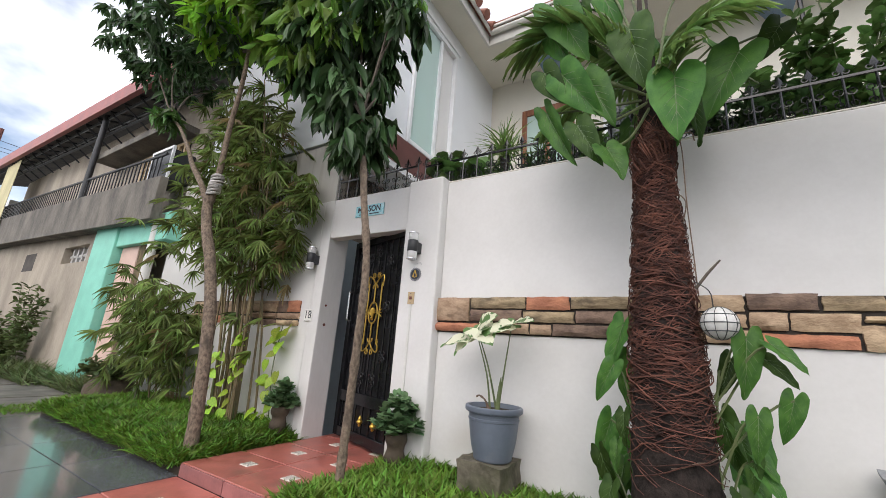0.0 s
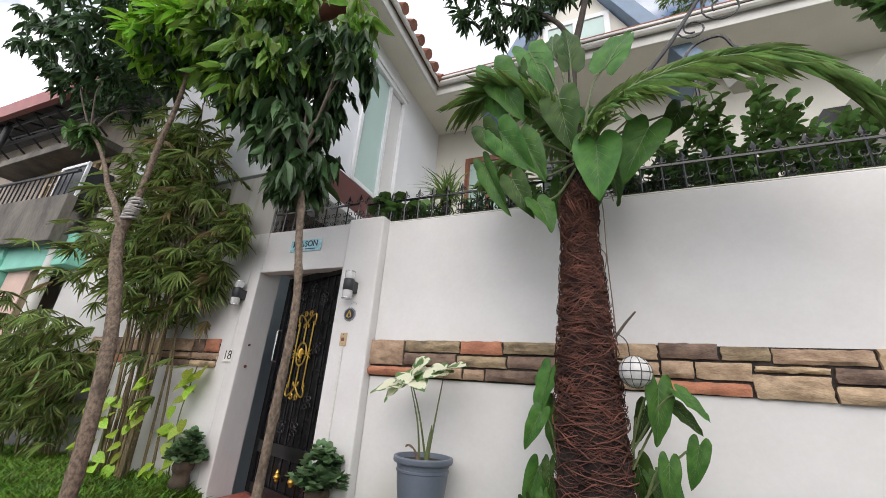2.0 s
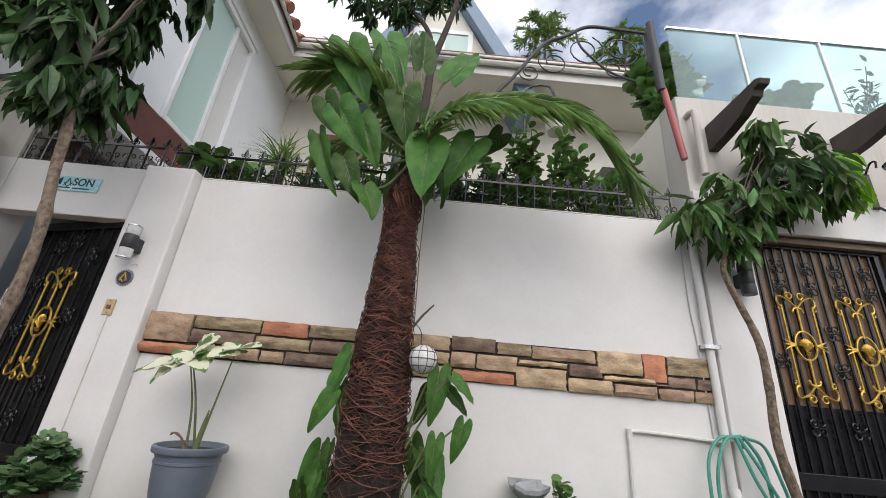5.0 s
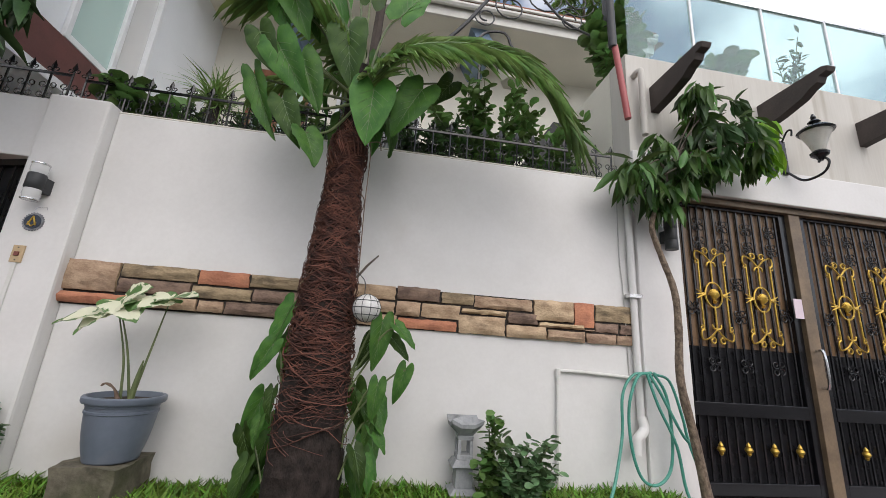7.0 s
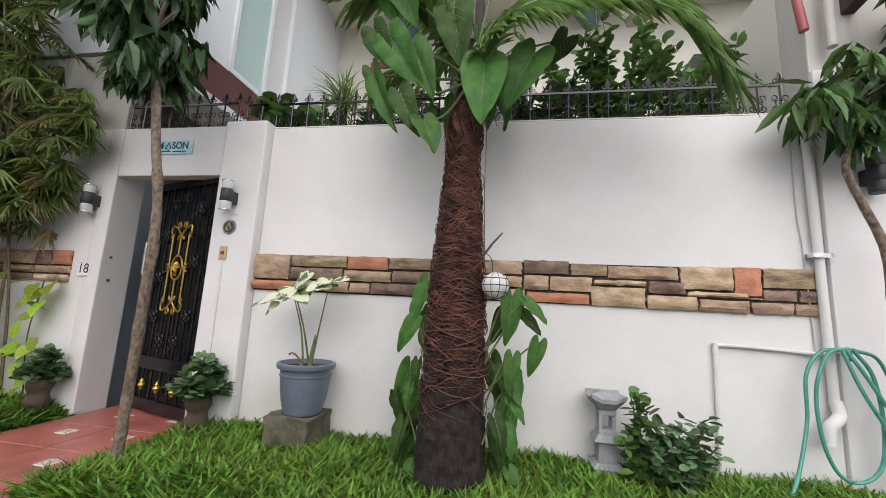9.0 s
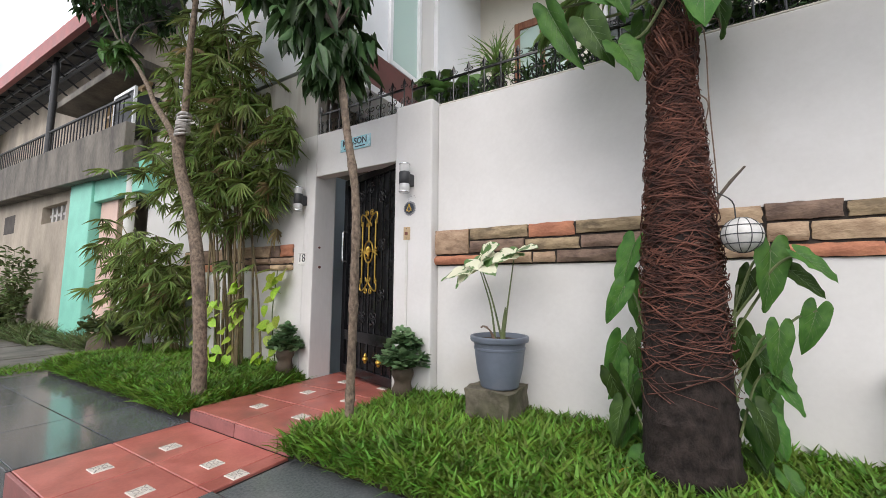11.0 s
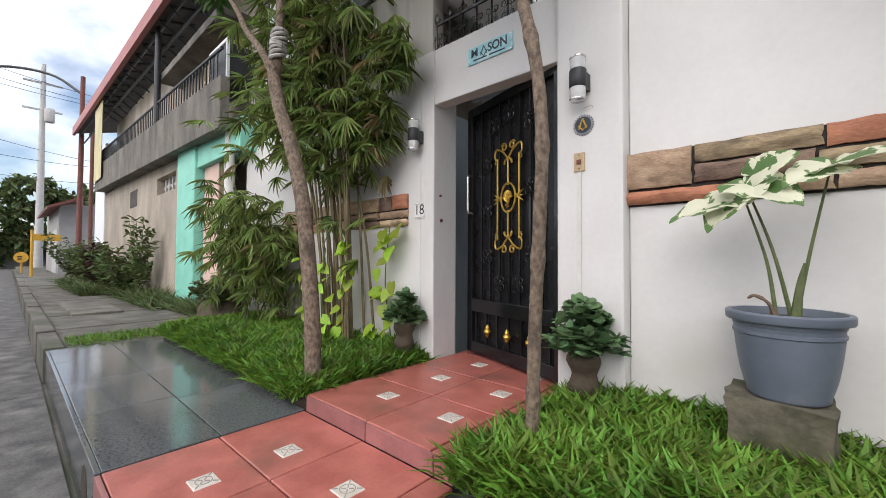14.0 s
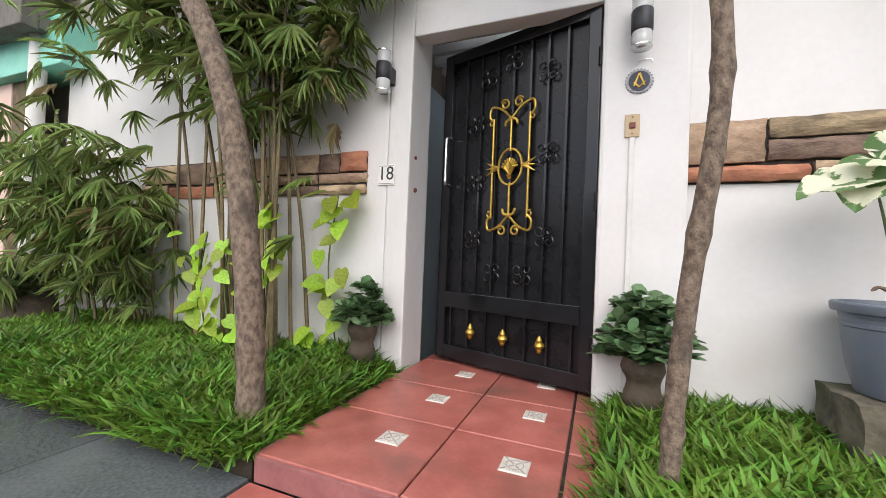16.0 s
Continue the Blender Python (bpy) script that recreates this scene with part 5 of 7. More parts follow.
hose = thing("garden_hose", "looped green garden hose hanging from a tap", "hose")
loops = [bend([(5.74, -0.09, 0.95), (5.60, -0.1, 0.93), (5.50, -0.11, 0.78), (5.47, -0.13, 0.5), (5.36, -0.2, 0.22), (5.24, -0.3, 0.06), (5.22, -0.42, 0.03)]),
         bend([(5.76, -0.1, 0.96), (5.62, -0.13, 0.92), (5.53, -0.14, 0.7), (5.53, -0.15, 0.42), (5.60, -0.15, 0.22), (5.72, -0.15, 0.18), (5.84, -0.14, 0.28), (5.88, -0.13, 0.52), (5.86, -0.12, 0.8), (5.77, -0.11, 0.96)]),
         bend([(5.73, -0.12, 0.95), (5.80, -0.15, 0.8), (5.93, -0.16, 0.55), (5.98, -0.17, 0.48), (5.99, -0.16, 0.5)]),
         bend([(5.70, -0.13, 0.95), (5.76, -0.16, 0.72), (5.88, -0.17, 0.45), (5.92, -0.19, 0.15), (5.95, -0.3, 0.0)]),
         bend([(5.79, -0.1, 0.95), (5.90, -0.12, 0.9), (5.97, -0.14, 0.65), (5.99, -0.16, 0.48), (6.06, -0.2, 0.2), (6.08, -0.26, 0.0)])]
for k, lp in enumerate(loops):
    part("loop", Geo().tube(lp, 0.0112, 8), "hose", hose, smooth=True)
part("tap", Geo().tube([(5.76, 0.0, 0.93), (5.76, -0.1, 0.93)], 0.018, 8).tube([(5.76, -0.09, 0.93), (5.76, -0.1, 0.88)], 0.014, 8), "steel", hose, "worn metal tap")

# ---- wall lantern over the double gate ----
wl2 = thing("wall_lantern", "black cast iron wall lantern with frosted glass bowl", "lantern", (7.41, -0.03, 3.13))
wl2.scale = (0.66, 0.66, 0.76)
part("wall_plate", Geo().box(-0.05, -0.03, -0.28, 0.05, 0.0, 0.2), "black_iron", wl2, bevel=0.008)
part("arm", Geo().tube(bend([(0, -0.03, -0.25), (0.05, -0.2, -0.42), (0.1, -0.42, -0.40), (0.12, -0.5, -0.28), (0.1, -0.44, -0.2), (0.08, -0.4, -0.26)]), 0.016, 8), "black_iron", wl2, smooth=True)
part("top_scroll", Geo().tube(bend([(0, -0.02, 0.18), (0.02, -0.1, 0.3), (0.03, -0.16, 0.3), (0.03, -0.15, 0.22)]), 0.013, 8), "black_iron", wl2, smooth=True)
part("bowl", Geo().lathe([(0.07, -0.12), (0.09, -0.06), (0.12, 0.02), (0.16, 0.1), (0.185, 0.15)], (0.1, -0.42, 0.0), 20), "frost", wl2, "frosted glass bowl", smooth=True)
part("cap", Geo().lathe([(0.2, 0.14), (0.215, 0.16), (0.17, 0.2), (0.07, 0.245), (0.05, 0.27), (0.075, 0.285), (0.05, 0.31), (0.025, 0.33), (0.035, 0.35), (0.012, 0.4)], (0.1, -0.42, 0.0), 20), "black_iron", wl2, smooth=True)
part("base", Geo().lathe([(0.03, -0.24), (0.05, -0.2), (0.1, -0.17), (0.11, -0.14), (0.08, -0.115)], (0.1, -0.42, 0.0), 20), "black_iron", wl2, smooth=True)

# ---- lamp and camera under the soffit ----
cm = thing("ceiling_camera", "small white bullet camera under the soffit", "camera", (1.32, 2.3, 6.62))
part("mount", Geo().tube([(0, 0, 0), (0, 0, -0.1)], 0.05, 10), "white_frame", cm)
part("body", Geo().lathe([(0.05, -0.3), (0.07, -0.28), (0.07, -0.12), (0.05, -0.1)], (0, 0, 0), 12), "white_frame", cm, smooth=True)

# ---- iron arch above the terrace ----
arch = thing("iron_trellis", "black wrought iron arched trellis above the terrace", "trellis", (0, 0.6, 0))
part("arch", Geo().tube(bend([(3.95, 0, 4.3), (4.24, 0, 4.68), (4.62, 0, 5.27), (4.91, 0, 5.46), (5.21, 0, 5.66), (5.62, 0, 5.66), (5.94, 0, 5.64)], 8), 0.022, 8), "dark_grey", arch, smooth=True)
part("post", Geo().tube([(6.01, 0, 3.9), (6.0, 0, 5.7)], 0.07, 8), "dark_grey", arch, smooth=True)
part("lower_rail", Geo().tube(bend([(5.05, 0, 5.55), (5.08, 0, 5.35), (5.2, 0, 5.17), (5.48, 0, 4.91), (5.98, 0, 4.75)], 8), 0.014, 8), "dark_grey", arch, smooth=True)
for c, r, h, s in (((4.75, 0, 5.0), 0.22, 1, 1.0), ((5.15, 0, 5.25), 0.26, -1, 2.0), ((5.6, 0, 5.3), 0.26, 1, 4.0), ((5.5, 0, 4.98), 0.18, -1, 0.5), ((4.45, 0, 4.8), 0.14, 1, 2.5)):
    part("scroll", Geo().tube(scroll(c, r, 1.4, s, h, 20), 0.009, 6), "dark_grey", arch, smooth=True)
tl = thing("terrace_lantern", "pale glass hanging lantern with black frame on the terrace", "lantern", (4.87, 0.9, 4.36))
part("glass_body", Geo().lathe([(0.13, -0.16), (0.2, 0.14)], (0, 0, 0), 6), "frost", tl)
part("cap", Geo().lathe([(0.23, 0.14), (0.2, 0.18), (0.06, 0.3), (0.02, 0.36)], (0, 0, 0), 6), "black_iron", tl)
part("bracket", Geo().tube(bend([(0, 0, 0.36), (-0.1, 0, 0.55), (-0.35, 0, 0.5), (-0.5, 0, 0.25), (-0.4, 0, 0.15)]), 0.016, 6), "black_iron", tl, smooth=True)
part("hook_post", Geo().tube([(-0.4, 0.0, -1.7), (-0.4, 0.0, 0.3)], 0.018, 6), "black_iron", tl)

# ---- plants ----
def rand_dirs(n, down=0.0, flat=1.0):
    d = np.random.normal(0, 1, (n, 3)) * (1, 1, flat)
    d /= np.linalg.norm(d, axis=1, keepdims=True)
    d[:, 2] -= down
    return d


def crown(tree, clumps, material, per=14, length=0.19, width=0.024, down=0.9, name="crown", label=""):
    """Leaf bunches at twig ends within soft ellipsoids: centre, radii, bunches."""
    P, D = [], []
    for c, r, n in clumps:
        q = np.random.normal(0, 1, (n, 3))
        q /= np.linalg.norm(q, axis=1, keepdims=True)
        q *= np.random.uniform(0.35, 1.0, (n, 1)) ** 0.6
        base = np.array(c) + q * r
        for b in base:
            k = np.random.randint(per - 4, per + 5)
            d = rand_dirs(k, down * np.random.uniform(0.5, 1.5))
            P.append(b + np.random.normal(0, 0.02, (k, 3)))
            D.append(d)
    P, D = np.concatenate(P), np.concatenate(D)
    L = np.random.uniform(0.65, 1.2, len(P)) * length
    return foliage(name, material, tree, P, D, L, width * L / length, LANCE, label=label)


def twigs(tree, start, clumps, r=0.012, material="bark_grey"):
    g = Geo()
    for c, rad, n in clumps:
        for k in range(4):
            e = Vector(c) + Vector([random.uniform(-0.7, 0.7) * v for v in rad])
            m = (Vector(start) + e) / 2 + Vector((random.uniform(-0.1, 0.1), random.uniform(-0.1, 0.1), 0.1))
            g.tube(bend([start, m, e], 4), [r * (1 - 0.08 * i) for i in range(9)], 5)
    return part("branch", g, material, tree, smooth=True)


# slender mango tree beside the gate
t1 = thing("mango_tree", "slender mango tree with a bare trunk and drooping crown", "tree")
rings = bend([(1.285, -0.85, -0.1), (1.295, -0.855, 0.3), (1.325, -0.88, 0.72), (1.365, -0.92, 1.1), (1.378, -0.93, 1.38), (1.35, -0.93, 1.7), (1.27, -0.935, 2.08), (1.215, -0.94, 2.4), (1.11, -0.95, 2.9)], 6)
part("trunk", Geo().tube(rings, [0.031 - 0.0001 * i + 0.006 * (1 if i % 9 == 5 else 0) + 0.004 * noise.noise((i * 0.6, 1.0, 4.0)) + 0.01 * max(0, 4 - i) / 4 for i in range(len(rings))], 12), "bark", t1, smooth=True)
clumps1 = [((1.10, -0.95, 2.76), (0.24, 0.24, 0.24), 22), ((0.98, -0.92, 3.15), (0.40, 0.42, 0.34), 46), ((0.72, -0.9, 3.65), (0.62, 0.55, 0.44), 66), ((1.28, -0.9, 3.95), (0.36, 0.4, 0.28), 24), ((0.35, -0.9, 4.15), (0.7, 0.6, 0.4), 50)]
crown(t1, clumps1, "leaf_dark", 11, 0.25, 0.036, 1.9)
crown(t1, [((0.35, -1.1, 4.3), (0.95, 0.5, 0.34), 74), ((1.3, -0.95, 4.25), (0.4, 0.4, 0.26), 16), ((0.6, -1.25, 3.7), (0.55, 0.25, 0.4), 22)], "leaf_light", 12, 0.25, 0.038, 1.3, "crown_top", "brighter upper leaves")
twigs(t1, (1.12, -0.95, 2.9), clumps1[1:])

# forked mango tree with a wrapped graft
t2 = thing("mango_tree", "forked mango tree with plastic wrapped round the fork", "tree")
rings = bend([(-0.29, -1.03, -0.1), (-0.30, -1.03, 0.25), (-0.345, -1.03, 0.65), (-0.43, -1.03, 1.1), (-0.50, -1.03, 1.35), (-0.66, -1.03, 1.72), (-0.84, -1.03, 2.02), (-0.95, -1.03, 2.3), (-0.93, -1.03, 2.45)], 6)
part("trunk", Geo().tube(rings, [0.056 - 0.0001 * i + 0.014 * max(0, 5 - i) / 5 + 0.006 * (1 if i % 13 == 7 else 0) for i in range(len(rings))], 14), "bark", t2, smooth=True)
part("limb", Geo().tube(bend([(-0.93, -1.03, 2.3), (-1.2, -1.03, 2.62), (-1.55, -1.03, 2.95), (-1.75, -1.03, 3.2), (-2.15, -1.03, 3.6), (-2.45, -1.03, 3.8)], 5), [0.036 - 0.0008 * i for i in range(26)], 10), "bark", t2, smooth=True)
part("limb", Geo().tube(bend([(-0.94, -1.03, 2.35), (-0.87, -1.03, 2.7), (-0.87, -1.03, 3.3), (-0.82, -1.03, 3.8), (-0.85, -1.03, 4.4)], 5), [0.038 - 0.0008 * i for i in range(21)], 10), "bark", t2, smooth=True)
g = Geo()
for k in range(9):
    z = 2.47 + 0.022 * k
    g.tube([(-0.905 + 0.004 * k + 0.056 * math.cos(a), -1.03 + 0.056 * math.sin(a), z + 0.02 * math.sin(a + k)) for a in np.linspace(0, 2 * math.pi, 15)], 0.014, 6, False)
part("plastic_wrap", g, "wrap", t2, "crumpled clear plastic wrapped round the fork", smooth=True)
clumps2 = [((-0.9, -1.05, 4.75), (0.95, 0.7, 0.5), 66), ((-2.1, -1.1, 5.3), (1.2, 0.8, 0.6), 70), ((-3.4, -1.1, 5.6), (1.2, 0.8, 0.7), 60), ((-3.0, -0.9, 4.9), (0.8, 0.6, 0.4), 34), ((-4.6, -1.0, 6.4), (1.2, 0.7, 0.8), 46)]
crown(t2, clumps2, "leaf_dark", 12, 0.23, 0.032, 1.1)
crown(t2, [((-0.85, -1.3, 4.62), (0.85, 0.4, 0.22), 40), ((-0.2, -1.3, 4.5), (0.5, 0.35, 0.18), 16)], "leaf_new", 11, 0.27, 0.042, 0.5, "new_growth", "fresh bright green young leaves")
crown(t2, [((-2.5, -1.03, 3.82), (0.26, 0.22, 0.12), 10)], "leaf_mango", 13, 0.22, 0.03, 0.4, "side_shoot")
twigs(t2, (-0.85, -1.03, 4.3), clumps2[:2], 0.022)
twigs(t2, (-2.45, -1.03, 3.8), clumps2[3:4], 0.014)

# small mango tree by the double gate
t3 = thing("mango_tree", "small crooked mango tree beside the hose", "tree")
rings = bend([(6.05, -0.26, -0.06), (5.97, -0.25, 0.5), (5.89, -0.25, 0.92), (5.91, -0.25, 1.3), (5.90, -0.25, 1.6), (5.80, -0.25, 1.9), (5.74, -0.25, 2.12), (5.80, -0.25, 2.3), (5.88, -0.25, 2.55)], 5)
part("trunk", Geo().tube(rings, [0.034 - 0.0004 * i + 0.004 * noise.noise((i * 0.7, 3.0, 1.0)) + 0.014 * max(0, 3 - i) / 3 for i in range(len(rings))], 10), "bark", t3, smooth=True)
clumps3 = [((5.72, -0.3, 2.58), (0.34, 0.28, 0.16), 13), ((6.05, -0.3, 2.82), (0.36, 0.3, 0.22), 16), ((6.5, -0.3, 3.0), (0.38, 0.28, 0.24), 15), ((6.35, -0.3, 3.36), (0.28, 0.22, 0.14), 8), ((5.85, -0.3, 2.42), (0.12, 0.12, 0.1), 4)]
crown(t3, clumps3, "leaf_mango", 9, 0.24, 0.031, 1.3)
# second set on the same clumps; the crown's inner shade is its darker colour
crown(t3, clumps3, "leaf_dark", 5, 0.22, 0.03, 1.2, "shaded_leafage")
crown(t3, [((6.85, -0.38, 3.02), (0.15, 0.12, 0.18), 7)], "leaf_new", 9, 0.24, 0.04, 2.4, "new_growth", "fresh bright green young leaves")
twigs(t3, (5.88, -0.25, 2.5), clumps3, 0.01)

# bamboo palm clump
bb = thing("bamboo_clump", "tall bamboo clump with fans of narrow leaves", "bamboo")
fans = []
for k in range(38):
    x0, y0 = min(random.gauss(-1.2, 0.35), -0.72 - 0.2 * random.random()), random.uniform(-0.35, -0.12)
    if k > 26:
        x0 = random.gauss(-2.3, 0.45)
    top = random.uniform(2.2, 4.6) if k <= 26 else random.uniform(0.9, 1.9)
    lean = min(random.gauss(-0.2, 0.4), 0.3)
    pts = bend([(x0, y0, -0.05), (x0 + lean * 0.25, y0 - 0.05, top * 0.4), (x0 + lean * 0.6, y0 - 0.15, top * 0.75), (x0 + lean, y0 - 0.3, top)], 5)
    part("cane", Geo().tube(pts, [0.014 - 0.0005 * i for i in range(len(pts))], 6), "cane", bb, smooth=True)
    low = 10 if k <= 26 else 5
    for p in pts[low:]:
        for _ in range(2):
            fans.append(p + Vector((random.gauss(0, 0.22), random.gauss(-0.05, 0.16), random.gauss(0, 0.12))))
for c, r, n in (((-0.75, -0.32, 2.0), (0.35, 0.2, 0.35), 28), ((-0.42, -0.3, 2.75), (0.3, 0.16, 0.3), 26), ((-0.26, -0.3, 2.62), (0.16, 0.1, 0.2), 14), ((-0.46, -0.3, 2.3), (0.2, 0.12, 0.26), 22), ((-0.6, -0.28, 1.95), (0.14, 0.1, 0.12), 9), ((-1.1, -0.3, 1.3), (0.5, 0.15, 0.5), 30), ((-1.4, -0.4, 2.5), (0.75, 0.3, 0.6), 54), ((-2.3, -0.4, 3.0), (0.7, 0.3, 0.7), 40), ((-2.7, -0.45, 2.2), (0.5, 0.3, 0.4), 12), ((-2.5, -0.35, 1.15), (0.45, 0.25, 0.42), 30), ((-1.4, -0.35, 3.4), (0.8, 0.3, 0.6), 62)):
    for _ in range(n):
        fans.append(Vector([random.gauss(a, b * 0.55) for a, b in zip(c, r)]))
fans = [f for f in fans if f.x < (-0.1 if f.z > 2.45 else -0.3 if f.z > 1.9 else -0.52) and not (f.x > -1.9 and f.z < 1.6 and random.random() < 0.8) and not (-3.2 < f.x < -1.9 and 1.65 < f.z < 2.0 and random.random() < 0.6)]
P, D, K, U = [], [], [], []
for f in fans:
    f.y = min(f.y, -0.1)
    out = Vector((random.gauss(0.1, 0.8), random.gauss(-0.6, 0.5), random.gauss(-0.75, 0.4))).normalized()
    side = out.cross(Vector((random.gauss(0, 0.35), random.gauss(0, 0.35), 1))).normalized()
    top = side.cross(out)
    dry, n = random.random() < 0.06, random.randint(7, 11)
    for j in range(n):
        a = (2 * j / (n - 1) - 1) * 1.2 + random.gauss(0, 0.06)
        P.append(f)
        D.append(out * math.cos(a) + side * math.sin(a) + Vector((0, 0, -0.12 - 0.2 * random.random())))
        K.append(dry)
        U.append(top)
P, D, K, U = np.array([tuple(p) for p in P]), np.array([tuple(d) for d in D]), np.array(K), np.array([tuple(u) for u in U])
for nm, mt, sel in (("leafage", "leaf_bamboo", ~K), ("dry_leafage", "leaf_dry", K)):
    L = np.random.uniform(0.17, 0.29, sel.sum())
    tagged(foliage(nm, mt, bb, P[sel], D[sel], L, 0.0105, LANCE, lift=U[sel]), "yellow dry leaves" if nm == "dry_leafage" else "narrow green leaves in fans", kind="stuff")

# lime pothos on the canes and wall
LIME = bpy.data.meshes.new("leaf")
LIME.from_pydata([(0, 0, 0), (0.3, 0, -0.03), (0.05, -0.36, 0.05), (0.05, 0.36, 0.05), (0.3, -0.42, 0.06), (0.3, 0.42, 0.06), (0.62, 0, -0.05), (0.62, -0.30, 0.03), (0.62, 0.30, 0.03), (1, 0, -0.12), (-0.1, -0.2, 0.03), (-0.1, 0.2, 0.03)], [],
                 [(0, 10, 2), (0, 3, 11), (0, 2, 4, 1), (0, 1, 5, 3), (1, 4, 7, 6), (1, 6, 8, 5), (6, 7, 9), (6, 9, 8)])
LIME.shade_smooth()
LIME.materials.append(M["leaf_lime"])


def lime_leaf(base, way, size):
    o = new("leaf", LIME)
    o.parent = po
    x = Vector(way).normalized()
    z = Vector((random.gauss(0, 0.4), -1.0, 0.6))
    z = (z - x * z.dot(x)).normalized()
    o.matrix_basis = Matrix.Translation(base) @ Matrix((x, z.cross(x), z)).transposed().to_4x4() @ Matrix.Diagonal((size, size, size, 1))


po = thing("pothos_vine", "lime green pothos vine climbing the canes and wall", "vine")
for k, (x, y, z0, z1) in enumerate(((-0.62, -0.1, 0.15, 1.15), (-0.95, -0.3, 0.1, 1.05), (-1.25, -0.38, 0.1, 0.95), (-1.6, -0.3, 0.15, 0.85))):
    vine = bend([(x + 0.05, y, z0), (x - 0.03, y, (z0 + z1) / 2), (x + 0.03, y, z1)], 6)
    part("stem", Geo().tube(vine, 0.006, 5), "stalk", po, smooth=True)
    for j in range(18):
        z = random.uniform(z0, z1)
        lime_leaf((x + random.gauss(0, 0.07), y - random.uniform(0.0, 0.08), z), (random.gauss(0, 0.8), random.gauss(-0.5, 0.5), random.gauss(-0.8, 0.4)), random.uniform(0.085, 0.155))
for b, d, q in (((-0.5, -0.1, 1.12), (0.5, -0.5, -0.3), 0.21), ((-0.6, -0.1, 1.05), (-0.2, -0.6, -0.6), 0.18), ((-0.72, -0.12, 1.15), (-0.3, -0.6, -0.2), 0.17), ((-0.55, -0.12, 0.95), (0.3, -0.6, -0.7), 0.17)):
    lime_leaf(b, d, q)


# ---- palm with aerial roots and climbing philodendron ----
palm = thing("palm_tree", "dark palm trunk wrapped in reddish aerial roots", "palm tree", (3.284, -0.55, 0))
prof = [(0.225, -0.1), (0.215, 0.1), (0.2, 0.4), (0.185, 0.75), (0.165, 1.1), (0.142, 1.4), (0.12, 1.7), (0.1, 1.95), (0.088, 2.15), (0.082, 2.3), (0.078, 2.36), (0.062, 2.42), (0.058, 2.7), (0.05, 2.95)]
nn, verts = 28, []
for i in range(124):
    z = -0.1 + 3.05 * i / 123
    r = np.interp(z, [h for _, h in prof], [q for q, _ in prof])
    ringy = (0.008 if i % 3 == 0 else 0.0) + 0.006 * noise.noise((i * 0.8, 2.0, 5.0))
    for a in range(nn):
        c, q = math.cos(2 * math.pi * a / nn), math.sin(2 * math.pi * a / nn)
        rr = r + ringy * (0.6 + 0.8 * noise.noise((c * 2, q * 2, i * 0.31))) + 0.012 * noise.noise((c * 2.2, q * 2.2, z * 7)) + 0.006 * noise.noise((c * 6, q * 6, z * 16))
        verts.append((c * rr, q * rr, z))
part("trunk", Geo().add(verts, [(i * nn + a, i * nn + (a + 1) % nn, (i + 1) * nn + (a + 1) % nn, (i + 1) * nn + a) for i in range(123) for a in range(nn)]), "palm_bark", palm, smooth=True)


def trunk_r(z):
    return float(np.interp(z, [h for _, h in prof], [q for q, _ in prof]))


def root_line(z0, a0, span, rise, lift):
    out = []
    for s in np.linspace(0, 1, 10):
        z = z0 + rise * s + 0.03 * noise.noise((z0 * 9, s * 3, a0))
        a = a0 + span * s
        r = trunk_r(z) + lift + 0.01 * abs(noise.noise((s * 4, z0 * 5, a0 * 2)))
        out.append((r * math.cos(a), r * math.sin(a), z))
    return out


g = Geo()
for k in range(2600):
    z0 = random.uniform(0.55, 1.1) if k % 11 == 0 else 2.36 - 1.4 * random.random() ** 1.5
    g.tube(root_line(z0, random.uniform(0, 6.28), random.choice((-1, 1)) * random.uniform(0.7, 2.6), random.uniform(-0.2, 0.2), 0.03 * random.random() ** 2), random.uniform(0.0013, 0.0034), 4)
part("root_mat", g, "root", palm, "dense mat of reddish roots")
tagged(palm.children[-1], kind="stuff")
for k in range(26):
    z0 = random.uniform(0.6, 2.0)
    part("root", Geo().tube(root_line(z0, random.uniform(3.3, 6.1), random.choice((-1, 1)) * random.uniform(0.4, 1.3), random.uniform(-0.2, 0.2), 0.005), random.uniform(0.0014, 0.0028), 5), "root_pale", palm, smooth=True)
g = Geo()
for k in range(90):
    a, z = random.uniform(0, 6.28), random.uniform(2.22, 2.42)
    r = trunk_r(z)
    g.tube(bend([(r * math.cos(a), r * math.sin(a), z), ((r + 0.05) * math.cos(a + 0.3), (r + 0.05) * math.sin(a + 0.3), z - 0.03), ((r + 0.02) * math.cos(a + 0.6), (r + 0.02) * math.sin(a + 0.6), z - 0.12)], 3), 0.004, 4)
tagged(part("root_ruff", g, "root", palm, "tangle of dry roots at the trunk neck"), kind="stuff")
for pts in ([(0.09, -0.05, 2.34), (0.15, -0.05, 2.3), (0.155, -0.05, 1.9), (0.165, -0.05, 1.6), (0.17, -0.03, 1.4)], [(0.1, -0.03, 2.0), (0.15, -0.05, 1.92), (0.13, -0.05, 1.8)], [(0.1, -0.06, 2.32), (0.2, -0.07, 2.34), (0.22, -0.07, 2.28)]):
    part("root", Geo().tube(bend(pts, 5), 0.0035, 5), "root_pale", palm, smooth=True)
part("twig", Geo().tube([(0.16, -0.04, 1.42), (0.22, -0.06, 1.5), (0.28, -0.05, 1.57)], [0.009, 0.008, 0.005], 6), "bark_grey", palm, "short broken twig")


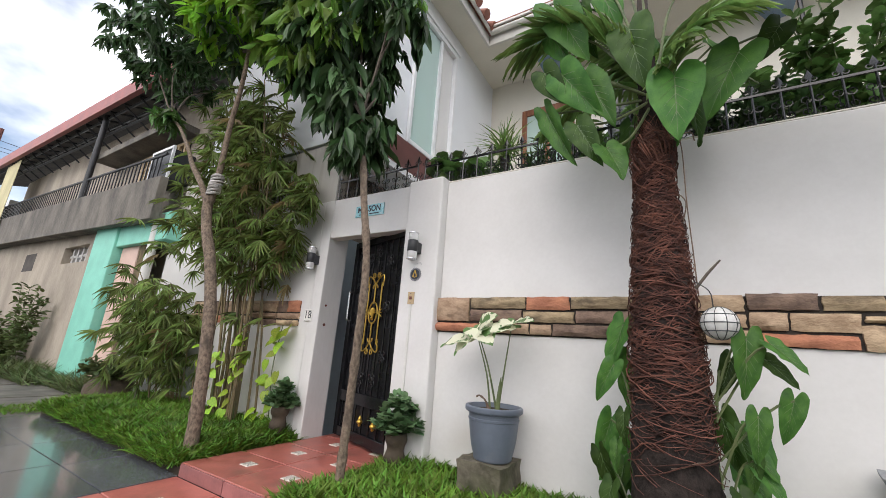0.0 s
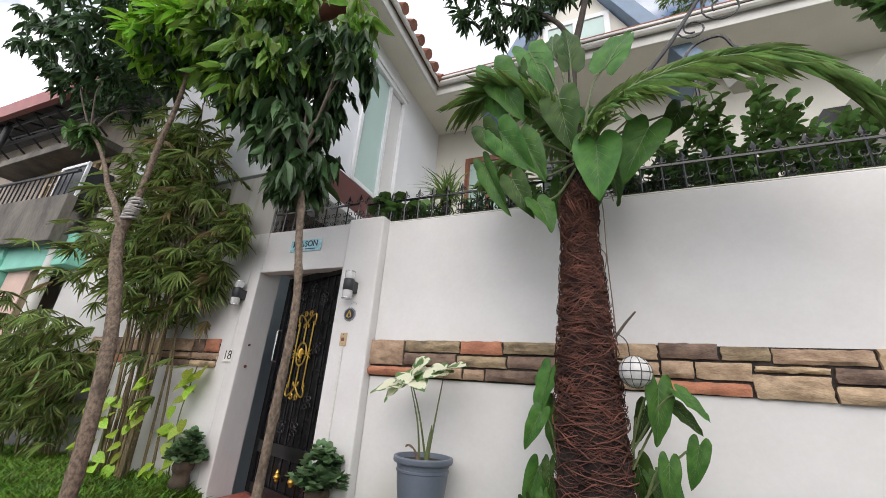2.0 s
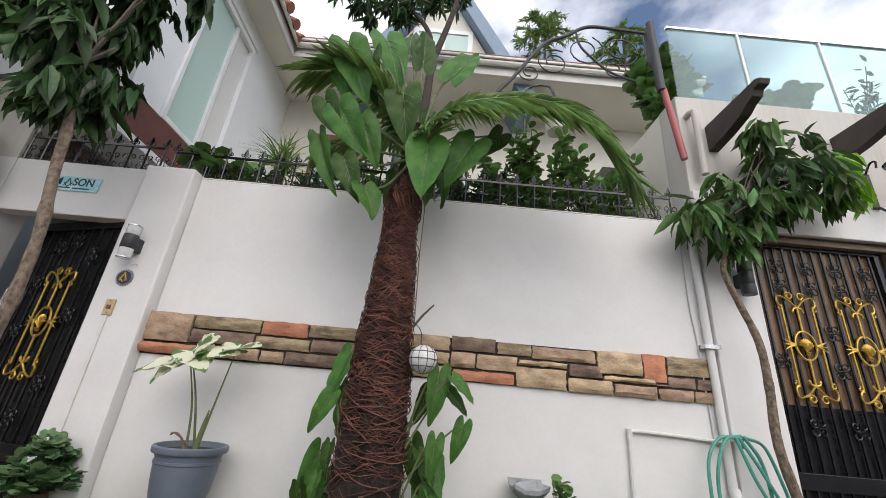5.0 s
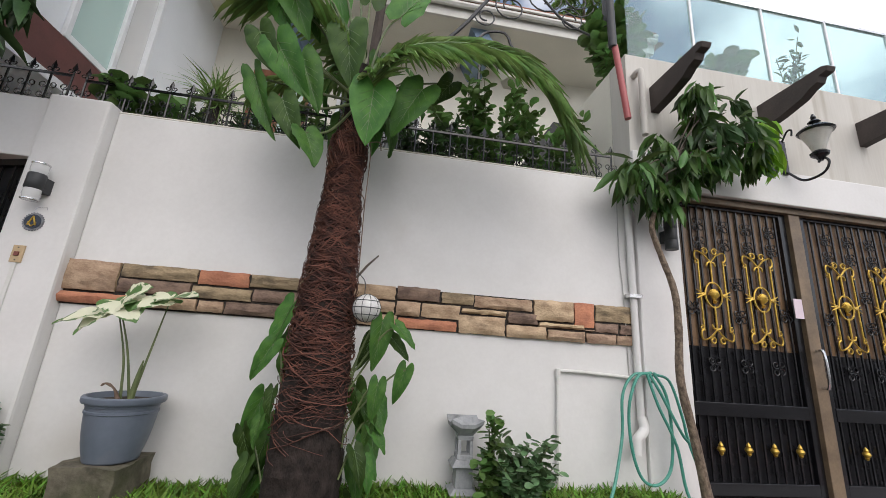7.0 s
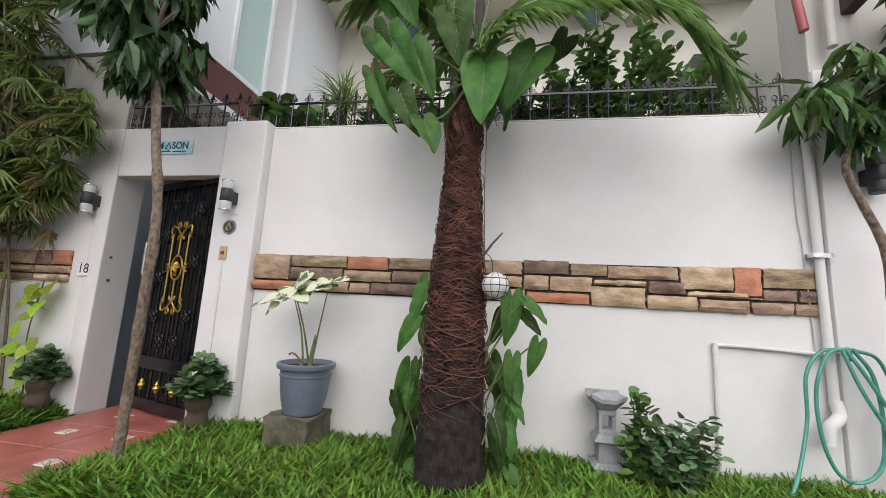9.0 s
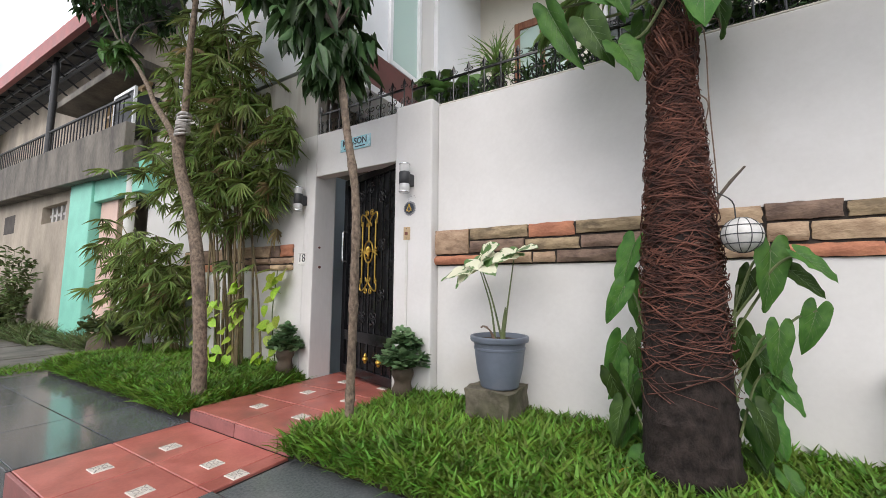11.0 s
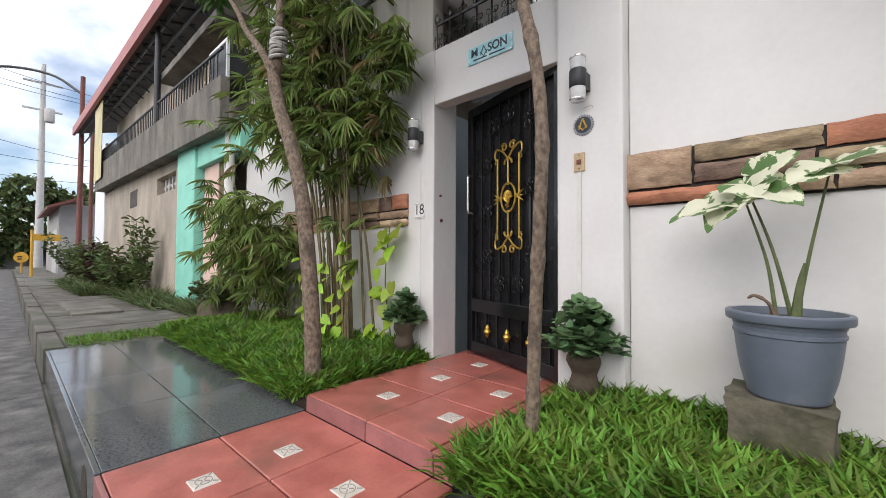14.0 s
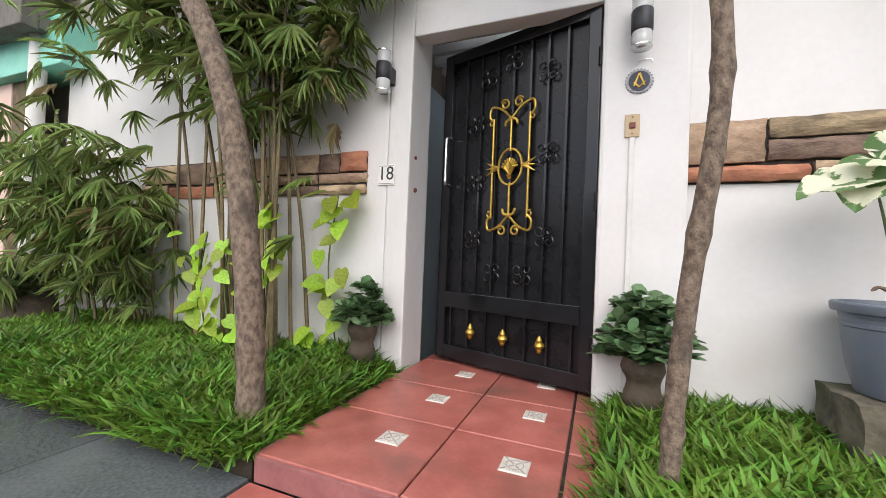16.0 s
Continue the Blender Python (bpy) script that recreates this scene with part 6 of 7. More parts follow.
def frond(parent, pts, n, long, hang, r=0.014, name="frond", tilt=0.0):
    """A feather leaf: a bent midrib with two rows of narrow leaflets."""
    rib = bend(pts, 10)
    o = part(name, Geo().tube(rib, [r * (1 - 0.85 * i / len(rib)) for i in range(len(rib))], 6), "leaf_vein", parent, smooth=True)
    P, D, L = [], [], []
    for i in range(n):
        s = i / (n - 1)
        q = 0.06 + 0.93 * s
        k = min(int(q * (len(rib) - 1)), len(rib) - 2)
        p = rib[k].lerp(rib[k + 1], q * (len(rib) - 1) - k)
        way = (rib[k + 1] - rib[k]).normalized()
        side = (way.cross(Vector((0, 0, 1))).normalized() * (1 - 0.45 * tilt) + Vector((0, 0, -0.75 * tilt))).normalized()
        for sgn in (-1, 1):
            d = way * (0.55 + 0.5 * s) + side * sgn * (0.8 - 0.25 * s) + Vector((0, 0, -hang * (0.7 + 0.9 * s) + random.gauss(0.0, 0.06)))
            P.append(tuple(p))
            D.append(tuple(d))
            L.append(long * ((0.5 + 0.62 * s) if tilt else 0.55 + 0.6 * math.sin(math.pi * min(1, 0.25 + 0.6 * s))) * random.uniform(0.92, 1.08))
    foliage("leaflet_fan", "leaf_palm", o, P, D, np.array(L), 0.0185, LANCE)
    return o


fr1 = [(0.02, -0.02, 2.6), (0.14, -0.2, 2.78), (0.32, -0.29, 2.93), (0.68, -0.3, 3.03), (0.98, -0.3, 3.02), (1.18, -0.3, 2.92), (1.32, -0.3, 2.76)]
frond(palm, fr1, 110, 0.58, 0.14, tilt=1.0)
frond(palm, [(0.0, 0.0, 2.75), (-0.2, -0.05, 3.1), (-0.5, -0.08, 3.35), (-0.85, -0.1, 3.3)], 46, 0.34, 0.18)
frond(palm, [(0.0, 0.0, 2.75), (-0.25, 0.1, 2.9), (-0.5, 0.12, 2.85), (-0.7, 0.1, 2.7)], 26, 0.22, 0.3)
frond(palm, [(0.02, 0.05, 2.8), (0.12, 0.2, 3.2), (0.3, 0.35, 3.5), (0.6, 0.4, 3.6)], 36, 0.3, 0.3)


def heart(name, curl, phase=0.0):
    """A broad arrow-shaped leaf blade, 1 long, from its stalk at the origin along +x, folded along the midrib, with wavy margins and lobes behind the stalk."""
    rows = [(-0.25, 0.19, 0.30), (-0.20, 0.12, 0.39), (-0.12, 0.05, 0.46), (-0.04, 0.0, 0.49), (0.05, 0.0, 0.50), (0.15, 0.0, 0.495), (0.26, 0.0, 0.475), (0.38, 0.0, 0.44), (0.50, 0.0, 0.39), (0.62, 0.0, 0.325), (0.74, 0.0, 0.25), (0.85, 0.0, 0.165), (0.94, 0.0, 0.08), (1.0, 0.0, 0.005)]
    V, F, k = [], [], 6
    for i, (u, inner, outer) in enumerate(rows):
        for s in (-1, 1):
            for j in range(k):
                q = j / (k - 1)
                w = inner + (outer - inner) * q
                rim = 0.03 * math.sin(u * 15 + s * 1.3 + phase) * q * q + 0.012 * math.sin(u * 31 + s + phase * 2) * q
                V.append((u, s * w, 0.34 * w - 0.42 * w * w - curl * max(u, 0) ** 2 + 0.10 * min(u, 0) + rim - 0.012 * math.cos(u * 40 - 14 * w) * q * (1 - q)))
    for i in range(len(rows) - 1):
        for b in (0, k):
            for j in range(k - 1):
                a = i * 2 * k + b + j
                F.append((a, a + 1, a + 2 * k + 1, a + 2 * k) if b else (a, a + 2 * k, a + 2 * k + 1, a + 1))
    me = bpy.data.meshes.new(name)
    me.from_pydata(V, [], F)
    bm = bmesh.new()
    bm.from_mesh(me)
    bmesh.ops.remove_doubles(bm, verts=bm.verts, dist=0.001)
    bm.to_mesh(me)
    bm.free()
    me.shade_smooth()
    me.materials.append(M["leaf_philo"])
    rib = Geo()
    rib.tube([(u, 0, -curl * max(u, 0) ** 2 + 0.004) for u in (-0.02, 0.2, 0.45, 0.7, 0.95)], [0.012, 0.01, 0.008, 0.005, 0.002], 4)
    for u in (0.0, 0.14, 0.28, 0.42, 0.56):
        for s in (-1, 1):
            w = 0.34 * (1 - u * 1.1)
            rib.tube([(u + 0.24 * q, s * w * q, 0.34 * w * q - 0.42 * (w * q) ** 2 - curl * (u + 0.24 * q) ** 2 + 0.005) for q in (0, 0.35, 0.7, 1)], [0.005, 0.004, 0.003, 0.0015], 3)
    rm = bpy.data.meshes.new(name + "_rib")
    rm.from_pydata(rib.v, [], rib.f)
    rm.materials.append(M["leaf_vein"])
    return me, rm


HEARTS = [heart("leaf", 0.1), heart("leaf", 0.26, 2.1), heart("leaf", 0.18, 4.0)]


def big_leaf(parent, base, tip, face, kind=0, wide=1.0):
    b, t = Vector(base), Vector(tip)
    x = (t - b)
    size = x.length / 1.0
    x.normalize()
    z = Vector(face)
    z = (z - x * z.dot(x)).normalized()
    m = Matrix((x, z.cross(x), z)).transposed().to_4x4()
    o = new("leaf", HEARTS[kind][0])
    o.parent = parent
    o.matrix_basis = Matrix.Translation(b - Vector(parent.location)) @ m @ Matrix.Diagonal((size, size * wide, size, 1))
    r = new("midrib", HEARTS[kind][1])
    r.parent = o
    return o


# crown leaves: lobes x, z; tip x, z; depth
CROWN_LEAVES = [(2.67, 3.63, 2.95, 2.96, -0.72), (2.93, 3.85, 3.16, 3.29, -0.6), (3.17, 3.65, 3.12, 4.13, -0.5), (3.29, 3.49, 3.27, 4.15, -0.5), (3.2, 3.11, 3.27, 2.6, -0.82), (3.5, 3.31, 3.75, 3.87, -0.6), (3.43, 2.66, 3.42, 2.17, -0.86), (3.77, 2.74, 3.56, 2.33, -0.8), (3.97, 2.91, 3.81, 2.64, -0.66), (2.64, 2.97, 2.83, 2.59, -0.8),
                (2.76, 2.89, 3.01, 2.46, -0.84), (2.91, 2.85, 3.11, 2.41, -0.78), (2.63, 2.73, 2.85, 2.19, -0.72), (2.86, 2.5, 3.02, 2.15, -0.8), (3.03, 2.29, 3.16, 2.03, -0.8), (2.65, 3.41, 2.82, 3.0, -0.66), (2.88, 3.65, 2.93, 3.09, -0.62)]
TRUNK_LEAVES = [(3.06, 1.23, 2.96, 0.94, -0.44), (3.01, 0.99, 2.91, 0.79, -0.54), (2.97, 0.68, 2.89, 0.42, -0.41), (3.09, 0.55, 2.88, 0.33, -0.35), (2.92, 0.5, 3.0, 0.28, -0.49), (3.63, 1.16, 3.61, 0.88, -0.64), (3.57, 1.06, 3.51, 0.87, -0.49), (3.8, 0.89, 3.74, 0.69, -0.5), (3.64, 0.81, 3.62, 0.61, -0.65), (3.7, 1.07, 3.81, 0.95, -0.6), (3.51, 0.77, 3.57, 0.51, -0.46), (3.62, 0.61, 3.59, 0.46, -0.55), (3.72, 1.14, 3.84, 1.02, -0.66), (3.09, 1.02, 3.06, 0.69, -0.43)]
ph = thing("philodendron", "large glossy philodendron with arrow-shaped leaves in the palm crown", "philodendron", (3.3, -0.6, 2.3))
for k, (x0, z0, x1, z1, y) in enumerate(CROWN_LEAVES):
    x0, z0 = x0 + 0.2 * (x1 - x0), z0 + 0.2 * (z1 - z0)
    upright = z1 > z0
    face = (random.gauss(0, 0.28) + (x0 - 3.3) * 0.5, -1.0, -0.35 if upright else random.uniform(0.1, 0.7))
    big_leaf(ph, (x0, y, z0), (x1, y + (0.08 if upright else -0.05), z1), face, k % 3, (0.52, 0.60, 0.56, 0.42, 0.64, 0.52, 0.72, 0.68, 0.62, 0.58, 0.62, 0.56, 0.34, 0.56, 0.80, 0.54, 0.46)[k])
    part("stalk", Geo().tube(bend([(0.02, 0.03, 0.35), ((x0 - 3.3) * 0.5, (y + 0.6) * 0.5, (z0 - 2.3) * 0.75 + 0.08), (x0 - 3.3, y + 0.6, z0 - 2.3)], 5), [0.011 - 0.0005 * i for i in range(11)], 6), "stalk", ph, smooth=True)
for k in range(11):
    a = random.uniform(0.2, 2.9)
    x0, y, z0 = 3.3 + 0.40 * math.cos(a), -0.55 + 0.3 * math.sin(a), random.uniform(2.6, 3.4)
    big_leaf(ph, (x0, y, z0), (x0 + 0.16 * math.cos(a), y + 0.1 * math.sin(a) - 0.05, z0 - random.uniform(0.22, 0.36)), (math.cos(a), -0.7, 0.5), k % 3, 0.5)
    part("stalk", Geo().tube(bend([(0.02, 0.03, 0.35), ((x0 - 3.3) * 0.5, (y + 0.6) * 0.5, (z0 - 2.3) * 0.7), (x0 - 3.3, y + 0.6, z0 - 2.3)], 4), 0.007, 5), "stalk", ph, smooth=True)
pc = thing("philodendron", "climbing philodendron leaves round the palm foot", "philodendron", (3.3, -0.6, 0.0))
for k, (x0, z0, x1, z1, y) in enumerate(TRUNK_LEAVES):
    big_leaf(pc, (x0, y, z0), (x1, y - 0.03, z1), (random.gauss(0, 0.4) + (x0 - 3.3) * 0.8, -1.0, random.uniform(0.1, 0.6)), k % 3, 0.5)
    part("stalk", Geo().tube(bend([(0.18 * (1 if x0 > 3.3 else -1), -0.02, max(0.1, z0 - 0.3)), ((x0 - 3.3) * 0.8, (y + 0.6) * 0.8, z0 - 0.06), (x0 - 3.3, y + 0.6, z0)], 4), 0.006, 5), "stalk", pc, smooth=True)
for k in range(30):
    s = -1 if k % 2 else 1
    x0, z0 = 3.3 + s * random.uniform(0.22, 0.36), random.uniform(0.12, 0.75)
    y = random.uniform(-0.6, -0.3)
    big_leaf(pc, (x0, y, z0), (x0 + s * random.uniform(0.0, 0.1), y - 0.05, z0 - random.uniform(0.12, 0.21)), (s * 0.6, -1.0, 0.4), k % 3, 0.55)
ball = thing("capiz_ball", "white capiz shell ball with dark seams hanging on the trunk", "lamp", (3.53, -0.66, 1.233))
R = 0.082
part("shell", Geo().lathe([(R * math.sin(a), -R * math.cos(a)) for a in np.linspace(0.05, math.pi - 0.05, 14)], (0, 0, 0), 20), "capiz", ball, smooth=True)
for k in range(5):
    a0 = k * math.pi / 5
    part("seam", Geo().tube([(R * 1.005 * math.sin(a) * math.cos(a0), R * 1.005 * math.sin(a) * math.sin(a0), R * 1.005 * math.cos(a)) for a in np.linspace(0, 2 * math.pi, 25)], 0.0022, 4, False), "dark_grey", ball)
for h in (-0.5, 0.0, 0.5):
    rr = R * 1.005 * math.sqrt(1 - h * h)
    part("seam", Geo().tube([(rr * math.cos(a), rr * math.sin(a), R * h) for a in np.linspace(0, 2 * math.pi, 25)], 0.0028, 4, False), "dark_grey", ball)
part("hook", Geo().tube(bend([(-0.02, 0, R), (-0.03, 0.0, R + 0.08), (-0.09, 0.04, R + 0.14)], 4), 0.003, 5), "dark_grey", ball)

# ---- pot with variegated plant on a block ----
def rough_box(x0, y0, z0, x1, y1, z1, n=6):
    """A box with gridded sides, to be roughened."""
    g = Geo()
    for ax in range(3):
        for end in (0, 1):
            grid = []
            for i in range(n + 1):
                for k in range(n + 1):
                    p = [0, 0, 0]
                    p[ax], p[(ax + 1) % 3], p[(ax + 2) % 3] = end, i / n, k / n
                    grid.append((x0 + (x1 - x0) * p[0], y0 + (y1 - y0) * p[1], z0 + (z1 - z0) * p[2]))
            g.add(grid, [(i * (n + 1) + k, (i + 1) * (n + 1) + k, (i + 1) * (n + 1) + k + 1, i * (n + 1) + k + 1) for i in range(n) for k in range(n)])
    return g


blk2 = tagged(part("concrete_block", rough_box(1.955, -0.42, -0.08, 2.29, -0.08, 0.275), "block", None, weld=True, smooth=True), "mossy rough concrete block standing in the grass", "block")
for v in blk2.data.vertices:
    v.co += Vector((noise.noise(v.co * 9), noise.noise(v.co * 9 + Vector((5, 1, 2))), 0.4 * noise.noise(v.co * 9 + Vector((1, 9, 4))))) * 0.03 - 0.03 * Vector((v.co.x - 2.13, v.co.y + 0.25, 0)) * max(0.0, v.co.z - 0.1)
pot = thing("plant_pot", "blue-grey plastic pot on the concrete block", "pot", (2.15, -0.25, 0.278))
pot.scale = (0.92, 0.92, 1.0)
part("body", Geo().lathe([(0.132, 0.0), (0.142, 0.004), (0.148, 0.012), (0.150, 0.03), (0.160, 0.06), (0.172, 0.105), (0.182, 0.16), (0.190, 0.22), (0.195, 0.27), (0.196, 0.3), (0.2, 0.302), (0.2, 0.315), (0.223, 0.32), (0.228, 0.33), (0.228, 0.352), (0.222, 0.358), (0.205, 0.358), (0.195, 0.33), (0.19, 0.31)], (0, 0, 0), 32), "pot", pot, smooth=True)
part("band", Geo().lathe([(0.194, 0.262), (0.2, 0.266), (0.2, 0.278), (0.195, 0.282)], (0, 0, 0), 32), "pot", pot, smooth=True)
part("soil", Geo().tube([(0, 0, 0.3), (0, 0, 0.325)], 0.19, 20), "soil", pot)
al = thing("variegated_plant", "variegated elephant ear with white-splashed leaves in the pot", "plant", (2.15, -0.25, 0.6))
for pts in ([(-0.03, 0, 0), (-0.06, -0.02, 0.25), (-0.13, -0.06, 0.52)], [(0.02, 0, 0), (-0.04, -0.04, 0.3), (-0.12, -0.08, 0.56)], [(0.03, 0, 0), (0.08, -0.02, 0.3), (0.14, -0.05, 0.62)]):
    part("stalk", Geo().tube(bend(pts, 6), [0.009 - 0.00045 * i for i in range(13)], 8), "stalk", al, smooth=True)
part("sheath", Geo().tube(bend([(0.03, -0.01, 0.0), (0.045, -0.02, 0.15), (0.06, -0.03, 0.24)], 5), [0.02 - 0.0016 * i for i in range(11)], 8), "stalk", al, smooth=True)
part("dry_leaf", Geo().tube(bend([(-0.03, -0.02, 0.0), (-0.055, -0.04, 0.07), (-0.10, -0.05, 0.10), (-0.125, -0.05, 0.085)], 4), [0.014, 0.013, 0.011, 0.008, 0.007, 0.006, 0.009, 0.008, 0.006, 0.006, 0.008, 0.006, 0.003], 5), "root_pale", al, "curled reddish brown dry leaf", smooth=True)
VAR = heart("leaf", 0.15)[0]
VAR.materials.clear()
VAR.materials.append(M["leaf_white"])
for b, t, f in (((-0.13, -0.06, 0.52), (-0.36, -0.16, 0.47), (0.0, -0.4, 1)), ((-0.12, -0.08, 0.56), (-0.24, -0.2, 0.42), (-0.4, -0.6, 0.7)), ((-0.12, -0.08, 0.58), (0.03, -0.2, 0.50), (0.1, -0.7, 0.9)), ((-0.1, -0.06, 0.62), (0.02, -0.12, 0.68), (0.2, -0.8, 0.6)), ((0.14, -0.05, 0.62), (0.3, -0.14, 0.66), (0.1, -0.5, 1)), ((0.14, -0.05, 0.62), (0.02, -0.16, 0.57), (0.1, -0.6, 1))):
    o = new("leaf", VAR)
    o.parent = al
    x = Vector(t) - Vector(b)
    size = x.length * 1.18
    x.normalize()
    z = Vector(f)
    z = (z - x * z.dot(x)).normalized()
    o.matrix_basis = Matrix.Translation(b) @ Matrix((x, z.cross(x), z)).transposed().to_4x4() @ Matrix.Diagonal((size, size * 0.98, size, 1))


# ---- carved stump planters ----
def stump_planter(at, h, r, spread, label):
    o = thing("stump_planter", label, "planter", at, group="stump planters")
    n, vv = 18, []
    for i in range(16):
        z = h * i / 15
        rr = r * (1.0 + 0.12 * math.sin(z * 46) + 0.2 * (z / h) ** 3)
        vv += [(math.cos(2 * math.pi * a / n) * (rr + 0.012 * noise.noise((a * 0.9, z * 14, r * 50))), math.sin(2 * math.pi * a / n) * (rr + 0.012 * noise.noise((a * 0.9, z * 14, r * 80))), z) for a in range(n)]
    part("stump", Geo().add(vv, [(i * n + a, i * n + (a + 1) % n, (i + 1) * n + (a + 1) % n, (i + 1) * n + a) for i in range(15) for a in range(n)] + [tuple(range(15 * n, 16 * n))]), "stump", o, smooth=True)
    P, D = [], []
    for k in range(90):
        c = Vector((random.gauss(0, spread * 0.42), random.gauss(0, spread * 0.36), 0))
        c *= min(1.0, spread * 0.85 / max(c.length, 0.001))
        c.z = h + random.uniform(-0.02, spread * 1.5) * max(0.35, 1 - (c.length / spread) ** 2)
        for j in range(8):
            P.append(tuple(c))
            D.append((random.gauss(0, 1) + c.x * 3, random.gauss(0, 1) + c.y * 3, random.uniform(-0.1, 0.9)))
    foliage("leafage", "leaf_succ", o, P, D, np.random.uniform(0.045, 0.085, len(P)), np.random.uniform(0.02, 0.032, len(P)), OVAL)
    return o


stump_planter((1.27, -0.22, -0.05), 0.36, 0.075, 0.21, "dark carved stump planter with round-leaved plant by the pilaster")
stump_planter((-0.31, -0.17, -0.05), 0.36, 0.075, 0.17, "dark carved stump planter with round-leaved plant by the jamb")

# ---- stone pagoda lantern and shrub ----
pg = thing("stone_lantern", "grey cast stone pagoda lantern in the grass", "stone lantern", (4.27, -0.15, -0.05))


def tier(z0, z1, a, b):
    return Geo().add([(-a, -a, z0), (a, -a, z0), (a, a, z0), (-a, a, z0), (-b, -b, z1), (b, -b, z1), (b, b, z1), (-b, b, z1)], [(0, 3, 2, 1), (4, 5, 6, 7), (0, 1, 5, 4), (1, 2, 6, 5), (2, 3, 7, 6), (3, 0, 4, 7)])


for x in (-0.075, 0.075):
    part("foot", Geo().prism([(x - 0.04, -0.09, 0), (x + 0.04, -0.09, 0), (x * 0.8 + 0.035, -0.08, 0.12), (x * 0.8 - 0.035, -0.08, 0.12)], (0, 0.17, 0)), "lantern", pg, bevel=0.004)
for nm, z0, z1, a, b in (("base", 0.12, 0.17, 0.1, 0.12), ("eave", 0.17, 0.2, 0.125, 0.085), ("storey", 0.2, 0.33, 0.075, 0.07), ("eave", 0.33, 0.37, 0.115, 0.08), ("storey", 0.37, 0.40, 0.07, 0.07), ("storey", 0.49, 0.52, 0.065, 0.07)):
    part(nm, tier(z0, z1, a, b), "lantern", pg, bevel=0.004)
for x in (-0.052, 0.052):
    for y in (-0.052, 0.052):
        part("pillar", Geo().box(x - 0.014, y - 0.014, 0.40, x + 0.014, y + 0.014, 0.49), "lantern", pg, bevel=0.003)
roof_g = Geo()
ring = []
for i in range(16):
    a = 2 * math.pi * i / 16
    m = max(abs(math.cos(a)), abs(math.sin(a)))
    ring.append((math.cos(a) / m, math.sin(a) / m, 1 if i % 4 == 2 else 0))
for r, z, up_ in ((0.06, 0.52, 0), (0.135, 0.575, 0.03), (0.14, 0.60, 0.03), (0.09, 0.615, 0.02), (0.05, 0.64, 0.0)):
    for x, y, c in ring:
        roof_g.v.append((x * r, y * r, z + up_ * c))
roof_g.f += [(i * 16 + a, i * 16 + (a + 1) % 16, (i + 1) * 16 + (a + 1) % 16, (i + 1) * 16 + a) for i in range(4) for a in range(16)] + [tuple(range(64, 80))]
part("roof", roof_g, "lantern", pg)
pg.scale = (0.8, 0.8, 1.0)


def shrub(name, label, at, stems, height, spread, leaf, material, size=(0.05, 0.09), wid=(0.02, 0.034), shape=OVAL):
    o = thing(name, label, "shrub", at)
    P, D = [], []
    for k in range(stems):
        a, q = random.uniform(0, 6.28), random.uniform(0.2, 1)
        tip = Vector((math.cos(a) * spread * q, math.sin(a) * spread * 0.6 * q, height * random.uniform(0.5, 1.05)))
        line = bend([(random.gauss(0, 0.02), random.gauss(0, 0.02), 0), tip * 0.5 + Vector((0, 0, 0.05)), tip], 5)
        part("stem", Geo().tube(line, 0.005, 4), "stalk", o)
        for p in line[3:]:
            for j in range(leaf):
                P.append(tuple(p + Vector((random.gauss(0, 0.02), random.gauss(0, 0.02), random.gauss(0, 0.02)))))
                D.append((random.gauss(0, 1), random.gauss(-0.3, 1), random.gauss(0.25, 0.5)))
    foliage("leafage", material, o, P, D, np.random.uniform(*size, len(P)), np.random.uniform(*wid, len(P)), shape)
    return o


shrub("round_leaf_shrub", "green round-leaved shrub beside the stone lantern", (4.62, -0.28, -0.05), 22, 0.52, 0.3, 4, "leaf_succ")
shrub("round_leaf_shrub", "lighter upright shoot beside the stone lantern", (4.44, -0.3, -0.05), 5, 0.72, 0.14, 4, "leaf_shrub")

# ---- terrace plants ----
yu = thing("spiky_palm", "spiky fan-leaved plant on the terrace", "plant", (1.72, 0.8, 2.5))
part("trunk", Geo().tube([(0, 0, 0), (0, 0, 0.75)], [0.07, 0.06], 8), "palm_bark", yu, smooth=True)
n = 120
d = rand_dirs(n, -0.35)
foliage("leafage", "leaf_palm", yu, np.tile((0, 0, 0.8), (n, 1)) + np.random.normal(0, 0.05, (n, 3)), d, np.random.uniform(0.28, 0.48, n), 0.01, BLADE)
shrub("terrace_shrub", "leafy green shrub behind the railing", (4.55, 0.55, 2.5), 30, 1.25, 0.75, 5, "leaf_shrub", (0.08, 0.14), (0.026, 0.038), OVAL)
shrub("terrace_shrub", "leafy green shrub behind the railing", (5.2, 0.6, 2.5), 16, 1.0, 0.45, 5, "leaf_shrub", (0.08, 0.13), (0.026, 0.036), OVAL)
shrub("terrace_shrub", "low leafy planting behind the railing", (3.85, 0.45, 2.5), 15, 0.7, 0.6, 5, "leaf_dark", (0.1, 0.18), (0.018, 0.03), LANCE)
shrub("terrace_shrub", "feathery low planting behind the railing", (2.3, 0.5, 2.5), 15, 0.65, 0.6, 6, "leaf_dark", (0.1, 0.18), (0.008, 0.014), LANCE)
shrub("terrace_shrub", "broad leaves leaning over the railing", (1.45, 0.35, 2.5), 14, 0.5, 0.4, 3, "leaf_shrub", (0.14, 0.22), (0.06, 0.09), OVAL)
shrub("terrace_shrub", "low leafy planting behind the railing", (3.0, 0.5, 2.5), 13, 0.7, 0.55, 5, "leaf_shrub", (0.1, 0.16), (0.018, 0.03), LANCE)
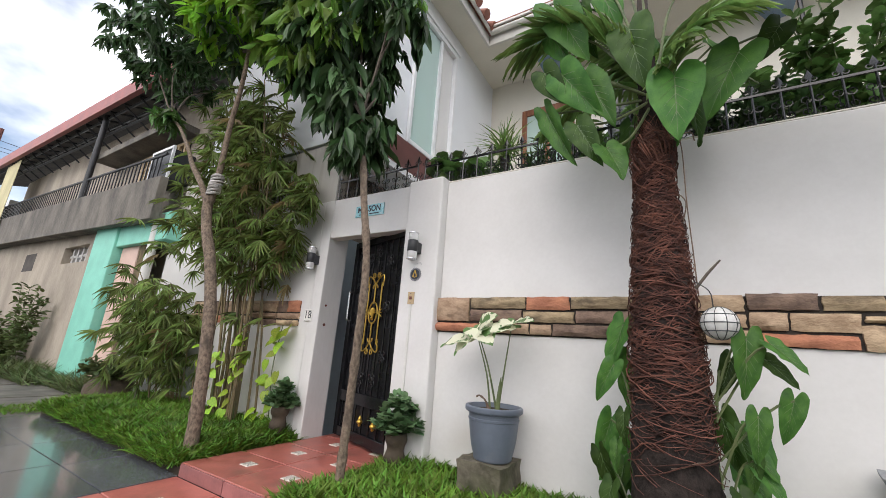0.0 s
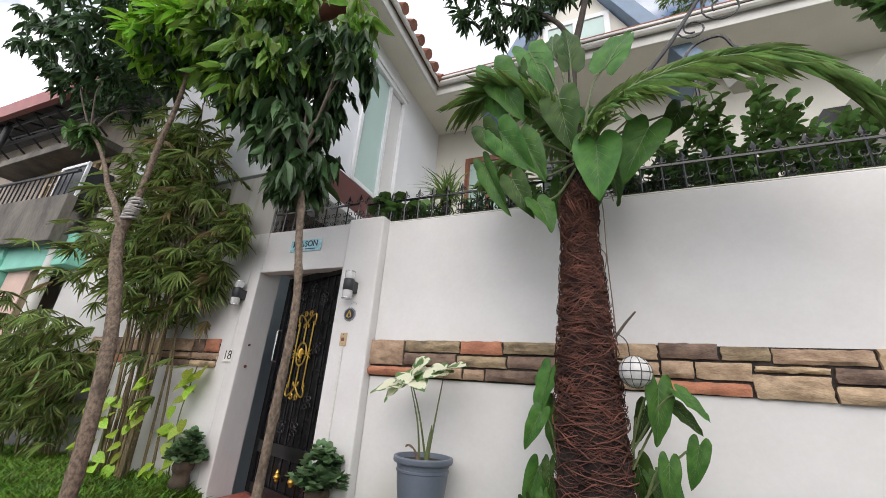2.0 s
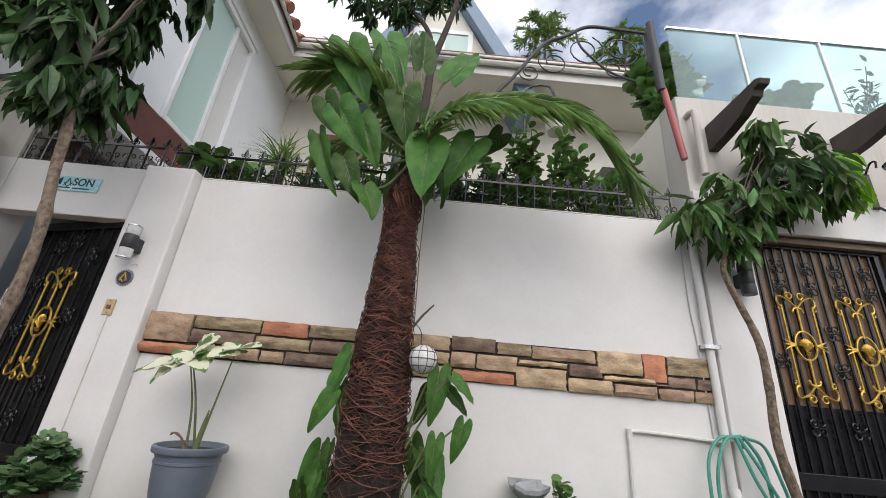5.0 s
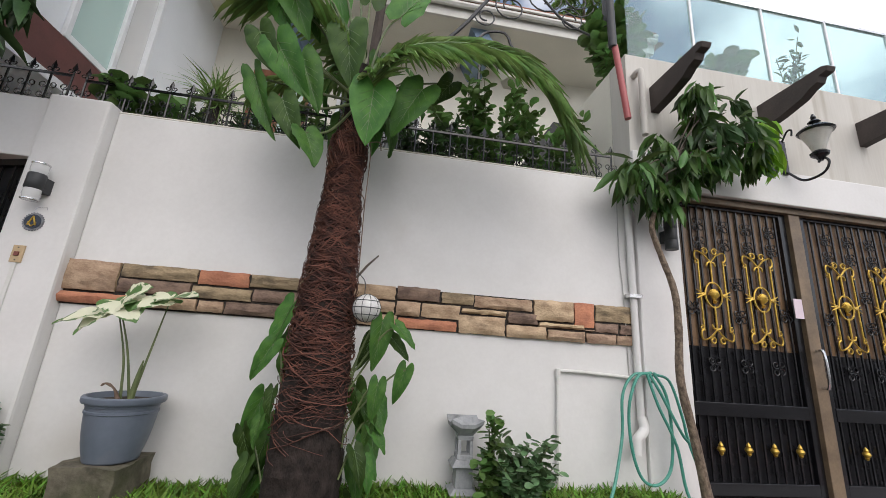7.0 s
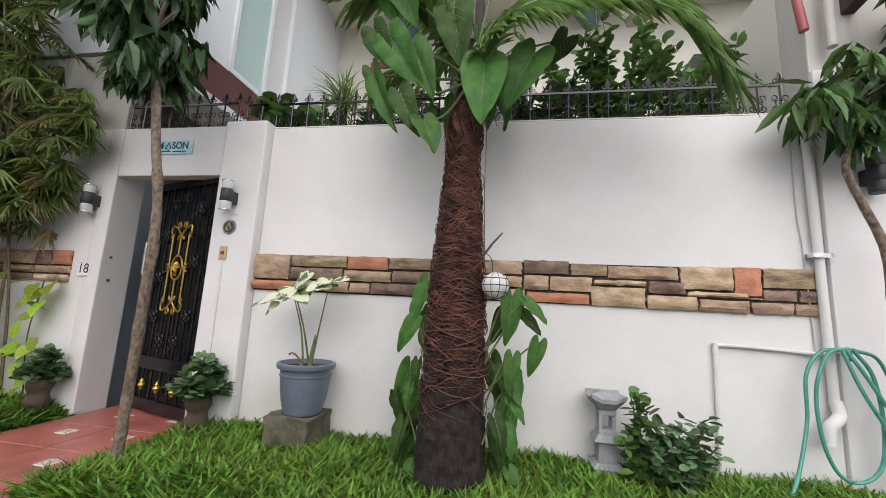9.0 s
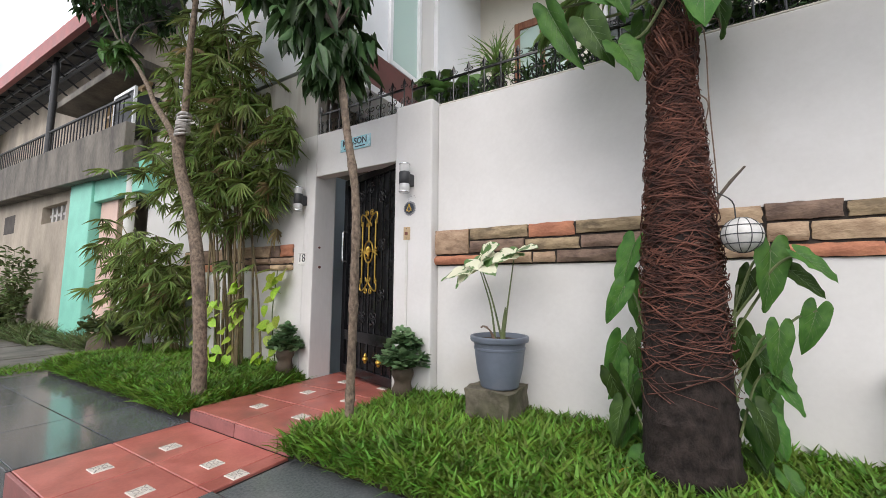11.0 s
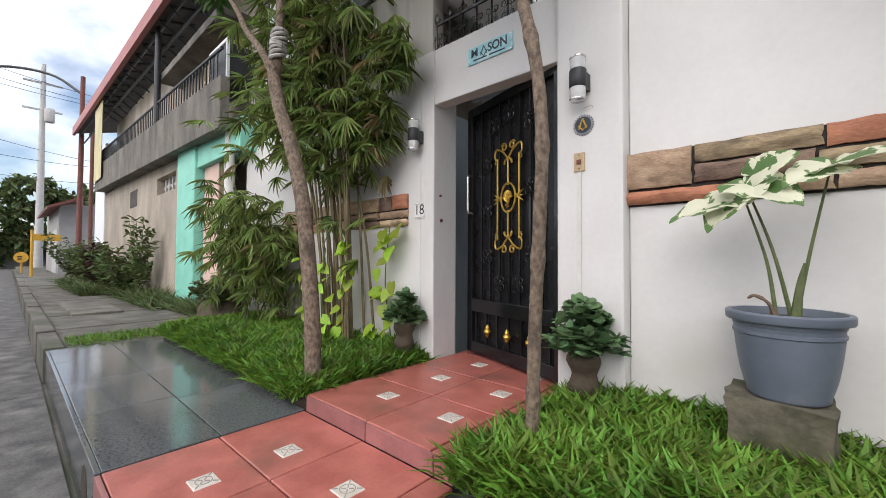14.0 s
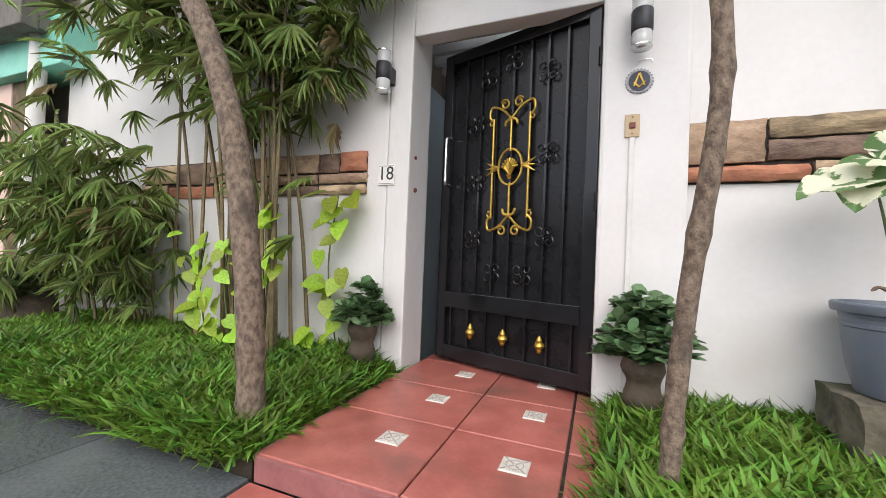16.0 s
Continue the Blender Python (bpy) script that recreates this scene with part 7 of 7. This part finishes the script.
st = thing("outdoor_stair", "dark stair flank rising behind the terrace railing", "stair", (5.2, 1.1, 2.5), kind="structure")
part("flank", Geo().prism([(-0.55, 0, 0), (0.5, 0, 0), (0.5, 0, 1.4), (0.3, 0, 1.4)], (0, 0.5, 0)), "dark_grey", st)
t4 = thing("terrace_tree", "dark forked tree rising from the terrace behind the palm", "tree", (3.25, 0.75, 2.5))
part("trunk", Geo().tube(bend([(0, 0, 0), (-0.03, 0, 1.2), (0.0, 0, 2.55)], 6), [0.06 - 0.001 * i for i in range(13)], 8), "bark_dark", t4, smooth=True)
part("limb", Geo().tube(bend([(0.0, 0, 2.5), (0.1, 0, 2.9), (0.22, 0, 3.5), (0.3, 0.1, 4.4)], 5), [0.05 - 0.0015 * i for i in range(16)], 8), "bark_dark", t4, smooth=True)
part("limb", Geo().tube(bend([(0.0, 0, 2.5), (-0.1, 0, 3.0), (-0.45, 0.05, 3.5), (-0.9, 0.1, 3.9)], 5), [0.04 - 0.0014 * i for i in range(16)], 8), "bark_dark", t4, smooth=True)
crown(t4, [((-0.75, 0.0, 3.45), (0.5, 0.35, 0.22), 26), ((-1.2, 0.0, 3.8), (0.5, 0.4, 0.25), 22), ((0.1, 0.1, 4.2), (0.6, 0.4, 0.35), 30), ((-0.3, 0.1, 3.9), (0.5, 0.4, 0.2), 16)], "leaf_dark", 12, 0.22, 0.024, 1.1)
shrub("roof_shrub", "broad-leaved potted plant behind the glass balustrade", (6.2, 0.7, 4.08), 14, 1.15, 0.4, 5, "leaf_shrub", (0.16, 0.26), (0.06, 0.09), OVAL)
shrub("roof_shrub", "low broad-leaved potted plant behind the glass balustrade", (7.35, 0.6, 4.08), 10, 0.62, 0.42, 5, "leaf_shrub", (0.16, 0.26), (0.06, 0.09), OVAL)
shrub("roof_shrub", "thin twiggy potted plant behind the glass balustrade", (8.35, 0.5, 4.08), 6, 1.0, 0.35, 2, "weed", (0.1, 0.16), (0.014, 0.022), LANCE)
shrub("roof_shrub", "reddish green potted plant at the balustrade end", (5.98, 0.4, 4.08), 10, 0.5, 0.25, 5, "leaf_mango", (0.1, 0.16), (0.02, 0.03), LANCE)
tagged(part("roof_planter", Geo().box(5.96, 0.35, 4.04, 8.8, 0.95, 4.09), "grey_far", None), "grey planter tray behind the balustrade", "planter")


def conifer(label, at, z0, z1, reach, boughs):
    t = thing("feathery_tree", label, "tree", at)
    part("trunk", Geo().tube([(0, 0, 0), (0.05, 0, z1 + 0.1)], [0.06, 0.02], 6), "bark_grey", t, smooth=True)
    P, D = [], []
    for k in range(boughs):
        z, a = random.uniform(z0, z1), random.uniform(0, 6.28)
        out = Vector((math.cos(a), math.sin(a), 0.15))
        for s in np.linspace(0.1, 1, 12):
            p = out * s * reach * (1.15 - 0.6 * (z - z0) / (z1 - z0)) + Vector((0, 0, z - 0.4 * reach * s * s))
            for j in range(6):
                P.append(tuple(p))
                D.append((random.gauss(out.x, 0.7), random.gauss(out.y, 0.7), random.gauss(-0.4, 0.4)))
    foliage("crown", "leaf_palm", t, P, D, np.random.uniform(0.1, 0.2, len(P)), 0.009, LANCE)


conifer("feathery conifer behind the iron trellis", (7.0, 3.0, 4.0), 2.9, 4.7, 0.75, 44)
conifer("feathery tree with hanging boughs behind the roof", (5.35, 3.1, 4.0), 3.8, 5.0, 0.8, 26)

# fallen leaves
def fallen(at, turn, size, material, label):
    g = Geo().add([(0, 0, 0.004), (0.35, -0.22, 0.02), (0.35, 0.22, 0.024), (0.7, -0.17, 0.012), (0.7, 0.17, 0.03), (1, 0, 0.05), (0.35, 0, 0.0), (0.7, 0, -0.004)], [(0, 1, 6), (0, 6, 2), (1, 3, 7, 6), (6, 7, 4, 2), (3, 5, 7), (7, 5, 4)])
    o = tagged(part("fallen_leaf", Geo().add([(x * size, y * size, z * size * 3) for x, y, z in g.v], g.f), material, None, at=at, rz=turn, smooth=True), label, "leaf", group="fallen leaves")
    return o


fallen((2.98, -0.78, 0.075), 70, 0.13, "yellow_paint", "fallen yellow leaf on the grass by the palm")
fallen((2.75, -0.7, 0.07), 200, 0.12, "leaf_dry", "fallen dry brown leaf on the grass")
fallen((3.75, -0.85, 0.07), 120, 0.15, "leaf_dry", "fallen dry brown leaf on the grass")

# ---- weeds and rocks at the old wall ----
rk = tagged(part("mossy_rock", Geo().lathe([(0.3, -0.05), (0.42, 0.1), (0.36, 0.3), (0.2, 0.42), (0.05, 0.45)], (0, 0, 0), 14, 0.7), "stump", None, at=(-3.75, -0.45, -0.1), smooth=True), "dark rough root stump at the end of the grass bed", "stump")
for v in rk.data.vertices:
    v.co += Vector((noise.noise(v.co * 6), noise.noise(v.co * 6 + Vector((3, 3, 3))), noise.noise(v.co * 6 + Vector((7, 1, 3))))) * 0.1
shrub("weed_patch", "low leafy weeds over the stump", (-3.75, -0.5, 0.1), 18, 0.4, 0.5, 5, "weed", (0.06, 0.13), (0.02, 0.035), OVAL)
for x, y, h, s, n, lab in ((-8.4, -0.55, 1.75, 0.55, 9, "tall thin wild shrub against the cement wall"), (-9.3, -0.6, 1.0, 0.8, 16, "low wild plants against the cement wall"), (-11.0, -0.7, 1.2, 1.0, 18, "wild shrub against the cement wall"), (-13.0, -0.8, 1.3, 1.2, 20, "dense dark weeds along the old pavement"), (-16.0, -0.9, 1.6, 1.5, 24, "dense dark weeds along the old pavement")):
    shrub("weed_patch", lab, (x, y, -0.12), n, h, s, 6, "weed", (0.09, 0.19), (0.022, 0.04), OVAL)
shrub("red_leaf_plant", "dark red leafy plant among the weeds", (-12.0, -0.75, -0.12), 14, 1.25, 0.6, 6, "leaf_red", (0.12, 0.22), (0.03, 0.05), OVAL)
tagged(part("manhole_slab", Geo().box(-8.6, -1.75, -0.112, -6.4, -1.1, -0.07), "old_slab", None, bevel=0.01), "loose dark concrete slab on the old pavement", "slab")


def blades(name, label, areas, per_m2, length, width, material="grass", z=-0.035, mound=0.0):
    P, D, L = [], [], []
    for x0, x1, y0, y1 in areas:
        n = int((x1 - x0) * (y1 - y0) * per_m2)
        x, y = np.random.uniform(x0, x1, n), np.random.uniform(y0, y1, n)
        a = np.random.uniform(0, 2 * np.pi, n)
        tall = 0.7 + 0.5 * np.sin(x * 5.1 + 1.3) * np.sin(y * 6.3 + x * 2.0)
        edge = np.minimum(np.minimum(x - x0, x1 - x), y - y0)
        hump = mound * np.clip(edge / 0.25, 0, 1)
        P.append(np.c_[x, y, z + hump + np.random.uniform(0, 0.02, n)])
        D.append(np.c_[np.cos(a), np.sin(a) - 0.15, np.random.uniform(0.15, 1.5, n)])
        L.append(length * np.random.uniform(0.55, 1.3, n) * (0.8 + 0.35 * tall))
    P, D, L = np.concatenate(P), np.concatenate(D), np.concatenate(L)
    o = foliage(name, material, None, P, D, L, width * np.random.uniform(0.7, 1.25, len(L)), BLADE)
    return tagged(o, label, "grass", kind="stuff")


blades("grass", "thick green broad-bladed lawn grass", [(-3.45, -0.12, -1.2, -0.04), (1.12, 5.98, -1.21, 0.0)], 8600, 0.125, 0.0108, mound=0.05)
blades("grass_edge", "grass blades leaning over the paved edge", [(-3.4, -0.14, -1.26, -1.1), (1.1, 5.9, -1.27, -1.1), (1.06, 1.2, -1.15, -0.2)], 5000, 0.12, 0.006, z=-0.05)
blades("grass_tufts", "tall grass tufts along the wall foot", [(1.5, 2.9, -0.1, 0.0), (3.6, 5.7, -0.1, 0.0), (-0.9, -0.2, -0.14, -0.04)], 420, 0.22, 0.006, z=-0.03)
blades("pavement_weeds", "moss and small weeds at the end of the granite", [(-4.1, -3.5, -2.0, -1.0)], 1500, 0.07, 0.006, "grass", -0.11)
blades("wall_weeds", "long wild grass at the foot of the cement wall", [(-10.5, -6.3, -0.75, -0.2), (-16, -10.5, -1.3, -0.2), (-6.3, -4.2, -0.5, -0.1)], 800, 0.36, 0.011, "weed", -0.11)

# far trees at the end of the street
far = thing("far_trees", "distant roadside trees beyond the street corner", "trees", (-58, -3, ROAD), kind="stuff")
crown(far, [((random.uniform(-3, 3), k * 3.0 - 13, random.uniform(3.0, 8.0)), (2.6, 2.6, 2.6), 110) for k in range(10)] + [((0, k * 4.0 - 10, random.uniform(1.5, 3.5)), (2.2, 2.6, 2.0), 80) for k in range(7)] + [((18, 6, 3.2), (2.5, 2.5, 2.0), 80)], "weed", 12, 0.75, 0.2, 0.5)
